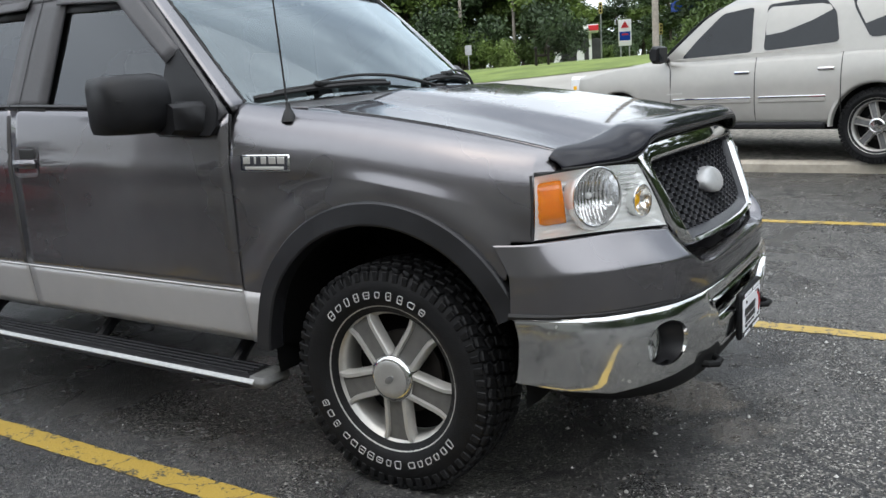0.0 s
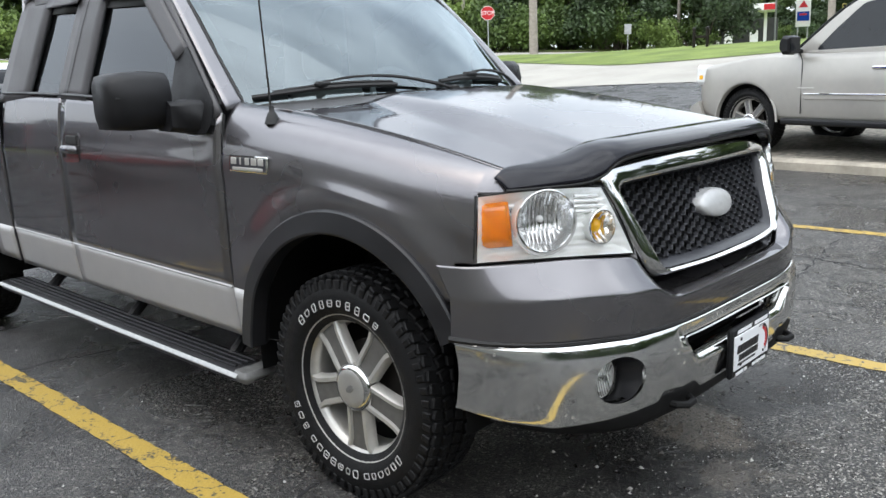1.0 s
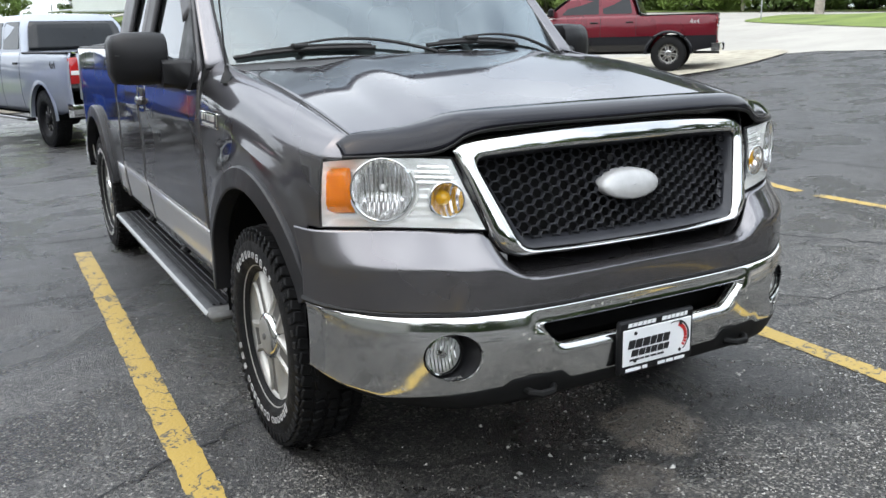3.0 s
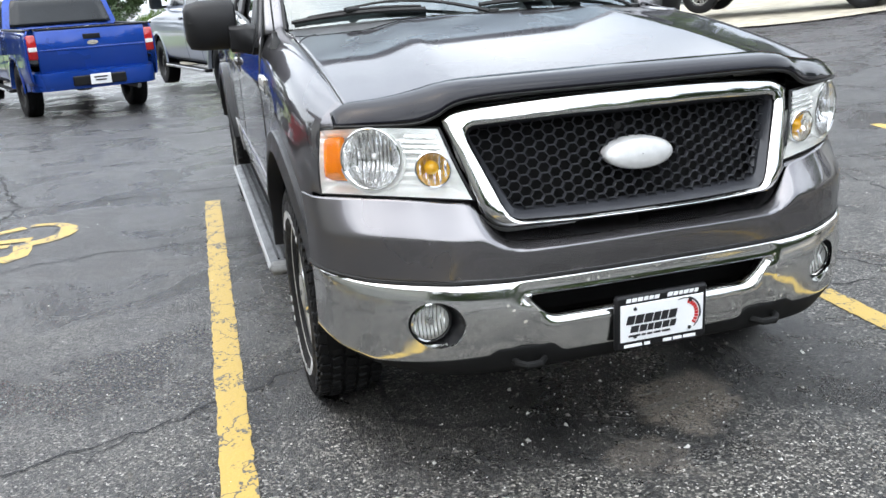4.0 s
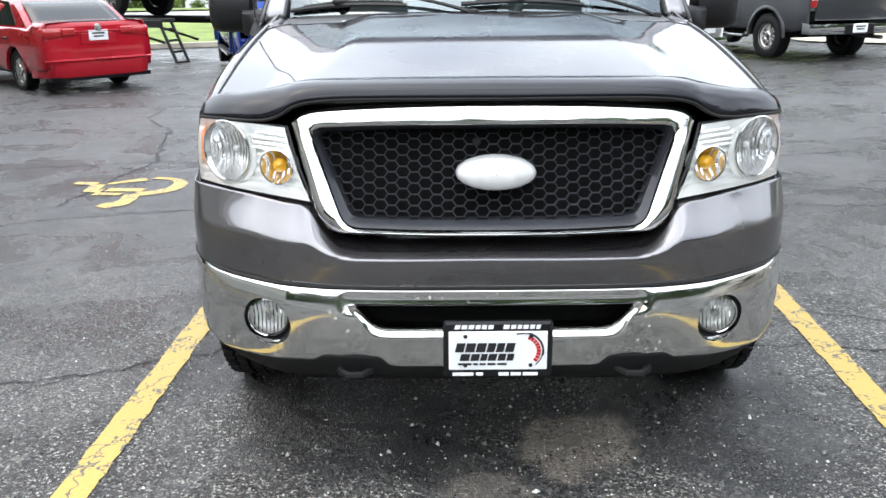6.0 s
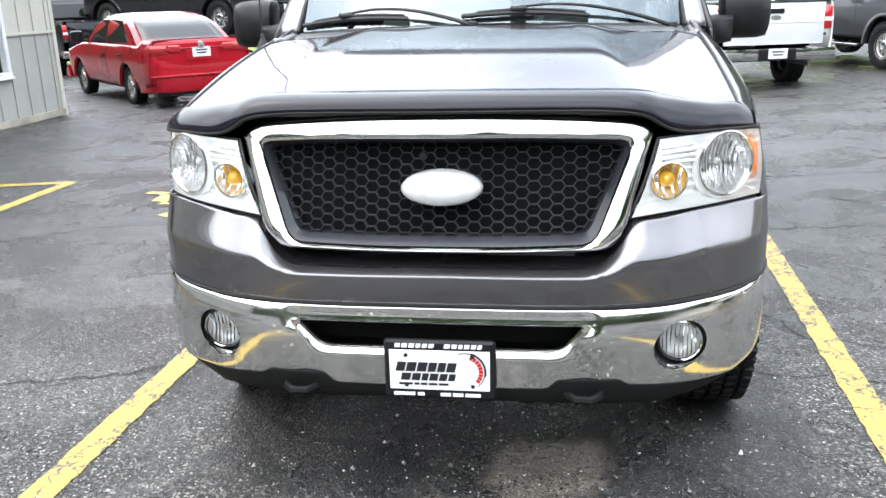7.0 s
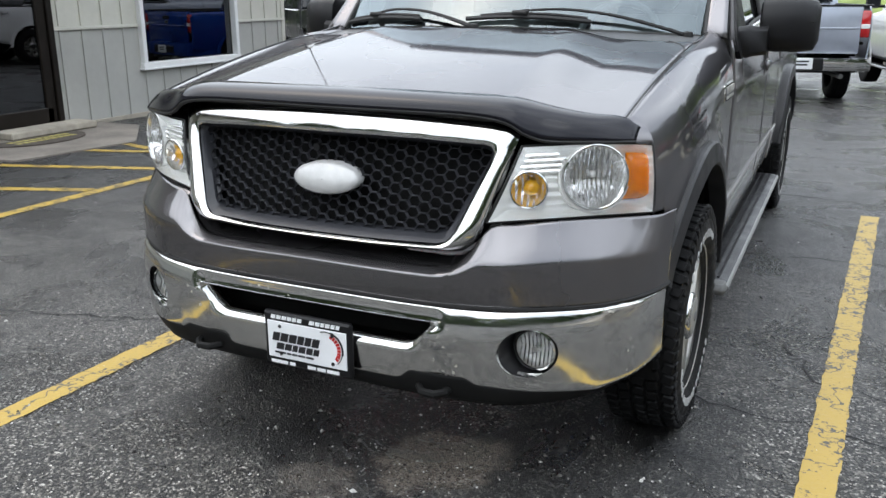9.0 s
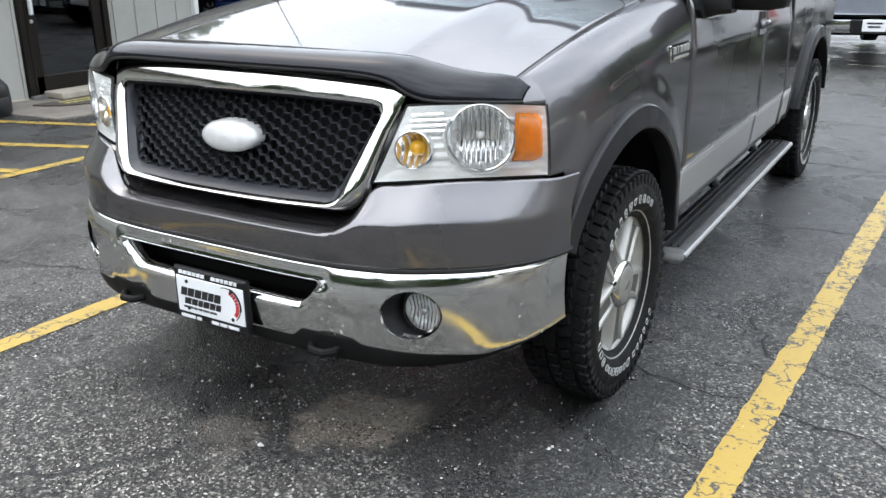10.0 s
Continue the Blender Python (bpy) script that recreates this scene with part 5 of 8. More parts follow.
# ---- ground ----
def terrain(x, y):
    """The lot is level round the truck, falls to -x and climbs to +y."""
    soft = lambda t, k: (t + math.sqrt(t * t + k)) / 2
    z = 0.052 * soft(y - 2.6, 1.0) - 0.052 * soft(-100, 1)
    z += 0.060 * soft(y - 15, 6.0) - 0.112 * soft(y - 30, 20)
    z -= 0.018 * soft(-x - 4, 2.0)
    z += 0.060 * soft(-x - 24, 8.0) * min(1.0, max(0.30, (y + 8) / 12))
    z -= 0.050 * soft(-x - 60, 30)
    z += 2.3 * math.exp(-((x + 48) / 14) ** 2 - ((y - 9) / 10) ** 2)
    return z - (0.052 * soft(-2.6, 1.0) - 0.018 * soft(-4, 2.0) + 0.060 * soft(-15, 6.0) - 0.112 * soft(-30, 20) + 0.060 * 0.667 * soft(-24, 8.0) - 0.050 * soft(-60, 30))


def asphalt_material():
    m, n, l, p = nodes_of("worn_damp_asphalt")
    co = n.new("ShaderNodeTexCoord")

    def noise_tex(scale, detail=4.0, rough=0.6):
        t = n.new("ShaderNodeTexNoise")
        t.inputs["Scale"].default_value, t.inputs["Detail"].default_value, t.inputs["Roughness"].default_value = scale, detail, rough
        l.new(co.outputs["Object"], t.inputs["Vector"])
        return t

    def ramp(src, a, b, ca, cb):
        r = n.new("ShaderNodeValToRGB")
        r.color_ramp.elements[0].position, r.color_ramp.elements[1].position = a, b
        r.color_ramp.elements[0].color, r.color_ramp.elements[1].color = (*ca, 1), (*cb, 1)
        l.new(src, r.inputs["Fac"])
        return r

    def mixed(fac, a, b):
        x = n.new("ShaderNodeMix")
        x.data_type = "RGBA"
        l.new(fac, x.inputs["Factor"])
        for sock, v in (("A", a), ("B", b)):
            if isinstance(v, tuple):
                x.inputs[sock].default_value = (*v, 1)
            else:
                l.new(v, x.inputs[sock])
        return x.outputs["Result"]

    def cells(scale):
        v = n.new("ShaderNodeTexVoronoi")
        v.inputs["Scale"].default_value = scale
        l.new(co.outputs["Object"], v.inputs["Vector"])
        return v

    def product(x, y):
        k = n.new("ShaderNodeMath")
        k.operation = "MULTIPLY"
        l.new(x, k.inputs[0])
        l.new(y, k.inputs[1])
        return k.outputs[0]

    stain, patch, fine = noise_tex(0.55, 5, 0.62), noise_tex(2.6, 5, 0.65), noise_tex(85, 3, 0.75)
    stone, chip = cells(95), cells(210)
    # bare gritty ground by the bay's mouth, smoother sealed ground behind
    xyz = n.new("ShaderNodeSeparateXYZ")
    l.new(co.outputs["Object"], xyz.inputs[0])
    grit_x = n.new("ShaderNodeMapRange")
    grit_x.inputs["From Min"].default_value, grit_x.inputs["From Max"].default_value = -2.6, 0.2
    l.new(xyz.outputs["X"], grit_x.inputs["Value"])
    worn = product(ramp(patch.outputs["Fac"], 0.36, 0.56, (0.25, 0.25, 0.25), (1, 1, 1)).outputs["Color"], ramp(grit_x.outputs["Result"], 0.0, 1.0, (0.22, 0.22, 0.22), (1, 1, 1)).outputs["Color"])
    lump = noise_tex(46, 4, 0.75)
    # damp sheets and drier, grittier islands
    damp = noise_tex(1.15, 6, 0.66)
    damp.inputs["Distortion"].default_value = 0.5
    dry = ramp(damp.outputs["Fac"], 0.43, 0.57, (0.42, 0.42, 0.42), (1, 1, 1)).outputs["Color"]
    worn = product(worn, dry)
    base = ramp(stain.outputs["Fac"], 0.36, 0.66, (0.0085, 0.0085, 0.0098), (0.034, 0.0335, 0.0365)).outputs["Color"]
    base = mixed(ramp(patch.outputs["Fac"], 0.48, 0.70, (0, 0, 0), (0.6, 0.6, 0.6)).outputs["Color"], base, (0.052, 0.0515, 0.051))
    base = mixed(product(ramp(lump.outputs["Fac"], 0.50, 0.60, (0, 0, 0), (0.9, 0.9, 0.9)).outputs["Color"], worn), base, (0.120, 0.110, 0.098))
    base = mixed(ramp(damp.outputs["Fac"], 0.43, 0.57, (0.62, 0.62, 0.62), (0, 0, 0)).outputs["Color"], base, (0.0075, 0.0075, 0.0088))
    base = mixed(product(ramp(lump.outputs["Fac"], 0.42, 0.50, (0.92, 0.92, 0.92), (0, 0, 0)).outputs["Color"], worn), base, (0.007, 0.007, 0.008))
    DAMP_SHADE, BROWN = (0.0065, 0.0065, 0.0072), (0.23, 0.195, 0.16)
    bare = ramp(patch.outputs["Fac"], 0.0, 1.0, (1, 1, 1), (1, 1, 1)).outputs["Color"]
    # damp and painted-in shade under bumper and wheels, brown gritty patches before the bumper
    for px, py, pr, amount, tone in ((0.50, -0.48, 0.52, 0.80, DAMP_SHADE), (0.62, 0.05, 0.52, 0.85, DAMP_SHADE), (0.52, 0.84, 0.56, 0.90, DAMP_SHADE), (0.00, 0.98, 0.36, 0.85, DAMP_SHADE), (0.00, -0.98, 0.36, 0.7, DAMP_SHADE), (0.64, 0.30, 0.25, 0.95, BROWN), (0.98, -0.02, 0.16, 0.5, BROWN), (1.08, 0.48, 0.20, 0.45, BROWN), (1.30, 0.15, 0.22, 0.35, BROWN)):
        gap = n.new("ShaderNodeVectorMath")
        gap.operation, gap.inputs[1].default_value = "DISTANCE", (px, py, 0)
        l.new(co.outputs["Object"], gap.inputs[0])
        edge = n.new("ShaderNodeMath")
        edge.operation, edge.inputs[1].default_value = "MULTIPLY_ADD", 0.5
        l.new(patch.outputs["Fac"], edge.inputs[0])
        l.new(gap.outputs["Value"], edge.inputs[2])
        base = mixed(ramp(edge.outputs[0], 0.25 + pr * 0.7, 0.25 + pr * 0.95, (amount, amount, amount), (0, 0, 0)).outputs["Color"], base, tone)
        if tone == DAMP_SHADE:
            # stone tones fade where the damp and painted shade lie
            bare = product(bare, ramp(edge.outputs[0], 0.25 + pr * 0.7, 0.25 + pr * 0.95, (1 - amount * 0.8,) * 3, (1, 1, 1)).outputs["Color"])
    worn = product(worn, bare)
    base = mixed(ramp(lump.outputs["Fac"], 0.40, 0.455, (0.85, 0.85, 0.85), (0, 0, 0)).outputs["Color"], base, (0.006, 0.006, 0.007))
    base = mixed(product(ramp(fine.outputs["Fac"], 0.54, 0.64, (0, 0, 0), (0.5, 0.5, 0.5)).outputs["Color"], bare), base, (0.094, 0.092, 0.089))
    base = mixed(product(ramp(chip.outputs["Color"], 0.66, 0.78, (0, 0, 0), (0.95, 0.95, 0.95)).outputs["Color"], worn), base, (0.34, 0.325, 0.30))
    # every stone of the worn surface has a tone of its own
    grain = cells(125)
    tones = ramp(grain.outputs["Color"], 0.16, 0.95, (0.005, 0.005, 0.0055), (0.62, 0.60, 0.55))
    for at, tone in ((0.42, (0.013, 0.013, 0.013)), (0.64, (0.075, 0.070, 0.062)), (0.82, (0.27, 0.255, 0.225))):
        tones.color_ramp.elements.new(at).color = (*tone, 1)
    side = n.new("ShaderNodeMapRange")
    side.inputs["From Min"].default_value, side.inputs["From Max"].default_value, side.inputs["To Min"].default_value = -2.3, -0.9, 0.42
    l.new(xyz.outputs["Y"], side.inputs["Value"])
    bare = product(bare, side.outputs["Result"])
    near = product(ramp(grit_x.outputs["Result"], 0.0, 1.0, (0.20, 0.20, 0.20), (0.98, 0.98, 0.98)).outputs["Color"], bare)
    base = mixed(product(near, ramp(damp.outputs["Fac"], 0.38, 0.54, (0.68, 0.68, 0.68), (1, 1, 1)).outputs["Color"]), base, tones.outputs["Color"])
    base = mixed(ramp(chip.outputs["Color"], 0.16, 0.30, (0.9, 0.9, 0.9), (0, 0, 0)).outputs["Color"], base, (0.008, 0.008, 0.009))
    # dark pits where stones have come out
    pit = cells(16)
    base = mixed(product(ramp(pit.outputs["Distance"], 0.10, 0.20, (1, 1, 1), (0, 0, 0)).outputs["Color"], ramp(pit.outputs["Color"], 0.55, 0.60, (0, 0, 0), (1, 1, 1)).outputs["Color"]), base, (0.006, 0.006, 0.007))
    # hair cracks
    warp = n.new("ShaderNodeVectorMath")
    warp.operation = "MULTIPLY_ADD"
    warp.inputs[1].default_value = (0.55, 0.55, 0)
    wob = noise_tex(1.7, 5, 0.62)
    l.new(wob.outputs["Color"], warp.inputs[0])
    l.new(co.outputs["Object"], warp.inputs[2])
    net = n.new("ShaderNodeTexVoronoi")
    net.feature, net.inputs["Scale"].default_value = "DISTANCE_TO_EDGE", 0.85
    l.new(warp.outputs["Vector"], net.inputs["Vector"])
    seam = product(ramp(net.outputs["Distance"], 0.004, 0.011, (1, 1, 1), (0, 0, 0)).outputs["Color"], ramp(noise_tex(0.9, 3).outputs["Fac"], 0.44, 0.58, (0, 0, 0), (1, 1, 1)).outputs["Color"])
    base = mixed(seam, base, (0.010, 0.010, 0.011))
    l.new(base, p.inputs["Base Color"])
    rough = n.new("ShaderNodeMapRange")
    rough.inputs["From Min"].default_value, rough.inputs["From Max"].default_value = 0.42, 0.60
    rough.inputs["To Min"].default_value, rough.inputs["To Max"].default_value = 0.20, 0.50
    l.new(damp.outputs["Fac"], rough.inputs["Value"])
    l.new(rough.outputs["Result"], p.inputs["Roughness"])
    p.inputs["Specular IOR Level"].default_value = 0.52
    h = n.new("ShaderNodeMath")
    h.operation = "MULTIPLY_ADD"
    h.inputs[1].default_value = 0.8
    l.new(chip.outputs["Distance"], h.inputs[0])
    l.new(stone.outputs["Distance"], h.inputs[2])
    b = n.new("ShaderNodeBump")
    b.inputs["Strength"].default_value, b.inputs["Distance"].default_value = 0.7, 0.008
    l.new(h.outputs[0], b.inputs["Height"])
    l.new(b.outputs["Normal"], p.inputs["Normal"])
    return m


def line_paint(name, colour):
    """Road paint worn through to dark asphalt in flakes and cracks."""
    m, n, l, p = nodes_of(name)
    co = n.new("ShaderNodeTexCoord")
    a, b, v = n.new("ShaderNodeTexNoise"), n.new("ShaderNodeTexNoise"), n.new("ShaderNodeTexNoise")
    a.inputs["Scale"].default_value, a.inputs["Detail"].default_value, a.inputs["Roughness"].default_value = 7, 6, 0.72
    b.inputs["Scale"].default_value, b.inputs["Detail"].default_value = 60, 4
    v.inputs["Scale"].default_value, v.inputs["Detail"].default_value, v.inputs["Roughness"].default_value = 2.6, 5, 0.6
    for t in (a, b, v):
        l.new(co.outputs["Object"], t.inputs["Vector"])
    s = n.new("ShaderNodeMath")
    s.operation = "MULTIPLY_ADD"
    s.inputs[1].default_value = 0.45
    l.new(b.outputs["Fac"], s.inputs[0])
    l.new(a.outputs["Fac"], s.inputs[2])
    r = n.new("ShaderNodeValToRGB")
    r.color_ramp.elements[0].position, r.color_ramp.elements[1].position = 0.785, 0.845
    l.new(s.outputs[0], r.inputs["Fac"])
    c = n.new("ShaderNodeValToRGB")
    c.color_ramp.elements[0].position, c.color_ramp.elements[1].position = 0.004, 0.010
    c.color_ramp.elements[0].color, c.color_ramp.elements[1].color = (1, 1, 1, 1), (0, 0, 0, 1)
    near = n.new("ShaderNodeMath")
    near.operation, near.inputs[1].default_value = "SUBTRACT", 0.5
    l.new(v.outputs["Fac"], near.inputs[0])
    size = n.new("ShaderNodeMath")
    size.operation = "ABSOLUTE"
    l.new(near.outputs[0], size.inputs[0])
    l.new(size.outputs[0], c.inputs["Fac"])
    mx = n.new("ShaderNodeMath")
    mx.operation = "MAXIMUM"
    l.new(r.outputs["Color"], mx.inputs[0])
    l.new(c.outputs["Color"], mx.inputs[1])
    tone = n.new("ShaderNodeMix")
    tone.data_type = "RGBA"
    tone.inputs["A"].default_value, tone.inputs["B"].default_value = (*[k * 0.78 for k in colour], 1), (*colour, 1)
    l.new(a.outputs["Fac"], tone.inputs["Factor"])
    mix = n.new("ShaderNodeMix")
    mix.data_type = "RGBA"
    mix.inputs["B"].default_value = (0.05, 0.048, 0.045, 1)
    l.new(mx.outputs[0], mix.inputs["Factor"])
    l.new(tone.outputs["Result"], mix.inputs["A"])
    l.new(mix.outputs["Result"], p.inputs["Base Color"])
    p.inputs["Roughness"].default_value = 0.5
    bp = n.new("ShaderNodeBump")
    bp.inputs["Strength"].default_value, bp.inputs["Distance"].default_value = 0.4, 0.008
    l.new(b.outputs["Fac"], bp.inputs["Height"])
    l.new(bp.outputs["Normal"], p.inputs["Normal"])
    return m


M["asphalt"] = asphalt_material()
M["yellow"] = line_paint("worn_yellow_line_paint", (0.45, 0.305, 0.058))
M["concrete"] = mat("weathered_concrete", (0.36, 0.325, 0.265), 0.85, vary=0.38, scale=2.2, bump=0.5, bump_scale=40)
M["gravel_bed"] = mat("grey_brown_gravel", (0.17, 0.155, 0.125), 0.95, vary=0.55, scale=14.0, bump=0.9, bump_scale=45, tint=(0.34, 0.31, 0.26))
M["gravel"] = mat("pale_gravel", (0.36, 0.33, 0.26), 0.95, vary=0.35, scale=3.0, bump=0.6, bump_scale=60)
M["grass"] = mat("mown_grass", (0.10, 0.155, 0.022), 0.9, vary=0.35, scale=0.7, bump=0.8, bump_scale=25, tint=(0.20, 0.26, 0.05))
M["crack"] = mat("tarry_crack", (0.010, 0.010, 0.011), 0.75, vary=0.4, scale=20)


def pebble_material():
    """Loose chips, each with a grey of its own."""
    m, n, l, p = nodes_of("loose_pebbles")
    g, r = n.new("ShaderNodeNewGeometry"), n.new("ShaderNodeValToRGB")
    r.color_ramp.elements[0].color, r.color_ramp.elements[1].color = (0.035, 0.033, 0.031, 1), (0.62, 0.61, 0.58, 1)
    mid = r.color_ramp.elements.new(0.62)
    mid.color = (0.16, 0.15, 0.135, 1)
    l.new(g.outputs["Random Per Island"], r.inputs["Fac"])
    l.new(r.outputs["Color"], p.inputs["Base Color"])
    p.inputs["Roughness"].default_value = 0.75
    return m


M["pebble"] = pebble_material()

EDGES = sorted(set([round(-14 + 0.5 * i, 2) for i in range(45)] + [-16, -18, -20, -22, -24, -26, -29, -32, -36, -40, -45, -50, -56, -63, -72, -85, -105, -140, -200, -320, -600, -1200] + [10, 12, 15, 19, 24, 30, 40, 60, 90, 150, 300, 600, 1200]))
EDGES_Y = sorted(set([round(-10 + 0.5 * i, 2) for i in range(45)] + [-12, -15, -19, -24, -32, -45, -70, -120, -250, -600, -1200] + [14, 16, 18, 20, 22, 24, 26, 28, 30, 33, 36, 40, 45, 50, 56, 63, 72, 85, 105, 140, 200, 320, 600, 1200]))
gv = [(x, y, terrain(max(-160, min(160, x)), max(-120, min(120, y)))) for x in EDGES for y in EDGES_Y]
ny = len(EDGES_Y)
gf = [(i * ny + j, (i + 1) * ny + j, (i + 1) * ny + j + 1, i * ny + j + 1) for i in range(len(EDGES) - 1) for j in range(ny - 1)]
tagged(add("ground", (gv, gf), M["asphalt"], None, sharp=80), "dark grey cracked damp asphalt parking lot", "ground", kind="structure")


def drape(a, b, left, right, n=24, lift=0.004):
    """A strip over the ground from a to b, with its two half-widths."""
    (x0, y0), (x1, y1) = a, b
    d = Vector((x1 - x0, y1 - y0)).normalized()
    o = Vector((-d.y, d.x))
    rows = []
    for i in range(n + 1):
        t = i / n
        c = Vector((lerp(x0, x1, t), lerp(y0, y1, t)))
        rows.append([(*(c + o * s), terrain(*(c + o * s)) + lift) for s in (left, left / 3, -right / 3, -right)])
    return loft(rows, False)


def yellow_line(a, b, w=0.105, label="worn yellow painted parking line on asphalt"):
    g = drape(a, b, w / 2, w / 2, 150)
    rnd = random.Random(int(a[0] * 100))
    g = ([(v[0] + rnd.uniform(-0.004, 0.004), v[1] + rnd.uniform(-0.005, 0.005), v[2]) for v in g[0]], g[1])
    return tagged(add("parking_line", g, M["yellow"]), label, "road marking", "parking lines", "structure")


yellow_line((-3.72, -1.225), (2.7, -1.376), 0.118)
yellow_line((-3.70, 1.655), (2.7, 1.392), 0.118)

# ---- other vehicles ----
M["blue"] = paint("bright_blue_paint", (0.008, 0.050, 0.30), 0.35, 0.3)
M["silver"] = paint("silver_blue_paint", (0.36, 0.39, 0.45), 0.5, 0.35)
M["white"] = paint("white_paint", (0.68, 0.69, 0.70), 0.0, 0.4)
M["charcoal"] = paint("charcoal_paint", (0.050, 0.052, 0.055), 0.4, 0.35)
M["maroon"] = paint("maroon_paint", (0.13, 0.008, 0.016), 0.3, 0.3)
M["red"] = paint("bright_red_paint", (0.38, 0.006, 0.016), 0.1, 0.3)
M["black"] = paint("black_paint", (0.010, 0.010, 0.012), 0.1, 0.3)
M["champagne"] = paint("silver_beige_paint", (0.43, 0.415, 0.38), 0.4, 0.4)


def words(name, text, size, material, parent, m, depth=0.002):
    """Raised lettering as a mesh."""
    cu = bpy.data.curves.new(name, "FONT")
    cu.body, cu.size, cu.extrude, cu.align_x, cu.align_y = text, size, depth, "CENTER", "CENTER"
    tmp = new(name, cu)
    bpy.context.view_layer.update()
    me = bpy.data.meshes.new_from_object(tmp.evaluated_get(bpy.context.evaluated_depsgraph_get()))
    bpy.data.objects.remove(tmp)
    me.materials.clear()
    me.materials.append(material)
    me.transform(m)
    ob = new(name, me)
    ob.parent = parent
    return ob


def vehicle(name, label, category, at, heading, paint_mat, lower=None, wb=3.68, fo=0.95, ro=1.12, hw=0.985, sill=0.50, belt=1.37, hood0=1.30, hood1=1.12, roof=1.93, cab_f=-0.55, roof_f=-1.25, roof_r=-2.75, cab_b=-2.95, bed=True, deck=1.36, tyre=0.41, rim="six", rim_r=0.23, windows=(), doors=(), bumper="chrome", mark="", plate=True, boards=True, lamps_tall=True, z=None, mirrors=True, track=0.83):
    """A road vehicle at its rear axle's place. Local x forward, front axle at x = 0."""
    tz = terrain(*at) if z is None else z
    t = thing(name, label, category, pose(at[0], at[1], tz, 0, 0, heading) @ Matrix.Translation((wb, 0, 0)))
    tail_x, hub = -wb - ro, tyre - 0.006

    def half(x, h):
        w = hw
        for e in (max(0, (x - fo + 0.45) / 0.45), max(0, (tail_x + 0.30 - x) / 0.30) * 0.55):
            w -= 0.16 * e ** 2.6
        mid = (sill + belt) / 2
        w -= 0.05 * abs((h - mid) / (belt - mid)) ** 2.6
        return w

    def top(x):
        if x > cab_f:
            return lerp(hood0, hood1, (x - cab_f) / (fo - cab_f)) - 0.03 * max(0, (x - fo + 0.2) / 0.2) ** 2
        if x > cab_b:
            return lerp(hood0, belt, smooth01((cab_f - x) / 0.5))
        return lerp(belt, deck, smooth01((cab_b - x) / 0.15))

    ar = tyre + 0.085 if category == "pickup truck" else tyre + 0.055
    bold = 1.0 if category == "pickup truck" else 0.4

    def low(x):
        a = max(arch_z(x, 0.0, ar, hub), arch_z(x, -wb, ar, hub))
        return max(a, sill + 0.06 * max(0, (x - fo + 0.3) / 0.3) + 0.08 * max(0, (tail_x + 0.5 - x) / 0.5))

    xs = sorted(set([round(lerp(tail_x, fo, i / 110), 4) for i in range(111)] + [s + e * ar * k for s in (0, -wb) for e in (-1, 1) for k in (0.999, 0.98, 0.94)]))
    for sgn in (-1, 1):
        verts, n = [], 12
        for x in xs:
            for j in range(n + 1):
                h = lerp(low(x), top(x), j / n)
                verts.append((x, sgn * half(x, h), h))
        k = n + 1
        faces = [(i * k + j, (i + 1) * k + j, (i + 1) * k + j + 1, i * k + j + 1) for i in range(len(xs) - 1) for j in range(n)]
        side = add("body_side", (verts, faces), paint_mat, t, "", 40, 0.02)
        if lower is not None:
            lv = []
            for x in xs:
                for j in range(5):
                    h = lerp(low(x) - 0.005, max(low(x), sill + 0.36), j / 4)
                    lv.append((x, sgn * (half(x, h) + 0.016), h))
            add("lower_panel", (lv, [(i * 5 + j, (i + 1) * 5 + j, (i + 1) * 5 + j + 1, i * 5 + j + 1) for i in range(len(xs) - 1) for j in range(4)]), lower, side, "", 40)
        for cx in (0.0, -wb):
            lip = [[(cx + rr * math.cos(a), sgn * (half(cx, hub + 0.3) + dy), hub + rr * math.sin(a)) for rr, dy in ((ar + 0.075 * bold, 0.002), (ar + 0.05 * bold, 0.022 * bold), (ar, 0.020 * bold), (ar - 0.01, -0.04))] for a in [math.pi * (i / 24) for i in range(25)]]
            add("arch_lip", loft(lip, False), lower or paint_mat, side, "", 50)
            add("arch_liner", sheet(lambda u, v: (cx + ar * math.cos(math.pi * u), sgn * lerp(half(cx, hub + 0.3), 0.45, v), hub + ar * math.sin(math.pi * u)), 16, 1), M["deep"], side)
        for dx in doors:
            add("door_gap", tube([(dx, sgn * (half(dx, h) + 0.008), h) for h in [lerp(sill + 0.05, belt, i / 8) for i in range(9)]], 0.006, 5), M["seal"], side)
            add("door_handle", box(dx + 0.16, sgn * (half(dx, belt - 0.15) + 0.022), belt - 0.16, 0.19, 0.03, 0.035, 0.012), M["chrome"] if category == "suv" else M["plastic"], side)
        if boards:
            add("running_board", box((-wb) / 2, sgn * (hw - 0.02), sill - 0.12, wb - 1.15, 0.14, 0.05, 0.02), M["plastic"], t)
            add("board_edge", box((-wb) / 2, sgn * (hw + 0.055), sill - 0.115, wb - 1.2, 0.015, 0.035, 0.006), M["chrome"], t)
        if mirrors:
            mr = add("door_mirror", loft([[(cab_f - 0.22 + a * 0.07 * s, sgn * y, belt + 0.11 + b * 0.11 * s) for a, b in ((-1, -0.8), (0.3, -1), (1, -0.5), (1, 0.5), (0.3, 1), (-1, 0.8))] for y, s in ((hw + 0.02, 0.6), (hw + 0.05, 1.0), (hw + 0.22, 0.95), (hw + 0.25, 0.7))], True, True), M["plastic"], t, "black door mirror", 45)
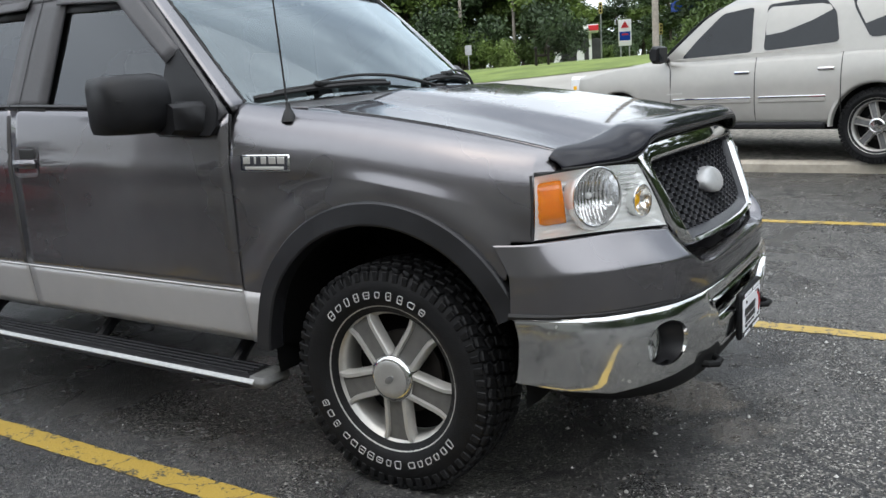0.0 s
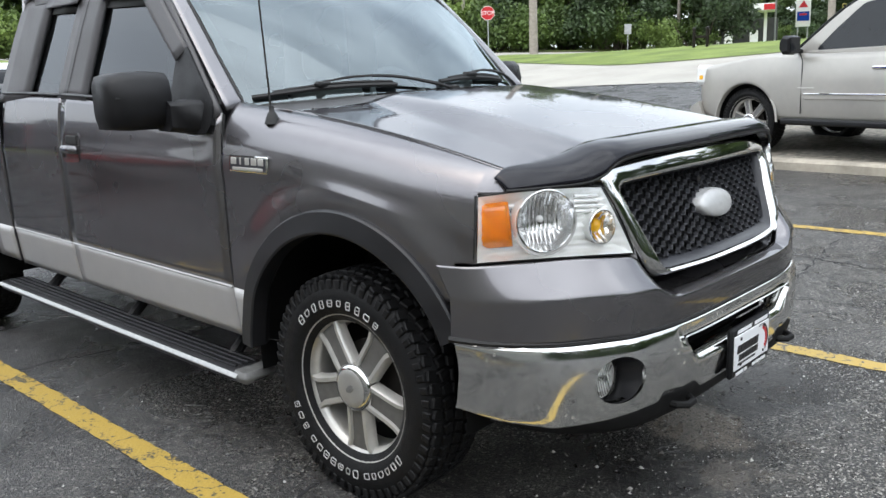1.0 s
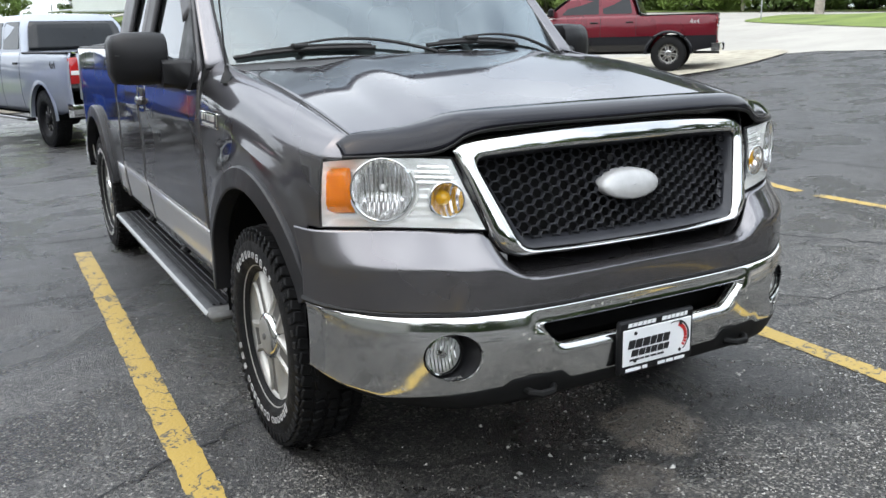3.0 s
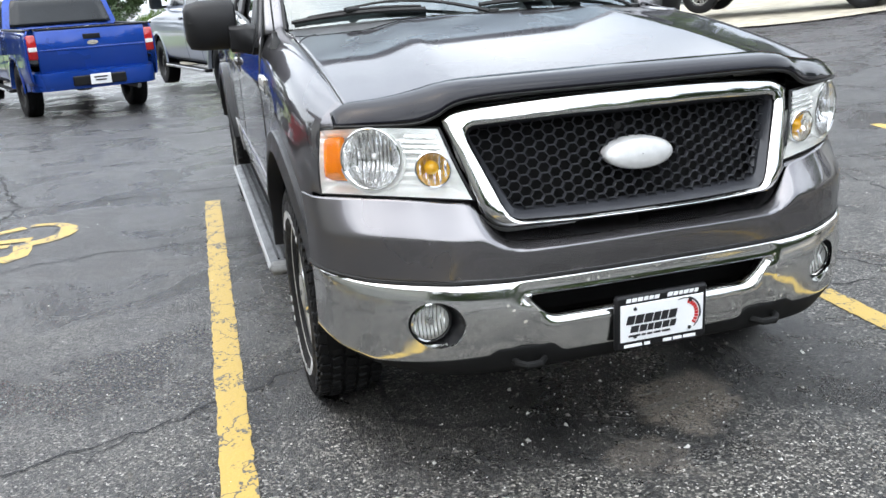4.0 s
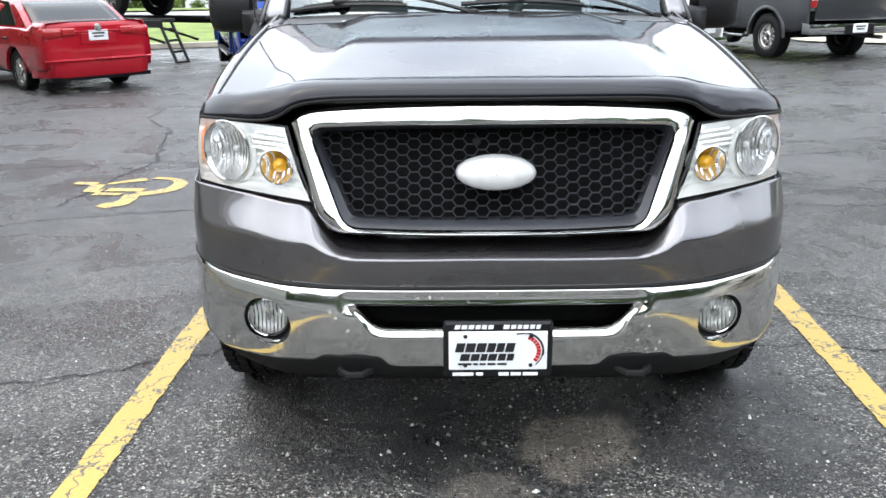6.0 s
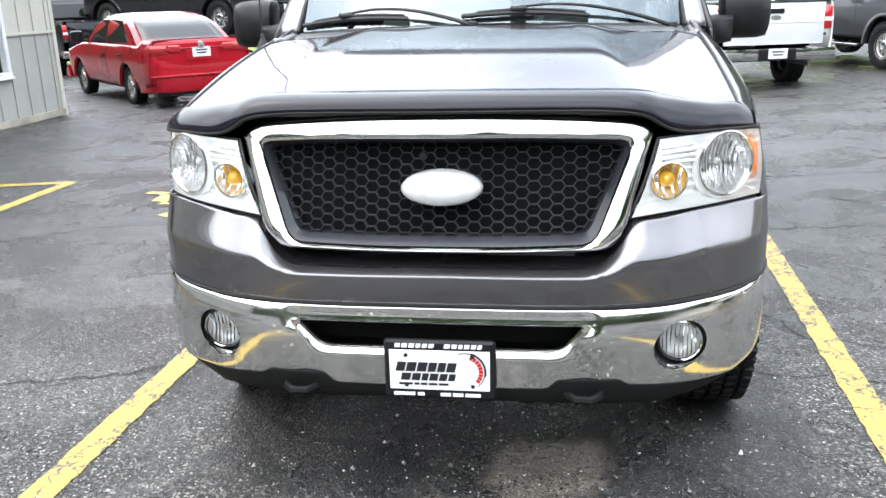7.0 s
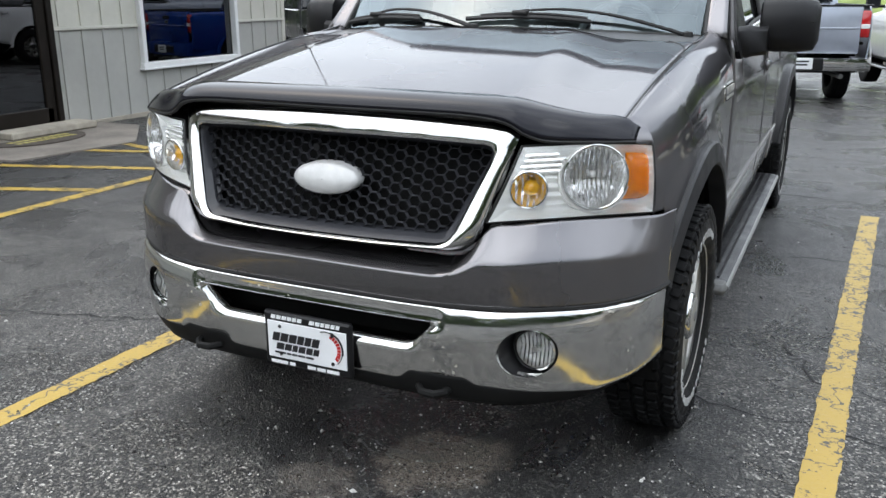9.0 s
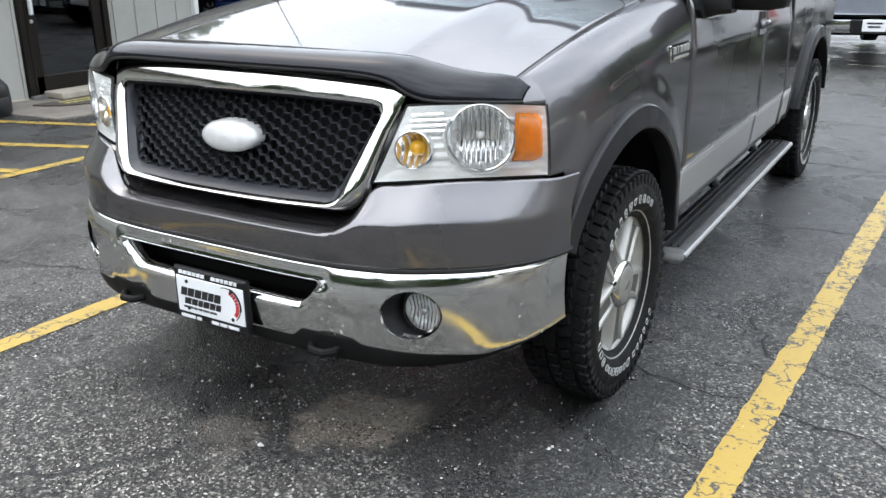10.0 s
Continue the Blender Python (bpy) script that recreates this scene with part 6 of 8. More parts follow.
            add("mirror_arm", box(cab_f - 0.22, sgn * (hw - 0.01), belt + 0.04, 0.07, 0.12, 0.05, 0.015), M["plastic"], mr)
            # dark glass paints the dark reflection in the mirror
            add("mirror_glass", box(cab_f - 0.292, sgn * (hw + 0.135), belt + 0.11, 0.006, 0.17, 0.17, 0.02), M["dark_glass_body"], mr)
        for cx in (0.0, -wb):
            wheel(t, cx, sgn * track, sgn, rim, False, spin=17, tyre_r=tyre, width=0.25 if tyre > 0.36 else 0.20, rim_r=rim_r, hub_z=hub)
    add("hood", sheet(lambda u, v: (lerp(cab_f, fo - 0.02, u), lerp(-1, 1, v) * half(lerp(cab_f, fo - 0.02, u), top(lerp(cab_f, fo - 0.02, u))), top(lerp(cab_f, fo - 0.02, u)) + 0.035 * (1 - lerp(-1, 1, v) ** 4)), 14, 12), paint_mat, t, "", 40)
    nose = sheet(lambda u, v: (fo + 0.06 * (1 - abs(lerp(-1, 1, u)) ** 3), lerp(-1, 1, u) * half(fo, 0.8), lerp(sill + 0.05, hood1, v)), 12, 8)
    add("front_panel", nose, paint_mat, t, "", 40)
    add("grille", sheet(lambda u, v: (fo + 0.075, lerp(-0.42, 0.42, u), lerp(hood1 - 0.30, hood1 - 0.05, v)), 2, 2), M["plastic"], t, "black grille", thick=0.02)
    for sgn in (-1, 1):
        add("headlight", box(fo - 0.01, sgn * 0.66, hood1 - 0.15, 0.16, 0.30, 0.20, 0.04), M["white_plastic"], t, "clear headlight")
    add("front_bumper", loft([[(x - 0.10 * abs(y) ** 3, y, h) for x, h in ((fo - 0.1, sill - 0.02), (fo + 0.12, sill), (fo + 0.14, sill + 0.12), (fo, sill + 0.20))] for y in [-hw + 2 * hw * i / 12 for i in range(13)]], True, True), M["chrome"] if bumper == "chrome" else paint_mat, t, "", 45)

    dome = 0.34 if category == "car" else 0.16

    def cab_half(h):
        k = (h - belt) / (roof - belt)
        return lerp(half(-1.5, belt), hw - 0.17, k) - 0.01 - 0.10 * max(0.0, (k - 0.62) / 0.38) ** 2

    def cab_ends(k):
        back = dome * max(0.0, (k - 0.55) / 0.45) ** 2
        return lerp(cab_f, roof_f, max(0.0, k) ** 0.95) - back, lerp(cab_b, roof_r, k) + back * (1.0 if category == "car" else 0.4)

    # cab shell in rings from belt to roof
    rings = []
    for k in (-0.03, 0.25, 0.5, 0.68, 0.80, 0.89, 0.955, 1.0):
        h = lerp(belt, roof, k)
        (xf, xb), w = cab_ends(k), cab_half(h)
        rings.append([(xf - 0.10, -w, h), (xf - 0.025, -w * 0.7, h), (xf + 0.02, 0, h), (xf - 0.025, w * 0.7, h), (xf - 0.10, w, h), (lerp(xf, xb, 0.5), w + 0.004, h), (xb + 0.06, w, h), (xb + 0.01, w * 0.6, h), (xb + 0.01, -w * 0.6, h), (xb + 0.06, -w, h), (lerp(xf, xb, 0.5), -w - 0.004, h)])
    cab = add("cab", loft(rings + [[(lerp(p[0], (roof_f + roof_r) / 2, 0.3), p[1] * 0.68, roof + 0.022) for p in rings[-1]]], True, True), paint_mat, t, "", 50)
    for sgn in (-1, 1):
        for quad in windows:
            o = rounded(quad, 0.05, 3)
            add("side_window", prism(o, lambda x, h: (x, sgn * (cab_half(h) - 0.01), h), lambda x, h: (x, sgn * (cab_half(h) + 0.010), h)), M["dark_glass_body"], cab, "dark tinted window", 40)
    h0, h1 = belt + 0.03, roof - 0.10

    def end_glass(which, nm, out):
        def fn(u, v):
            h = lerp(h0, h1, v)
            y = lerp(-1, 1, u) * (cab_half(h) - 0.10)
            return (cab_ends((h - belt) / (roof - belt))[which] + out * (1 - 0.35 * abs(lerp(-1, 1, u)) ** 3), y, h)
        add(nm, sheet(fn, 10, 8), M["dark_glass_body"], cab, "tinted glass", 40, 0.012)
    end_glass(0, "windshield", 0.034)
    end_glass(1, "rear_window", -0.020)
    # tail
    if bed:
        add("bed_floor", box((cab_b + tail_x) / 2, 0, deck - 0.50, cab_b - tail_x - 0.1, 2 * hw - 0.2, 0.04, 0.01), M["deep"], t)
        for sgn in (-1, 1):
            add("bed_rail", box((cab_b + tail_x) / 2, sgn * (hw - 0.075), deck + 0.005, cab_b - tail_x - 0.02, 0.10, 0.03, 0.012), M["plastic"], t)
        gate = add("tailgate", box(tail_x + 0.02, 0, (deck + sill + 0.22) / 2, 0.07, 2 * hw - 0.34, deck - sill - 0.22, 0.02), paint_mat, t, "painted tailgate", 40)
        add("gate_cap", box(tail_x + 0.02, 0, deck + 0.008, 0.09, 2 * hw - 0.34, 0.022, 0.008), M["plastic"], gate)
        add("gate_crease", box(tail_x - 0.018, 0, deck - 0.30, 0.012, 2 * hw - 0.40, 0.03, 0.006), paint_mat, gate)
        add("gate_handle", box(tail_x - 0.022, 0, deck - 0.13, 0.02, 0.26, 0.075, 0.012), M["plastic"], gate)
        ov = [(0.085 * math.cos(a), 0.034 * math.sin(a)) for a in [2 * math.pi * i / 24 for i in range(24)]]
        add("gate_oval", prism(ov, lambda y, h: (tail_x - 0.014, y, deck - 0.225 + h), lambda y, h: (tail_x - 0.026, y, deck - 0.225 + h)), M["chrome"], gate)
    else:
        add("rear_panel", sheet(lambda u, v: (tail_x - 0.05 * (1 - abs(lerp(-1, 1, u)) ** 3) + 0.05 * v * v, lerp(-1, 1, u) * half(tail_x, lerp(sill, deck, v)), lerp(sill + 0.08, deck, v)), 14, 10), paint_mat, t, "", 40, 0.02)
        add("rear_deck", sheet(lambda u, v: (lerp(cab_b + 0.1, tail_x + 0.05 * v * 0, u), lerp(-1, 1, v) * half(lerp(cab_b, tail_x, u), deck), deck + 0.02 * (1 - lerp(-1, 1, v) ** 4)), 8, 10), paint_mat, t, "", 40)
    for sgn in (-1, 1):
        if lamps_tall:
            tl = add("tail_lamp", box(tail_x + 0.05, sgn * (hw - 0.115), deck - 0.24, 0.13, 0.15, 0.36, 0.025), M["red_lens"], t, "red tail lamp", 40)
            add("lamp_clear", box(tail_x - 0.012, sgn * (hw - 0.115), deck - 0.27, 0.02, 0.12, 0.06, 0.006), M["white_plastic"], tl)
        else:
            add("tail_lamp", box(tail_x + 0.06, sgn * (hw - 0.21), deck - 0.15, 0.20, 0.34, 0.15, 0.035), M["red_lens"], t, "red tail lamp", 40)
    if bumper == "chrome":
        rb = add("rear_bumper", loft([[(x + 0.06 * abs(y) ** 4, y, h) for x, h in ((tail_x + 0.05, sill - 0.02), (tail_x - 0.14, sill - 0.01), (tail_x - 0.16, sill + 0.06), (tail_x - 0.14, sill + 0.16), (tail_x + 0.05, sill + 0.18))] for y in [-hw + 2 * hw * i / 12 for i in range(13)]], True, True), M["chrome"], t, "chrome rear bumper", 45)
        add("bumper_centre", box(tail_x - 0.135, 0, sill + 0.08, 0.075, 0.62, 0.17, 0.015), M["plastic"], rb)
    else:
        rb = add("rear_bumper", loft([[(x + 0.05 * abs(y) ** 4 + 0.38 * abs(y / hw) ** 12, y * (1 - 0.02 * abs(y / hw) ** 12), h) for x, h in ((tail_x + 0.1, sill - 0.06), (tail_x - 0.10, sill - 0.04), (tail_x - 0.13, sill + 0.08), (tail_x - 0.11, sill + 0.22), (tail_x + 0.05, sill + 0.26))] for y in [hw * math.sin(math.pi * (i / 24 - 0.5)) for i in range(25)]], True, True), paint_mat, t, "", 45)
        if bed:
            add("bumper_centre", box(tail_x - 0.11, 0, sill + 0.08, 0.06, 0.80, 0.15, 0.015), M["plastic"], rb)
    if plate:
        zp = sill + 0.09 if bed else deck - 0.20
        xp = tail_x - (0.178 if bed else 0.055)
        pl = add("licence_plate", box(xp, 0, zp, 0.012, 0.31, 0.155, 0.006), M["plate_white"], t, "white plate card with bars")
        for r, wd in ((0.03, 0.20), (-0.015, 0.16)):
            add("print_bar", box(xp - 0.008, 0, zp + r, 0.004, wd, 0.022, 0.001), M["ink"], pl)
    add("underbody", box(-wb / 2, 0, sill - 0.02, wb - 0.9, 2 * hw - 0.35, 0.10, 0.03), M["deep"], t)
    for cx in (0.0, -wb):
        add("axle", tube([(cx, -track, hub), (cx, track, hub)], 0.05, 10), M["deep"], t)
    if bed:
        add("exhaust_pipe", tube([(tail_x + 0.6, -0.55, sill - 0.08), (tail_x - 0.05, -0.60, sill - 0.09)], 0.035, 10), M["alloy_dull"], t)
    if mark:
        for sgn in (-1, 1):
            words("bed_marking", mark, 0.15, M["ink"] if paint_mat not in (M["maroon"],) else M["white_letter"], t, Matrix.Translation((tail_x + 0.52, sgn * (half(tail_x + 0.5, deck - 0.2) + 0.013), deck - 0.17)) @ Matrix.Rotation(math.pi if sgn > 0 else 0, 4, "Z") @ Matrix.Rotation(math.pi / 2, 4, "X"))
    return t


M["dark_glass_body"] = mat("tinted_body_glass", (0.012, 0.014, 0.016), 0.16, vary=0.2, scale=3, spec=0.42)
CREW = dict(windows=(((-1.95, 1.42), (-1.00, 1.42), (-1.42, 1.83), (-1.93, 1.83)), ((-2.78, 1.42), (-2.05, 1.42), (-2.03, 1.83), (-2.68, 1.83))), doors=(-2.0, -2.88))
vehicle("pickup_truck", "bright blue crew pickup with black wheels, parked tail outward", "pickup truck", (-12.47, -2.93), 198.4, M["blue"], rim="black", bumper="paint", tyre=0.43, **CREW)
silver_pickup = vehicle("pickup_truck", "silver crew pickup with chrome bumper, parked beside the blue pickup", "pickup truck", (-13.0, 0.26), 195.4, M["silver"], rim="black", mark="4x4", tyre=0.42, **CREW)
silver_pickup.matrix_basis = silver_pickup.matrix_basis @ Matrix.Diagonal((1.04, 1.04, 1.11, 1))
vehicle("pickup_truck", "white crew pickup with chrome bumper and bright wheels", "pickup truck", (-12.3, 3.34), 193.7, M["white"], rim="six", mark="4x4", tyre=0.42, **CREW)
vehicle("pickup_truck", "charcoal grey pickup with chrome bumper and chrome wheels", "pickup truck", (-13.35, 6.77), 196.5, M["charcoal"], rim="six", tyre=0.41, **CREW)
vehicle("pickup_truck", "maroon and black lifted pickup on pale gravel by the drive", "pickup truck", (-13.92, 14.31), 222, M["maroon"], lower=M["black"], rim="six", mark="4x4", tyre=0.43, boards=False, **CREW)
sedan = vehicle("sedan", "red four-door sedan parked beside the building", "car", (-11.15, -6.30), 226, M["red"], wb=2.65, fo=0.88, ro=1.05, hw=0.895, sill=0.30, belt=0.98, hood0=0.98, hood1=0.76, roof=1.47, cab_f=-0.35, roof_f=-1.15, roof_r=-2.42, cab_b=-3.22, bed=False, deck=1.07, tyre=0.325, rim="five", rim_r=0.215, bumper="paint", boards=False, lamps_tall=False, track=0.76,
        windows=(((-1.60, 1.0), (-0.72, 0.99), (-1.25, 1.38), (-1.62, 1.39)), ((-2.72, 1.03), (-1.68, 1.0), (-1.70, 1.39), (-2.32, 1.37))), doors=(-1.68, -2.55))
# tail of the sedan: wide lamps, plate recess, round emblem, dark lower edge
add("emblem", lathe([(0.0, -0.022), (0.055, -0.020), (0.060, -0.006), (0.058, 0.02)], 24, "x"), M["chrome"], sedan, "round chrome emblem", m=Matrix.Translation((-3.75, 0, 0.985)))
add("trunk_crease", box(-3.752, 0, 0.935, 0.02, 1.20, 0.018, 0.006), M["red"], sedan)
add("plate_recess", box(-3.745, 0, 0.825, 0.02, 0.56, 0.17, 0.008), M["red"], sedan)
add("bumper_crease", loft([[(x + 0.09 * abs(y) ** 4, y, h) for x, h in ((-3.82, 0.50), (-3.85, 0.515), (-3.82, 0.53))] for y in [-0.87 + 1.74 * i / 12 for i in range(13)]], True, True), M["red"], sedan, "", 30)
add("lower_valance", loft([[(x + 0.08 * abs(y) ** 4, y, h) for x, h in ((-3.60, 0.20), (-3.78, 0.21), (-3.80, 0.27), (-3.60, 0.28))] for y in [-0.80 + 1.6 * i / 10 for i in range(11)]], True, True), M["plastic"], sedan, "black lower valance", 40)
for sgn in (-1, 1):
    add("lamp_inner", box(-3.735, sgn * 0.46, 0.935, 0.05, 0.22, 0.11, 0.02), M["red_lens"], sedan, "red tail lamp")
vehicle("pickup_truck", "black pickup parked beyond the red sedan", "pickup truck", (-18.6, -12.2), 228, M["black"], rim="six", **CREW)

# ---- parking marks, cracks, stones ----
yellow_line((-1.75, 4.36), (2.6, 4.30), 0.10)
yellow_line((-3.1, 4.62), (-1.95, 4.38), 0.10)
yellow_line((-3.84, -4.06), (2.6, -4.10), 0.115, "yellow border line of the hatched access aisle")
yellow_line((-3.86, -4.02), (-3.64, -4.90), 0.11, "yellow border line of the hatched access aisle")
yellow_line((-3.64, -4.86), (-3.95, -6.15), 0.11, "yellow border line of the hatched access aisle")
STRIPE = "yellow diagonal stripe of the access aisle"
for ends in (((-3.60, -4.93), (-3.22, -6.10)), ((-2.95, -4.18), (-2.10, -6.60)), ((-1.97, -4.15), (-1.02, -6.62)), ((-1.02, -4.15), (-0.07, -6.62)), ((0.0, -4.15), (0.95, -6.62))):
    yellow_line(*ends, 0.11, STRIPE)


def hc_piece(points, widths):
    """A painted stroke along points, as wide as given at each."""
    pts, rows = [Vector(p) for p in points], []
    for i, p in enumerate(pts):
        d = (pts[min(i + 1, len(pts) - 1)] - pts[max(i - 1, 0)]).normalized()
        o = Vector((-d.y, d.x)) * widths[i] / 2
        rows.append([(*(p + o * k), terrain(*(p + o * k)) + 0.0045) for k in (1, 0, -1)])
    return loft(rows, False)


sign = thing("wheelchair_marking", "worn yellow wheelchair symbol painted on the asphalt", "road marking", kind="structure")
ring = [(-3.33 + 0.27 * math.cos(a), -2.50 + 0.25 * math.sin(a)) for a in [math.radians(190 - 12.0 * i) for i in range(17)]]
add("symbol_wheel", hc_piece(ring, [0.07 + 0.06 * smooth01((i - 3) / 6) for i in range(17)]), M["yellow"], sign)
add("symbol_arm", hc_piece([(-3.56, -2.58), (-3.50, -2.70), (-3.40, -2.84)], [0.10, 0.09, 0.06]), M["yellow"], sign)
add("symbol_head", hc_piece([(-3.45, -3.12), (-3.41, -2.93)], [0.09, 0.10]), M["yellow"], sign)
add("symbol_back", hc_piece([(-3.38, -2.91), (-3.17, -2.89), (-3.17, -2.80)], [0.12, 0.12, 0.14]), M["yellow"], sign)
add("symbol_seat", hc_piece([(-3.20, -2.77), (-3.18, -2.48)], [0.11, 0.10]), M["yellow"], sign)
add("symbol_bar", hc_piece([(-3.07, -2.83), (-3.05, -2.61)], [0.085, 0.08]), M["yellow"], sign)
add("symbol_foot", hc_piece([(-3.05, -2.52), (-2.88, -2.50), (-2.76, -2.51), (-2.70, -2.58), (-2.73, -2.65)], [0.12, 0.12, 0.14, 0.17, 0.10]), M["yellow"], sign)


def crack(points, w, seed):
    """A wandering dark crack with side twigs."""
    rnd = random.Random(seed)
    geos = []

    def run(pts, wide):
        fine = [Vector(pts[0])]
        for a, b in zip(pts, pts[1:]):
            a, b = Vector(a), Vector(b)
            n = max(3, int((b - a).length / 0.06))
            for i in range(1, n + 1):
                fine.append(a.lerp(b, i / n) + Vector((rnd.gauss(0, 0.018), rnd.gauss(0, 0.018))))
        rows = []
        for i, p in enumerate(fine):
            d = (fine[min(i + 1, len(fine) - 1)] - fine[max(0, i - 1)]).normalized()
            o = Vector((-d.y, d.x)) * wide * rnd.uniform(0.25, 1.0) / 2
            rows.append([(*(p + o), terrain(*(p + o)) + 0.0035), (*(p - o), terrain(*(p - o)) + 0.0035)])
        geos.append(loft(rows, False))
        return fine

    main = run(points, w)
    for i in range(6, len(main) - 4, 14):
        if rnd.random() < 0.55:
            a = rnd.uniform(0, 2 * math.pi)
            run([main[i], main[i] + Vector((math.cos(a), math.sin(a))) * rnd.uniform(0.1, 0.35)], w * 0.5)
    return tagged(add("asphalt_crack", join(*geos), M["crack"], None, sharp=60), "dark tarry crack wandering over the asphalt", "crack", "asphalt cracks", "structure")


crack([(-1.9, -3.6), (-2.35, -2.85), (-2.55, -2.1), (-2.5, -1.1), (-2.3, 0.0), (-2.5, 2.4), (-2.2, 4.0)], 0.016, 40)
crack([(-4.0, -4.2), (-4.25, -2.9), (-4.2, -1.1), (-4.4, 0.2), (-4.1, 1.7), (-4.3, 3.8), (-3.9, 5.5)], 0.022, 41)
crack([(-2.7, -2.95), (-3.6, -2.85), (-4.3, -2.75), (-5.1, -2.95), (-6.2, -3.2), (-7.1, -3.75), (-8.2, -3.85)], 0.030, 42)
crack([(-8.2, -5.5), (-8.3, -3.8), (-8.0, -2.0), (-8.2, 0.2)], 0.025, 43)
crack([(-6.1, -4.4), (-6.2, -3.2), (-6.0, -1.5), (-6.3, 0.5), (-6.0, 3.0)], 0.020, 44)
crack([(0.35, -2.9), (0.22, -2.1), (0.02, -1.5), (-0.22, -1.05), (-0.3, -0.2), (-0.25, 0.9), (-0.1, 1.6), (0.1, 2.9), (0.0, 4.1)], 0.014, 45)
crack([(-1.1, 1.2), (-0.6, 1.45), (-0.4, 1.9), (0.3, 2.4), (0.9, 2.5)], 0.012, 46)
crack([(0.8, -3.4), (1.4, -2.7), (1.9, -2.5), (2.6, -2.7)], 0.012, 47)
crack([(-3.3, 2.3), (-2.9, 3.0), (-2.2, 3.3), (-1.2, 3.1), (-0.4, 3.5), (0.6, 3.3)], 0.018, 48)
crack([(-6.5, 5.0), (-5.0, 6.0), (-3.0, 5.6), (-1.0, 5.8)], 0.020, 49)
crack([(-9.5, 2.0), (-9.2, 4.4), (-9.8, 7.0), (-9.0, 10.0), (-6.5, 12.2), (-2.0, 13.0)], 0.035, 50)
crack([(-0.9, -5.0), (-0.2, -4.5), (0.2, -3.9), (0.9, -3.5)], 0.012, 51)

# loose stones, thickest in front of the bumper
rnd = random.Random(11)
sv, sf = [], []
for i in range(11500):
    if i < 8500:
        x, y, s = rnd.gauss(1.2, 0.75), rnd.gauss(0.25, 1.3), rnd.choice((0.002, 0.0025, 0.003, 0.0045)) * rnd.uniform(0.7, 1.3)
        if i % 30 == 0:
            s = rnd.uniform(0.006, 0.012)
    else:
        x, y, s = rnd.uniform(-8, 4), rnd.uniform(-5, 6), rnd.uniform(0.003, 0.007)
    z, k, tw = terrain(x, y), len(sv), rnd.uniform(0, 6.28)
    for dx, dy, dz in ((1, 0, 0.2), (0.2, 0.9, 0.3), (-1, 0.2, 0.2), (-0.1, -0.8, 0.25), (0.1, 0.1, 0.95), (0, 0, -0.3)):
        sx, sy = dx * s * rnd.uniform(0.8, 1.3), dy * s * rnd.uniform(0.7, 1.2)
        sv.append((x + sx * math.cos(tw) - sy * math.sin(tw), y + sx * math.sin(tw) + sy * math.cos(tw), z + dz * s * 1.2))
    sf += [(k, k + 1, k + 4), (k + 1, k + 2, k + 4), (k + 2, k + 3, k + 4), (k + 3, k, k + 4), (k + 1, k, k + 5), (k + 2, k + 1, k + 5), (k + 3, k + 2, k + 5), (k, k + 3, k + 5)]
tagged(add("gravel_stones", (sv, sf), M["pebble"], None, sharp=20), "small pale stones scattered over the asphalt", "gravel", kind="stuff")


# ---- island with kerb under the beige suv ----
ISLAND = rounded([(-3.98, 8.40), (-2.55, 7.00), (6.5, 6.35), (6.8, 12.4), (-2.4, 11.2)], [0.7, 1.0, 0.8, 0.8, 0.9], 8)
inner = [(lerp(x, 1.6, 0.030), lerp(y, 9.4, 0.055)) for x, y in ISLAND]
KH = 0.12
kl = [[(x, y, terrain(x, y) - 0.02) for x, y in ISLAND], [(x, y, terrain(x, y) + KH - 0.03) for x, y in ISLAND], [(lerp(x, ix, 0.2), lerp(y, iy, 0.2), terrain(x, y) + KH) for (x, y), (ix, iy) in zip(ISLAND, inner)], [(x, y, terrain(x, y) + KH) for x, y in inner], [(x, y, terrain(x, y) + KH - 0.08) for x, y in inner]]
tagged(add("kerb", loft(kl), M["concrete"], None, sharp=35), "weathered pale concrete kerb round the island", "kerb", kind="structure")
fill = [(x, y, terrain(x, y) + KH - 0.045) for x, y in inner]
cx, cy = sum(p[0] for p in inner) / len(inner), sum(p[1] for p in inner) / len(inner)
tagged(add("island_gravel", (fill + [(cx, cy, terrain(cx, cy) + KH - 0.03)], [(i, (i + 1) % len(fill), len(fill)) for i in range(len(fill))]), M["gravel_bed"]), "grey-brown gravel bed inside the kerbed island", "gravel", kind="structure")
suv_at = (1.10, 7.55)
suv = vehicle("suv", "silver-beige full-size suv parked on the kerbed gravel island", "suv", suv_at, 162.5, M["champagne"], wb=3.25, fo=0.86, ro=1.15, hw=1.0, sill=0.42, belt=1.17, hood0=1.20, hood1=1.04, roof=1.88, cab_f=-0.50, roof_f=-1.36, roof_r=-3.95, cab_b=-4.30, bed=False, deck=1.17, tyre=0.40, rim="six", rim_r=0.285, bumper="paint", boards=False, lamps_tall=True, z=terrain(*suv_at) + KH - 0.045,
        windows=(((-1.84, 1.235), (-0.92, 1.215), (-1.12, 1.42), (-1.44, 1.70), (-1.82, 1.74)), ((-2.84, 1.28), (-1.99, 1.24), (-1.99, 1.75), (-2.62, 1.77), (-2.78, 1.60)), ((-4.02, 1.36), (-3.16, 1.30), (-2.98, 1.60), (-2.92, 1.76), (-3.82, 1.74))), doors=(-1.92, -2.90))
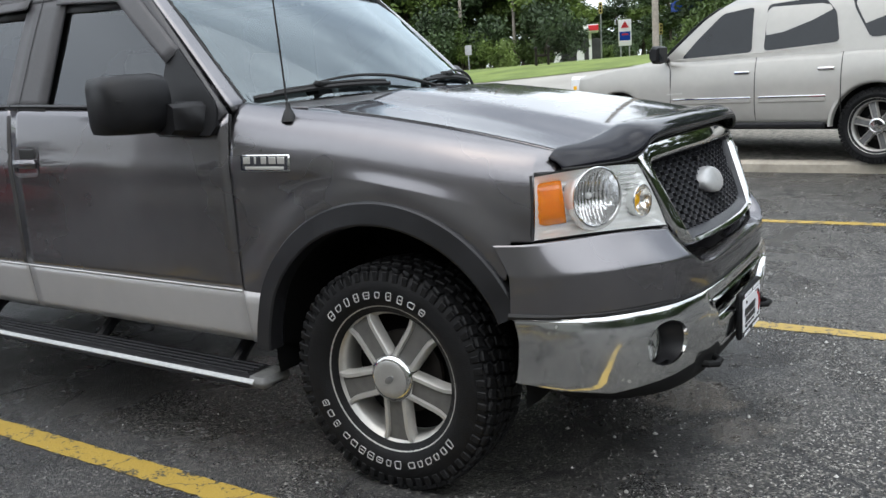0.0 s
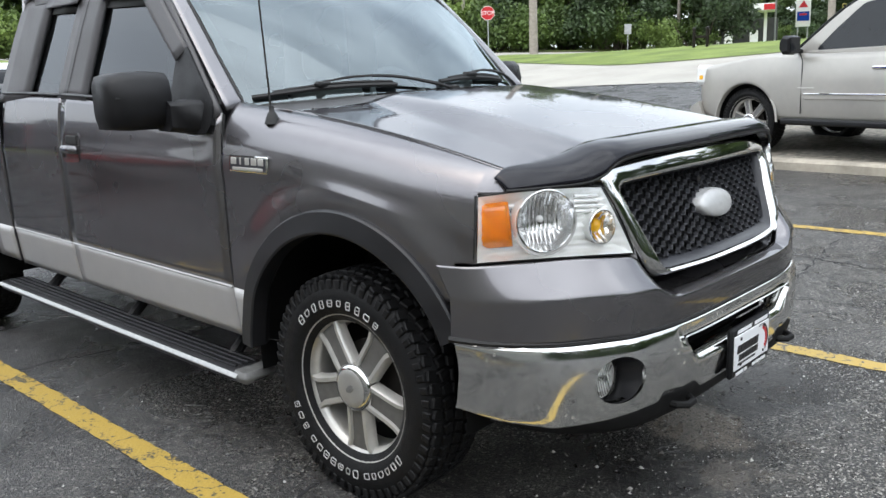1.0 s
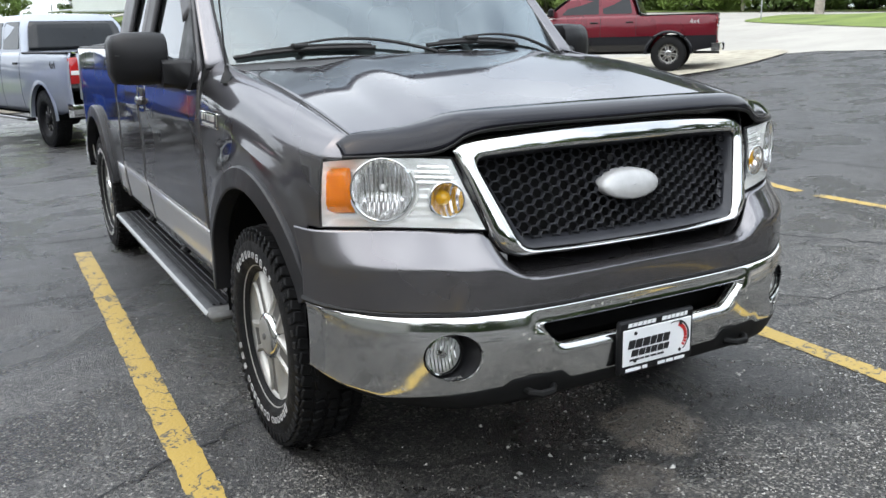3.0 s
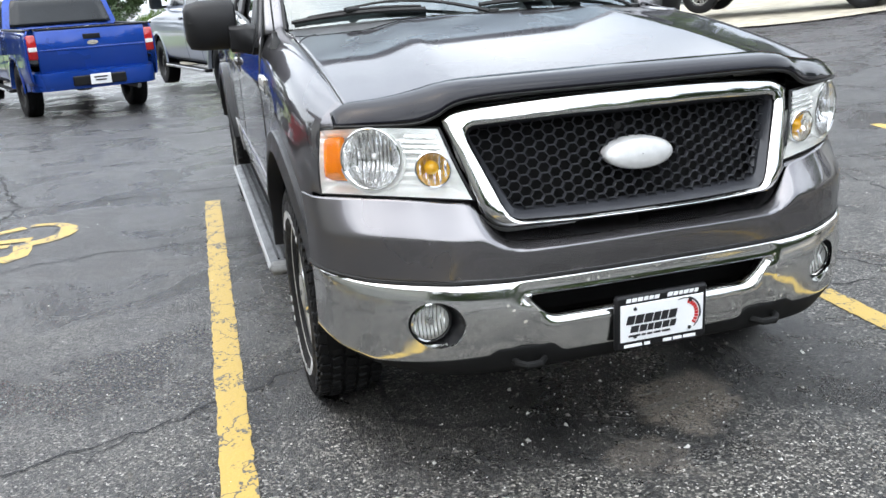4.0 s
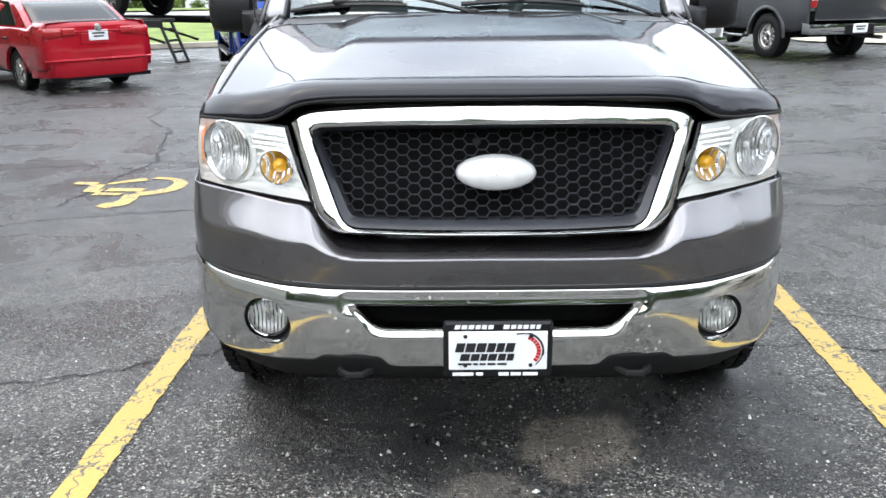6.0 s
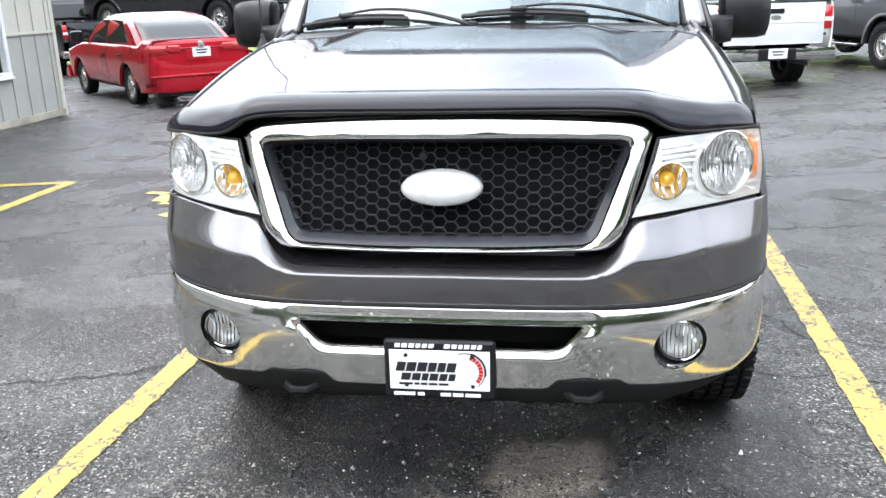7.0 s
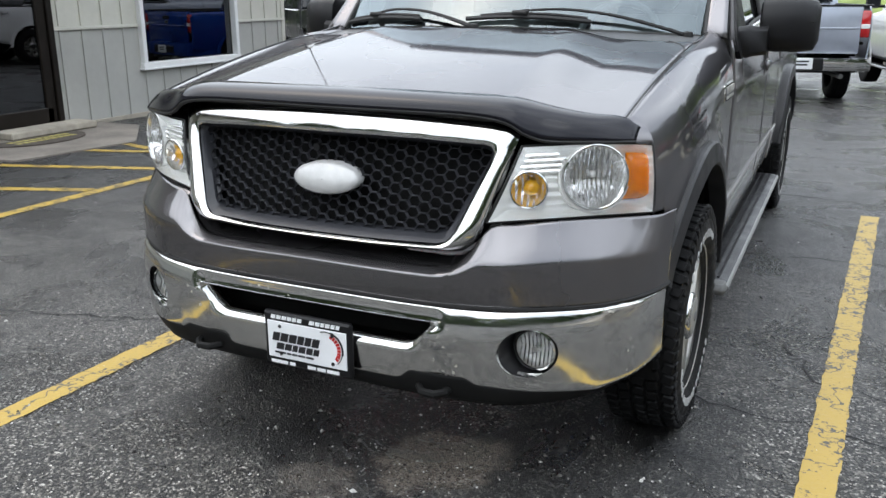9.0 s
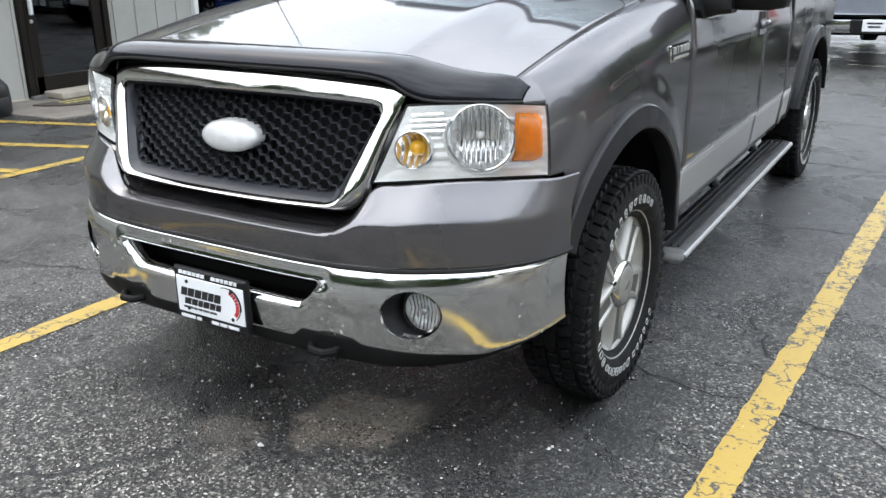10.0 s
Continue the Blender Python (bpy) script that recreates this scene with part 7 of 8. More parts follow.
for sgn in (-1, 1):
    for mx, ml in ((-1.36, 1.04), (-2.36, 0.78)):
        md = add("side_moulding", box(mx, sgn * 1.004, 0.700, ml, 0.03, 0.075, 0.012), M["champagne"], suv, "painted door moulding with bright edge")
        add("moulding_bright", box(mx, sgn * 1.016, 0.725, ml, 0.02, 0.022, 0.006), M["chrome"], md)
    add("door_gap", tube([(-0.80, sgn * 1.006, z) for z in (0.50, 0.80, 1.10)] + [(-0.74, sgn * 0.98, 1.19)], 0.006, 5), M["seal"], suv)
    add("sill_trim", box(-1.62, sgn * 0.975, 0.405, 2.22, 0.06, 0.07, 0.02), M["plastic"], suv, "black sill trim")
    add("window_trim", tube([(x, sgn * 0.994, z) for x, z in ((-0.86, 1.20), (-1.40, 1.208), (-2.0, 1.222), (-2.86, 1.262))], 0.007, 5), M["champagne"], suv)
    add("fender_vent", box(-0.86, sgn * 1.006, 0.790, 0.22, 0.014, 0.026, 0.006), M["alloy"], suv, "silver badge strip")
    add("corner_lamp", box(0.745, sgn * 0.872, 0.955, 0.24, 0.17, 0.25, 0.04), M["lamp_base"], suv, "clear headlight corner")
    add("lamp_signal", box(0.765, sgn * 0.932, 0.925, 0.09, 0.06, 0.08, 0.02), M["amber_bulb"], suv, "amber signal in the headlight")

# ---- building ----
M["siding_low"] = mat("grey_painted_siding", (0.37, 0.365, 0.335), 0.65, vary=0.10, scale=1.2, bump=0.12, bump_scale=30)
M["siding_up"] = mat("cream_painted_siding", (0.53, 0.515, 0.45), 0.65, vary=0.10, scale=1.2, bump=0.12, bump_scale=30)
M["trim_white"] = mat("white_window_trim", (0.74, 0.74, 0.73), 0.5, vary=0.08, scale=4)
M["bronze"] = mat("dark_bronze_aluminium", (0.020, 0.016, 0.013), 0.35, 0.6, vary=0.2, scale=8)
M["shop_glass"] = glass("shop_window_glass", (0.5, 0.55, 0.55), 0.30, 1.9)
M["pad"] = mat("stained_brown_concrete", (0.20, 0.175, 0.15), 0.85, vary=0.3, scale=3, bump=0.3, bump_scale=40)
# dark colour stands for the dimness of an unlit interior
M["room"] = mat("painted_dim_room", (0.05, 0.05, 0.05), 0.9, vary=0.3, scale=1)
M["mat"] = mat("brown_coir_mat", (0.085, 0.070, 0.058), 0.95, vary=0.3, scale=30, bump=0.6, bump_scale=200)
M["mat_print"] = mat("faded_yellow_print", (0.42, 0.36, 0.12), 0.9, vary=0.4, scale=50)
M["resin"] = mat("black_resin", (0.012, 0.012, 0.013), 0.5, vary=0.2, scale=10, bump=0.1, bump_scale=200)
WY, SEAM, WTOP = -7.20, 1.15, 3.1
bld = thing("building", "grey and cream board-and-batten office building with dark glass door", "building")


def wall_piece(x0, x1, z0, z1):
    for lo, hi, key in ((z0, min(z1, SEAM), "siding_low"), (max(z0, SEAM), z1, "siding_up")):
        if hi > lo:
            add("wall_panel", box((x0 + x1) / 2, WY - 0.10, (lo + hi) / 2, x1 - x0, 0.20, hi - lo), M[key], bld)


WIN, DOOR = (-7.72, -5.84, 0.66, 1.98), (-4.40, -3.20, 0.0, 2.12)
for seg in ((-9.0, WIN[0], -0.3, WTOP), (WIN[0], WIN[1], -0.3, WIN[2]), (WIN[0], WIN[1], WIN[3], WTOP), (WIN[1], DOOR[0], -0.3, WTOP), (DOOR[0], DOOR[1], DOOR[3], WTOP), (DOOR[1], 7.0, -0.3, WTOP)):
    wall_piece(*seg)
x = -8.86
while x < 7.0:
    for lo, hi, key in ((0.02, SEAM - 0.02, "siding_low"), (SEAM + 0.03, WTOP, "siding_up")):
        if WIN[0] - 0.10 < x < WIN[1] + 0.10:
            spans = [(lo, min(hi, WIN[2] - 0.09)), (max(lo, WIN[3] + 0.09), hi)]
        elif DOOR[0] - 0.03 < x < DOOR[1] + 0.03:
            spans = [(max(lo, DOOR[3] + 0.06), hi)]
        else:
            spans = [(lo, hi)]
        for a, b in spans:
            if b - a > 0.05:
                add("batten", box(x, WY + 0.008, (a + b) / 2, 0.030, 0.022, b - a, 0.004), M[key], bld)
    x += 0.335
for x0, x1 in ((-9.01, WIN[0] - 0.08), (WIN[1] + 0.08, DOOR[0]), (DOOR[1], 7.0)):
    add("band_flashing", box((x0 + x1) / 2, WY + 0.014, SEAM, x1 - x0, 0.034, 0.035, 0.005), M["siding_up"], bld, "cream horizontal flashing")
add("end_wall", box(-8.90, -11.2, 1.4, 0.20, 7.6, 3.4), M["siding_low"], bld)
add("corner_board", box(-9.0, WY - 0.04, 1.4, 0.09, 0.12, 3.4, 0.006), M["siding_up"], bld)
# unseen pitched roof and eaves, added to darken what the truck's doors reflect
add("roof", loft([[(x, y, z) for y, z in ((-6.45, 3.12), (-6.45, 3.32), (-11.2, 5.35), (-16.0, 3.32), (-16.0, 3.12), (-11.2, 5.12))] for x in (-9.6, 7.6)], True, True), M["bronze"], bld, "unseen dark pitched roof with eaves, added to darken door reflections")
add("soffit", box(-1.0, -6.83, 3.11, 17.0, 0.74, 0.03), M["siding_up"], bld, "unseen cream soffit under the added eaves")
add("base_flashing", box(-1.0, WY + 0.012, -0.03, 16.0, 0.03, 0.10, 0.005), M["concrete"], bld)
win = add("window_frame", box((WIN[0] + WIN[1]) / 2, WY + 0.02, WIN[2] - 0.03, WIN[1] - WIN[0] + 0.16, 0.10, 0.075, 0.01), M["trim_white"], bld, "white window frame")
add("window_sill", box((WIN[0] + WIN[1]) / 2, WY + 0.03, WIN[2] - 0.075, WIN[1] - WIN[0] + 0.20, 0.11, 0.03, 0.008), M["trim_white"], win)
add("window_head", box((WIN[0] + WIN[1]) / 2, WY + 0.02, WIN[3] + 0.03, WIN[1] - WIN[0] + 0.16, 0.10, 0.075, 0.01), M["trim_white"], win)
for x in (WIN[0] - 0.03, WIN[1] + 0.03):
    add("window_jamb", box(x, WY + 0.02, (WIN[2] + WIN[3]) / 2, 0.075, 0.10, WIN[3] - WIN[2], 0.01), M["trim_white"], win)
add("window_pane", box((WIN[0] + WIN[1]) / 2, WY - 0.04, (WIN[2] + WIN[3]) / 2, WIN[1] - WIN[0], 0.012, WIN[3] - WIN[2]), M["shop_glass"], win, "dark reflecting window pane")
# boxes behind the glass, their dimness painted dark
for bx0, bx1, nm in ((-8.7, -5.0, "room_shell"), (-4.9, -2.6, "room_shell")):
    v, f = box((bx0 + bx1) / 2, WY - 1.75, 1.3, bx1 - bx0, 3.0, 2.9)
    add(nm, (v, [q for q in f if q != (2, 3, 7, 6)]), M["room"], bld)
dr = add("door_frame", box((DOOR[0] + DOOR[1]) / 2, WY - 0.02, DOOR[3] - 0.02, DOOR[1] - DOOR[0], 0.14, 0.10, 0.008), M["bronze"], bld, "dark bronze door frame")
for x in (DOOR[0] + 0.04, DOOR[1] - 0.04):
    add("door_jamb", box(x, WY - 0.02, 1.05, 0.08, 0.14, 2.10, 0.008), M["bronze"], dr)
for x in (DOOR[0] + 0.15, DOOR[1] - 0.16):
    add("door_stile", box(x, WY - 0.01, 1.05, 0.13, 0.06, 2.02, 0.008), M["bronze"], dr)
add("door_rail", box((DOOR[0] + DOOR[1]) / 2, WY - 0.01, 0.14, 0.95, 0.06, 0.22, 0.008), M["bronze"], dr)
add("door_pane", box((DOOR[0] + DOOR[1]) / 2, WY - 0.01, 1.1, 0.86, 0.010, 1.80), M["shop_glass"], dr, "dark door glass")
add("door_pull", box(DOOR[1] - 0.16, WY + 0.05, 1.08, 0.045, 0.05, 0.30, 0.012), M["trim_white"], dr, "pale pull handle")
add("door_lock", lathe([(0.0, 0.02), (0.020, 0.018), (0.022, 0.0)], 16, "y"), M["alloy"], dr, m=Matrix.Translation((DOOR[1] - 0.16, WY + 0.022, 0.86)))
add("door_sill", box((DOOR[0] + DOOR[1]) / 2, WY + 0.02, 0.02, DOOR[1] - DOOR[0], 0.16, 0.05, 0.01), M["alloy_dull"], dr)
pad = rounded([(-2.55, -5.78), (-3.95, -5.60), (-4.95, -6.52), (-4.95, -7.18), (-2.45, -7.18)], 0.05, 2)
tagged(add("concrete_pad", prism(pad, lambda x, y: (x, y, terrain(x, y) - 0.05), lambda x, y: (x, y, terrain(x, y) + 0.018)), M["pad"]), "worn brownish concrete pad before the office door", "pavement", kind="structure")
half_round = [(-3.42 + 0.62 * math.cos(a), -6.72 + 0.46 * math.sin(a)) for a in [math.pi * i / 24 for i in range(25)]]
mt = tagged(add("door_mat", prism(half_round, lambda x, y: (x - 0.12, y, terrain(x, y) + 0.019), lambda x, y: (x - 0.12, y, terrain(x, y) + 0.032)), M["mat"]), "brown half-round coir mat with faded yellow print on the pad", "door mat")
for r in range(2):
    for k in range(9):
        add("print_bar", box(-3.90 + k * 0.088, -6.62 + 0.12 * r, 0.034 + terrain(-3.5, -6.6), 0.06, 0.07, 0.004), M["mat_print"], mt)
st = tagged(add("door_step", box(-3.96, -6.98, 0.045, 1.20, 0.34, 0.075, 0.012), M["concrete"]), "pale concrete step below the glass door", "step", kind="structure")
urn = thing("ash_urn", "black plastic smoking receptacle with bulb base and tall neck", "ash urn", Matrix.Translation((-2.38, -6.62, terrain(-2.4, -6.6))))
add("urn_base", lathe([(0.0, 0.0), (0.185, 0.0), (0.205, 0.05), (0.205, 0.19), (0.200, 0.20), (0.205, 0.21), (0.195, 0.30), (0.14, 0.37), (0.07, 0.41), (0.0, 0.42)], 32, "z"), M["resin"], urn, "", 40)
add("urn_neck", lathe([(0.060, 0.38), (0.045, 0.50), (0.038, 0.86), (0.036, 0.90), (0.0, 0.90)], 24, "z"), M["resin"], urn, "", 40)
add("urn_cap", lathe([(0.0, 1.01), (0.03, 1.0), (0.062, 0.965), (0.060, 0.95), (0.02, 0.94), (0.018, 0.89)], 24, "z"), M["resin"], urn, "", 40)

# ---- beyond the lot ----
M["road_pale"] = mat("pale_concrete_road", (0.33, 0.315, 0.28), 0.85, vary=0.15, scale=0.5, bump=0.2, bump_scale=20)
M["pole_wood"] = mat("grey_utility_pole", (0.30, 0.27, 0.23), 0.9, vary=0.25, scale=6, bump=0.4, bump_scale=40)
M["galv"] = mat("galvanised_steel", (0.40, 0.41, 0.41), 0.45, 0.7, vary=0.15, scale=12)
M["sign_red"] = mat("stop_sign_red", (0.50, 0.012, 0.018), 0.4, vary=0.08, scale=6)
M["sign_white"] = mat("sign_white", (0.80, 0.80, 0.79), 0.4, vary=0.05, scale=6)
M["leaf"] = mat("leaf_green", (0.050, 0.095, 0.020), 0.6, vary=0.45, scale=0.35, tint=(0.11, 0.175, 0.032))
M["leaf_dark"] = mat("leaf_dark_green", (0.022, 0.050, 0.014), 0.6, vary=0.45, scale=0.35, tint=(0.050, 0.090, 0.022))
M["leaf_light"] = mat("leaf_light_green", (0.10, 0.165, 0.030), 0.6, vary=0.4, scale=0.35, tint=(0.18, 0.26, 0.05))
M["bark"] = mat("grey_brown_bark", (0.085, 0.070, 0.055), 0.9, vary=0.35, scale=8, bump=0.5, bump_scale=30)


def land(name, outline, lift, material, label, category, skirt=0.05):
    """A sheet laid over the ground inside an outline, finely cut so that it follows the slope."""
    xs = [p[0] for p in outline]
    ys_ = [p[1] for p in outline]
    bm = bmesh.new()
    vs = [bm.verts.new((x, y, 0)) for x, y in outline]
    bm.faces.new(vs)
    step = max(1.0, max(max(xs) - min(xs), max(ys_) - min(ys_)) / 40)
    for axis, lo, hi in ((0, min(xs), max(xs)), (1, min(ys_), max(ys_))):
        c = lo + step
        while c < hi:
            co, no = [0, 0, 0], [0, 0, 0]
            co[axis], no[axis] = c, 1
            bmesh.ops.bisect_plane(bm, geom=bm.verts[:] + bm.edges[:] + bm.faces[:], plane_co=co, plane_no=no)
            c += step
    for v in bm.verts:
        v.co.z = terrain(v.co.x, v.co.y) + lift
    me = bpy.data.meshes.new(name)
    bm.to_mesh(me)
    bm.free()
    me.materials.append(material)
    return tagged(new(name, me), label, category, kind="structure")


def polar(bearing, d, eye=(2.6, -2.3)):
    return (eye[0] + d * math.cos(math.radians(bearing)), eye[1] + d * math.sin(math.radians(bearing)))


land("concrete_drive", [polar(b, d) for b, d in ((140, 27), (134, 25.5), (126.5, 25.2), (122, 24.0), (118, 23.0), (112, 22.5), (95, 23), (80, 25), (80, 60), (100, 66), (120, 66), (140, 66), (152, 60), (150, 40))], 0.012, M["road_pale"], "pale concrete entrance drive and road", "road")
land("gravel_verge", rounded([polar(b, d) for b, d in ((153, 22), (146, 20.5), (138, 20.0), (131, 22.5), (127.5, 26), (131, 27.5), (140, 29), (153, 31))], 1.2, 4), 0.035, M["gravel"], "pale gravel and dirt verge beside the drive", "gravel")
land("grass_island", rounded([polar(b, d) for b, d in ((131.4, 41.2), (127.7, 35.6), (122.4, 30.1), (118.2, 29.3), (112, 29), (104, 30), (100, 37), (108, 40), (119, 39.8), (128.6, 48.0))], [1.0, 2, 2, 3, 3, 3, 3, 3, 3, 2], 6), 0.035, M["grass"], "bright mown grass island by the road", "lawn")
land("grass_field", [polar(b, d) for b, d in ((210, 24), (196, 24.5), (185, 26), (172, 26), (160, 27), (154, 31), (153, 48), (165, 50), (180, 48), (195, 44), (215, 44))], 0.06, M["grass"], "bright mown grass beyond the parking lot", "lawn")
land("side_road", [polar(b, d) for b, d in ((152, 48.5), (165, 51), (180, 49), (195, 45), (225, 45), (225, 56), (195, 56), (180, 60), (165, 62), (152, 60))], 0.03, M["road_pale"], "pale road beyond the grass", "road")
land("wood_floor", [polar(b, d) for b, d in ((70, 62), (90, 60), (108, 66), (118, 57), (140, 56), (152, 61), (165, 63), (180, 61), (196, 58), (230, 60), (230, 200), (200, 220), (150, 220), (110, 220), (70, 200))], 0.08, M["grass"], "shaded green undergrowth below the trees", "ground")
kb = [polar(b, d) for b, d in ((216, 23.6), (206, 23.8), (196, 24.2), (185, 25.6), (172, 25.6), (160, 26.6), (152, 30))]
rows = []
for (x, y), (x2, y2) in zip(kb, kb[1:]):
    for i in range(6):
        px, py = lerp(x, x2, i / 6), lerp(y, y2, i / 6)
        d = Vector((x2 - x, y2 - y)).normalized()
        o = Vector((-d.y, d.x))
        rows.append([(px + o.x * w, py + o.y * w, terrain(px, py) + h) for w, h in ((0.25, -0.02), (0.24, 0.13), (0.20, 0.15), (-0.10, 0.15), (-0.12, 0.02))])
tagged(add("far_kerb", loft(rows, False), M["concrete"], None, sharp=30), "pale concrete kerb along the grass", "kerb", kind="structure")


def tree_meshes(seed, height, spread, leaf_mat, leaves=2600, size=0.30, bush=False):
    """Trunk with limbs, and a crown of leaf clumps with gaps."""
    rn = random.Random(seed)
    wood, tips = [], []
    if not bush:
        trunk_top = height * 0.72
        bend = [(rn.uniform(-0.25, 0.25), rn.uniform(-0.25, 0.25)) for _ in range(6)]
        pts = [(bend[i][0] * i / 3, bend[i][1] * i / 3, trunk_top * i / 5) for i in range(6)]
        wood.append(tube(pts, [0.20 * (1 - 0.15 * i) * height / 12 for i in range(6)], 8))
        for i in range(15):
            h = rn.uniform(0.18, 0.72) * height
            a, ln = rn.uniform(0, 6.28), spread * rn.uniform(0.45, 1.0) * (1.15 - 0.6 * h / height)
            p0 = Vector((0, 0, h))
            p1 = p0 + Vector((math.cos(a) * ln * 0.5, math.sin(a) * ln * 0.5, ln * 0.28))
            p2 = p0 + Vector((math.cos(a) * ln, math.sin(a) * ln, ln * 0.50))
            wood.append(tube([p0, p1, p2], [0.075, 0.05, 0.015], 5))
            tips += [p1, p2, p2, (p1 + p2) / 2]
        tips += [Vector((rn.gauss(0, 0.6), rn.gauss(0, 0.6), height * rn.uniform(0.72, 0.98))) for _ in range(9)]
    else:
        for i in range(14):
            a, r = rn.uniform(0, 6.28), spread * math.sqrt(rn.random())
            tip = Vector((math.cos(a) * r, math.sin(a) * r, height * rn.uniform(0.25, 0.9) * (1 - 0.4 * r / spread)))
            tips.append(tip)
            wood.append(tube([(tip.x * 0.2, tip.y * 0.2, -0.1), (tip.x * 0.6, tip.y * 0.6, tip.z * 0.6), tuple(tip)], [0.05, 0.03, 0.01], 5))
    lv, lf = [], []
    clump = spread * (0.30 if not bush else 0.38)
    for i in range(leaves):
        c = rn.choice(tips)
        v = Vector((rn.gauss(0, 1), rn.gauss(0, 1), rn.gauss(0, 0.75))).normalized() * clump * rn.random() ** 0.45
        p = c + v
        if p.z < 0.1:
            continue
        e1 = Vector((rn.gauss(0, 1), rn.gauss(0, 1), rn.gauss(0, 1))).normalized()
        e2 = e1.cross(Vector((rn.gauss(0, 1), rn.gauss(0, 1), rn.gauss(0, 1)))).normalized()
        s = size * rn.uniform(0.6, 1.3)
        k = len(lv)
        lv += [tuple(p + e1 * s), tuple(p + e2 * s * 0.55), tuple(p - e1 * s), tuple(p - e2 * s * 0.55)]
        lf.append((k, k + 1, k + 2, k + 3))
    return join(*wood), (lv, lf)


def plant(name, label, category, seed, height, spread, leaf_mat, leaves, size, bush, at):
    w, lf = tree_meshes(seed, height, spread, leaf_mat, leaves, size, bush)
    t = thing(name, label, category, Matrix.Translation((*at, terrain(*at))), "woods by the road")
    add("trunk" if not bush else "stem", w, M["bark"], t, "", 60)
    add("crown", lf, leaf_mat, t, "", 5)
    return t


rn = random.Random(77)
base = [
    plant("tree", "tall leafy green tree at the wood's edge", "tree", 1, 15, 4.2, M["leaf"], 8000, 0.24, False, polar(146, 66)),
    plant("tree", "tall dark green tree at the wood's edge", "tree", 2, 17, 4.6, M["leaf_dark"], 8500, 0.25, False, polar(138, 70)),
    plant("tree", "slender light green tree at the wood's edge", "tree", 3, 13, 3.6, M["leaf_light"], 7000, 0.21, False, polar(125, 66)),
    plant("shrub", "dense green shrub below the trees", "shrub", 4, 3.4, 2.6, M["leaf"], 5200, 0.13, True, polar(128, 58.5)),
    plant("shrub", "dense light green shrub below the trees", "shrub", 5, 4.2, 2.8, M["leaf_light"], 5200, 0.14, True, polar(133, 59)),
    plant("shrub", "dense dark green shrub below the trees", "shrub", 6, 5.2, 3.0, M["leaf_dark"], 5600, 0.15, True, polar(122, 60)),
    # unseen plants, added to darken what bumper and grille chrome reflect
    plant("tree", "unseen tall leafy green tree added behind the lot", "tree", 7, 16, 4.6, M["leaf"], 2000, 0.55, False, polar(330, 60)),
    plant("tree", "unseen tall dark green tree added behind the lot", "tree", 8, 18, 4.8, M["leaf_dark"], 2000, 0.58, False, polar(345, 62)),
    plant("shrub", "unseen dense green shrub added behind the lot", "shrub", 9, 4.5, 3.0, M["leaf_dark"], 1200, 0.42, True, polar(338, 55)),
]


def spot(b, d, pick, s, tall=1.0):
    at = polar(b, d)
    tz = terrain(max(-160, min(160, at[0])), max(-120, min(120, at[1])))
    copy_thing(base[pick], pose(at[0], at[1], tz - 0.05, 0, 0, rn.uniform(0, 360)) @ Matrix.Diagonal((s, s, s * tall * rn.uniform(0.9, 1.1), 1)))


b = 98.0
while b < 169:
    gap = 107.5 < b < 116.5
    d0 = 118 if gap else 58
    for k in range(2):
        spot(b + rn.uniform(-0.9, 0.9), d0 + rn.uniform(0, 7), rn.choice((3, 5, 5, 3, 4)), rn.uniform(0.45, 1.15))
    spot(b + rn.uniform(-0.8, 0.8), d0 + 8 + rn.uniform(-2, 5), rn.choice((0, 1, 2, 1)), rn.uniform(0.85, 1.2), 0.70)
    spot(b + rn.uniform(-0.8, 0.8), d0 + 18 + rn.uniform(-2, 6), rn.choice((0, 1, 1)), rn.uniform(1.0, 1.35), 0.62)
    b += 1.9
b = 170.0
while b < 455:
    # a low far line of trees behind the lot's open side, nearer ones elsewhere
    d = (150 if b < 222 else 52) + rn.uniform(0, 12)
    far = b < 222
    spot(b, d, rn.choice((0, 1, 2)) if far else rn.choice((6, 7)), rn.uniform(0.8, 1.2))
    spot(b + 1.2, d - 5, rn.choice((3, 4, 5)) if far else 8, rn.uniform(1.0, 1.6))
    b += 3.2

# stop sign
sp = polar(130.2, 40.6)
stop = thing("stop_sign", "red octagonal stop sign on a steel post at the drive", "road sign", pose(sp[0], sp[1], terrain(*sp), 0, 0, 40))
add("post", box(0, 0, 1.2, 0.05, 0.03, 2.5, 0.005), M["galv"], stop)
octo = [(0.31 * math.cos(math.radians(22.5 + 45 * i)) / math.cos(math.radians(22.5)), 0.31 * math.sin(math.radians(22.5 + 45 * i)) / math.cos(math.radians(22.5))) for i in range(8)]
add("sign_border", prism(octo, lambda x, z: (x, -0.020, z + 2.15), lambda x, z: (x, -0.030, z + 2.15)), M["sign_white"], stop)
add("sign_face", prism([(x * 0.94, z * 0.94) for x, z in octo], lambda x, z: (x, -0.030, z + 2.15), lambda x, z: (x, -0.034, z + 2.15)), M["sign_red"], stop, "red face")
words("sign_word", "STOP", 0.25, M["sign_white"], stop, Matrix.Translation((0, -0.036, 2.15)) @ Matrix.Rotation(math.pi / 2, 4, "X"))


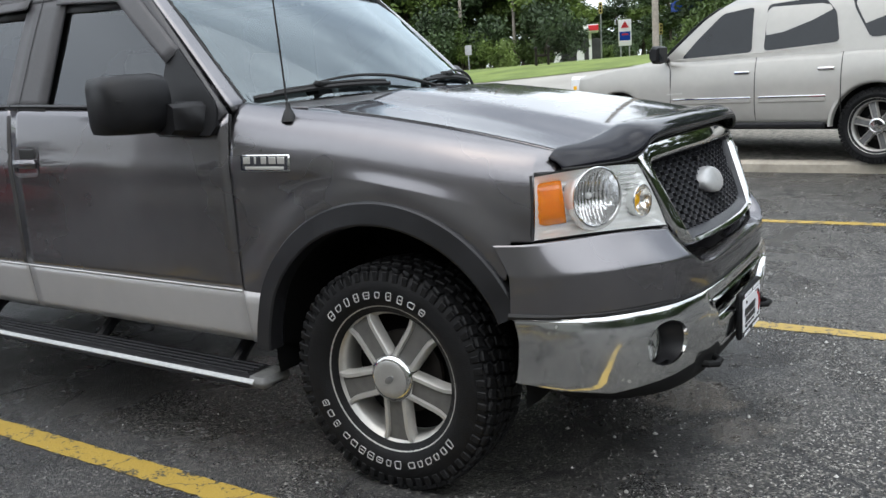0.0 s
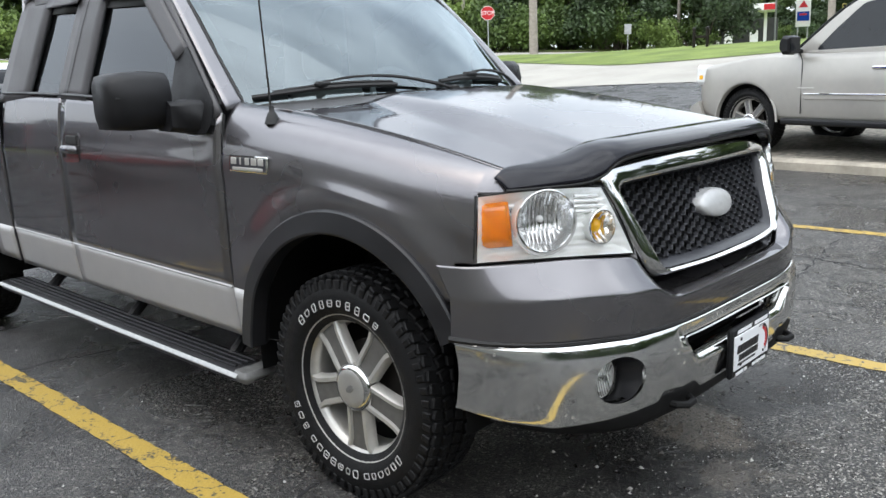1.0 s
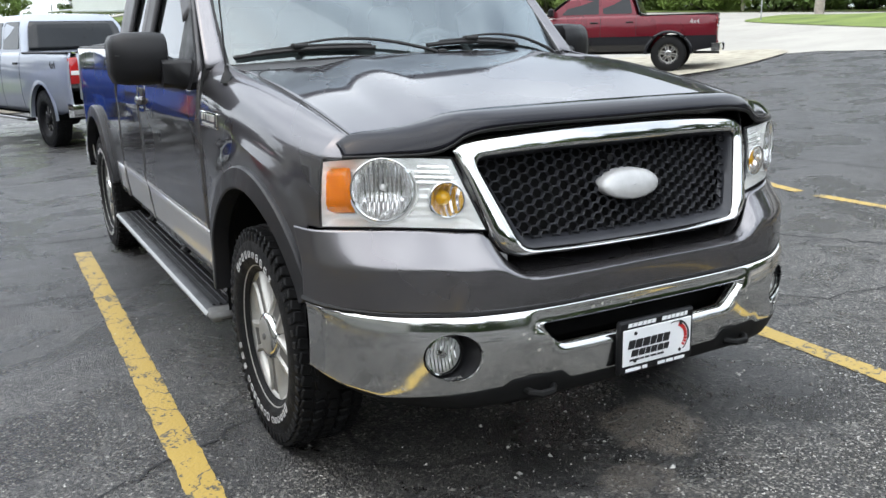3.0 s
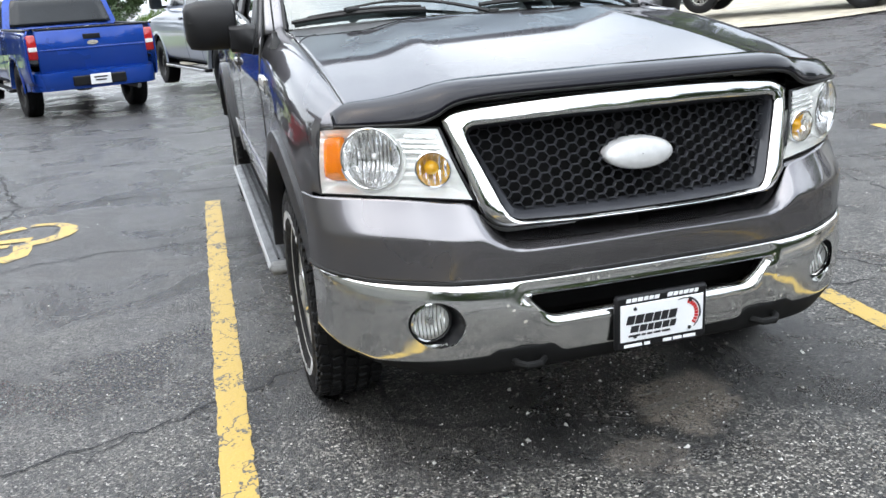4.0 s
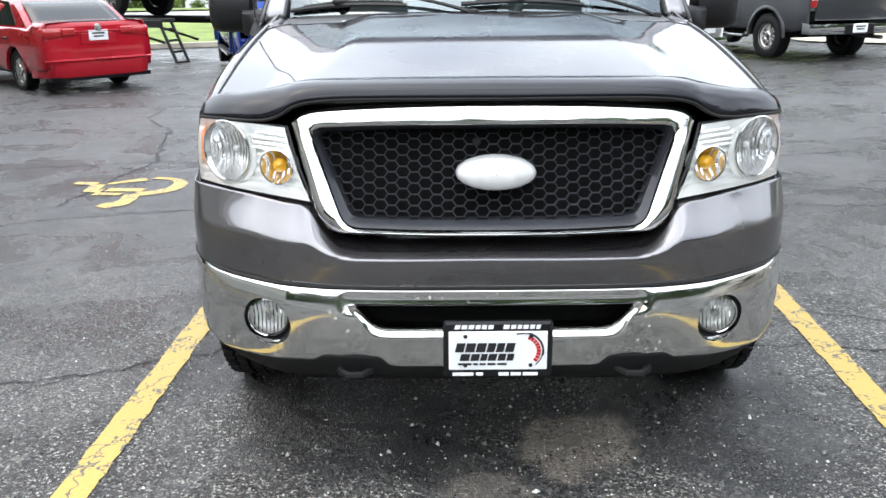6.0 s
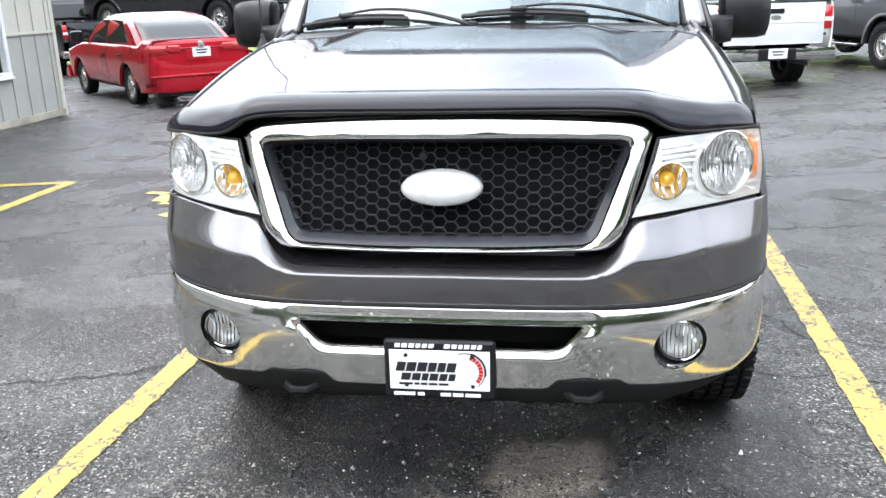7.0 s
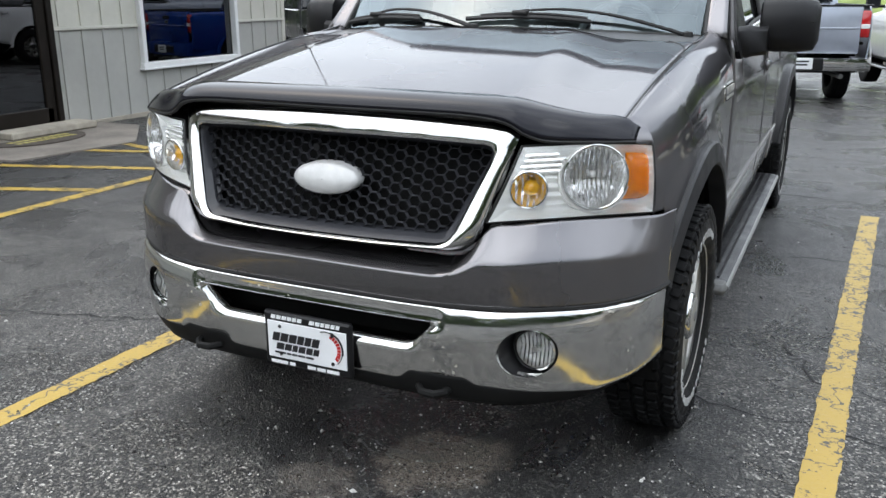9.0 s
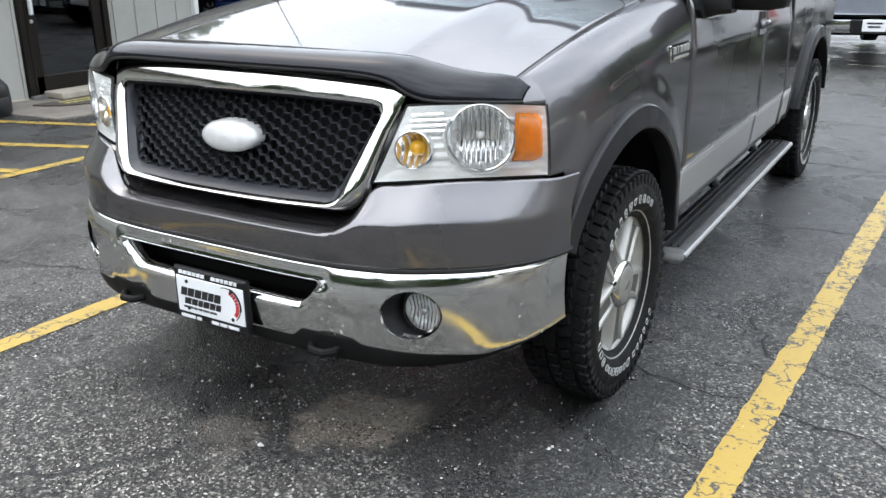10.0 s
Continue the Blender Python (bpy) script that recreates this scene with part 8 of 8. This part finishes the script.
def pole(bearing, d, h=10.5, r=0.17, lean=0.0):
    at = polar(bearing, d)
    t = thing("utility_pole", "weathered grey wooden utility pole", "utility pole", pose(at[0], at[1], terrain(*at), lean), "utility poles")
    add("shaft", tube([(0, 0, -0.2), (0, 0, h * 0.5), (0, 0, h)], [r, r * 0.85, r * 0.7], 14), M["pole_wood"], t)
    arm = add("cross_arm", box(0, 0, h - 0.6, 2.2, 0.10, 0.12, 0.01), M["pole_wood"], t)
    for k in (-0.95, -0.4, 0.4, 0.95):
        add("insulator", lathe([(0, 0.16), (0.03, 0.15), (0.05, 0.06), (0.03, 0.0)], 10, "z"), M["trim_white"], t, m=Matrix.Translation((k, 0, h - 0.54)))


pole(127.1, 48.9, r=0.24)
pole(109.2, 44, lean=2)
pole(131.5, 57, r=0.12)
pole(121.3, 60, r=0.12)
pole(117.8, 62, r=0.12)

at = polar(121.0, 55)
ws = thing("road_sign", "small pale rectangular sign on a post, seen from behind", "road sign", pose(at[0], at[1], terrain(*at), 0, 0, 31))
add("post", box(0, 0, 0.7, 0.05, 0.03, 1.5, 0.004), M["galv"], ws)
add("sign_plate", box(0, -0.025, 1.35, 0.42, 0.012, 0.60, 0.004), M["galv"], ws)
for bb in (116.5, 117.3):
    at = polar(bb, 35.6)
    po = tagged(add("bollard", lathe([(0.0, 0.80), (0.07, 0.78), (0.075, 0.70), (0.06, 0.68), (0.06, 0.0)], 14, "z"), M["bronze"], m=Matrix.Translation((*at, terrain(*at)))), "dark short post standing in the grass", "post", "grass posts")
at = polar(116.9, 35.6)
tagged(add("post_rail", box(0, 0, 0.42, 0.50, 0.05, 0.09, 0.01), M["bronze"], m=pose(at[0], at[1], terrain(*at), 0, 0, 26)), "dark rail between the short grass posts", "rail")

# fuel station across the road
gs = polar(113.8, 108)
gas = thing("fuel_station", "white and red fuel station canopy across the road", "fuel station", pose(gs[0], gs[1], terrain(*gs), 0, 0, 22))
add("canopy", box(0, 0, 4.2, 7.2, 5.0, 0.8, 0.05), M["sign_white"], gas, "white canopy")
add("canopy_stripe", box(-2.2, -2.52, 4.2, 2.6, 0.06, 0.62, 0.02), M["sign_red"], gas, "red stripe")
add("canopy_stripe", box(3.0, -2.52, 4.2, 1.2, 0.06, 0.62, 0.02), M["sign_red"], gas, "red stripe")
for cxp in (-2.6, 2.6):
    add("canopy_column", box(cxp, 0, 1.9, 0.35, 0.35, 3.8, 0.02), M["sign_white"], gas)
for cxp in (-1.4, 1.4):
    add("fuel_pump", box(cxp, 0, 0.9, 0.9, 0.5, 1.7, 0.05), M["sign_white"], gas)
add("shop", box(0, 5.5, 1.6, 8.0, 3.5, 3.2, 0.05), M["room"], gas, "dark shop front")
sg = polar(110.4, 84)
pylon = thing("price_sign", "tall white sign with red triangle and blue panel", "sign", pose(sg[0], sg[1], terrain(*sg), 0, 0, 20))
add("panel", box(0, 0, 3.0, 1.2, 0.25, 2.4, 0.03), M["sign_white"], pylon)
add("panel_triangle", prism([(-0.38, 3.45), (0.38, 3.45), (0.0, 4.05)], lambda x, z: (x, -0.130, z), lambda x, z: (x, -0.142, z)), M["sign_red"], pylon)
add("panel_blue", box(0, -0.13, 2.7, 1.0, 0.02, 0.8, 0.005), M["blue"], pylon)
add("panel_bar", box(0, -0.145, 2.85, 0.6, 0.01, 0.16, 0.002), M["sign_red"], pylon)
for s in (-0.4, 0.4):
    add("leg", box(s, 0, 0.9, 0.12, 0.12, 1.9, 0.01), M["galv"], pylon)
for bb, dd, hh in ((112.0, 75, 5.2), (108.2, 80, 3.4)):
    at = polar(bb, dd)
    tsig = thing("traffic_light", "yellow traffic light on a grey pole", "traffic light", pose(at[0], at[1], terrain(*at), 0, 0, 20), "traffic lights")
    add("signal_pole", tube([(0, 0, 0), (0, 0, hh)], 0.07, 10), M["galv"], tsig)
    add("signal_head", box(0, -0.15, hh - 0.4, 0.32, 0.25, 0.95, 0.04), M["mat_print"], tsig)
    for k in (-0.28, 0, 0.28):
        add("signal_lens", lathe([(0.0, 0.0), (0.09, 0.0), (0.10, 0.03)], 14, "y"), M["deep"], tsig, m=Matrix.Translation((0, -0.29, hh - 0.4 + k)))

at = polar(105.0, 70)
cb = thing("corner_building", "brown building with a blue sign panel", "building", pose(at[0], at[1], terrain(*at), 0, 0, 14))
add("wall", box(2.2, 3, 2.6, 5.0, 5.0, 5.4, 0.05), M["pole_wood"], cb)
add("sign_panel", box(-2.0, 0, 4.1, 2.6, 0.3, 0.9, 0.05), M["blue"], cb, "blue sign panel")
add("sign_post", box(-1.6, 0, 1.8, 0.16, 0.16, 3.8, 0.01), M["galv"], cb)

# white box trailer on the slope
tp = polar(168.95, 46, (2.8, -2.1))
tr = thing("box_trailer", "long white box trailer with tandem wheels on the grass", "trailer", pose(tp[0], tp[1], terrain(*tp), 0, 0, 262))
add("box_body", box(0, 0, 1.53, 6.5, 2.2, 2.16, 0.05), M["white"], tr, "white trailer body")
add("side_rail", box(0, 0, 0.48, 6.6, 2.25, 0.10, 0.02), M["galv"], tr)
for xx in (-1.0, -0.1):
    for sgn in (-1, 1):
        wheel(tr, xx, sgn * 1.02, sgn, "six", False, tyre_r=0.36, width=0.2, rim_r=0.2, hub_z=0.36)
add("trailer_tongue", tube([(3.2, 0, 0.6), (4.4, 0, 0.5)], 0.06, 8), M["galv"], tr)
add("trailer_jack", tube([(4.2, 0, 0.0), (4.2, 0, 0.9)], 0.04, 8), M["galv"], tr)

# display ramp with a black pickup on it
M["ramp_steel"] = mat("black_painted_steel", (0.012, 0.012, 0.012), 0.5, 0.3, vary=0.3, scale=10)
rx, ry = -17.1, -6.3
ramp = thing("display_ramp", "black steel vehicle display ramp with ladder-like legs", "ramp", pose(rx, ry, terrain(rx, ry), 0, 0, 250))
for s in (-1, 1):
    add("track", box(2.4, s * 0.80, 0.93, 5.6, 0.46, 0.07, 0.01), M["ramp_steel"], ramp)
    add("side_beam", box(2.4, s * 1.05, 0.86, 5.6, 0.06, 0.16, 0.01), M["ramp_steel"], ramp)
    for k in ((5.0,) if s < 0 else (-0.55, 5.0)):
        add("leg", tube([(k + 0.25, s * 0.6, 0.9), (k - 0.15, s * 0.62, 0.0)], 0.035, 8), M["ramp_steel"], ramp)
        add("leg", tube([(k + 0.25, s * 1.02, 0.9), (k - 0.15, s * 1.04, 0.0)], 0.035, 8), M["ramp_steel"], ramp)
        for h in (0.03, 0.26, 0.5, 0.74):
            xk = k - 0.15 + 0.40 * h / 0.9
            add("rung", box(xk, s * 0.82, h, 0.05, 0.44, 0.05, 0.008), M["ramp_steel"], ramp)
for s in (-1, 1):
    # braces under the low end of the tracks
    add("brace", tube([(-0.10, s * 0.62, 0.42), (1.60, s * 0.62, 0.86)], 0.03, 8), M["ramp_steel"], ramp)
bp = Matrix.Rotation(radians(250), 4, "Z") @ Vector((1.1, 0, 0))
vehicle("pickup_truck", "black lifted pickup standing on the display ramp", "pickup truck", (rx + bp.x, ry + bp.y), 250, M["black"], rim="six", z=terrain(rx, ry) + 0.965, boards=False, **CREW)
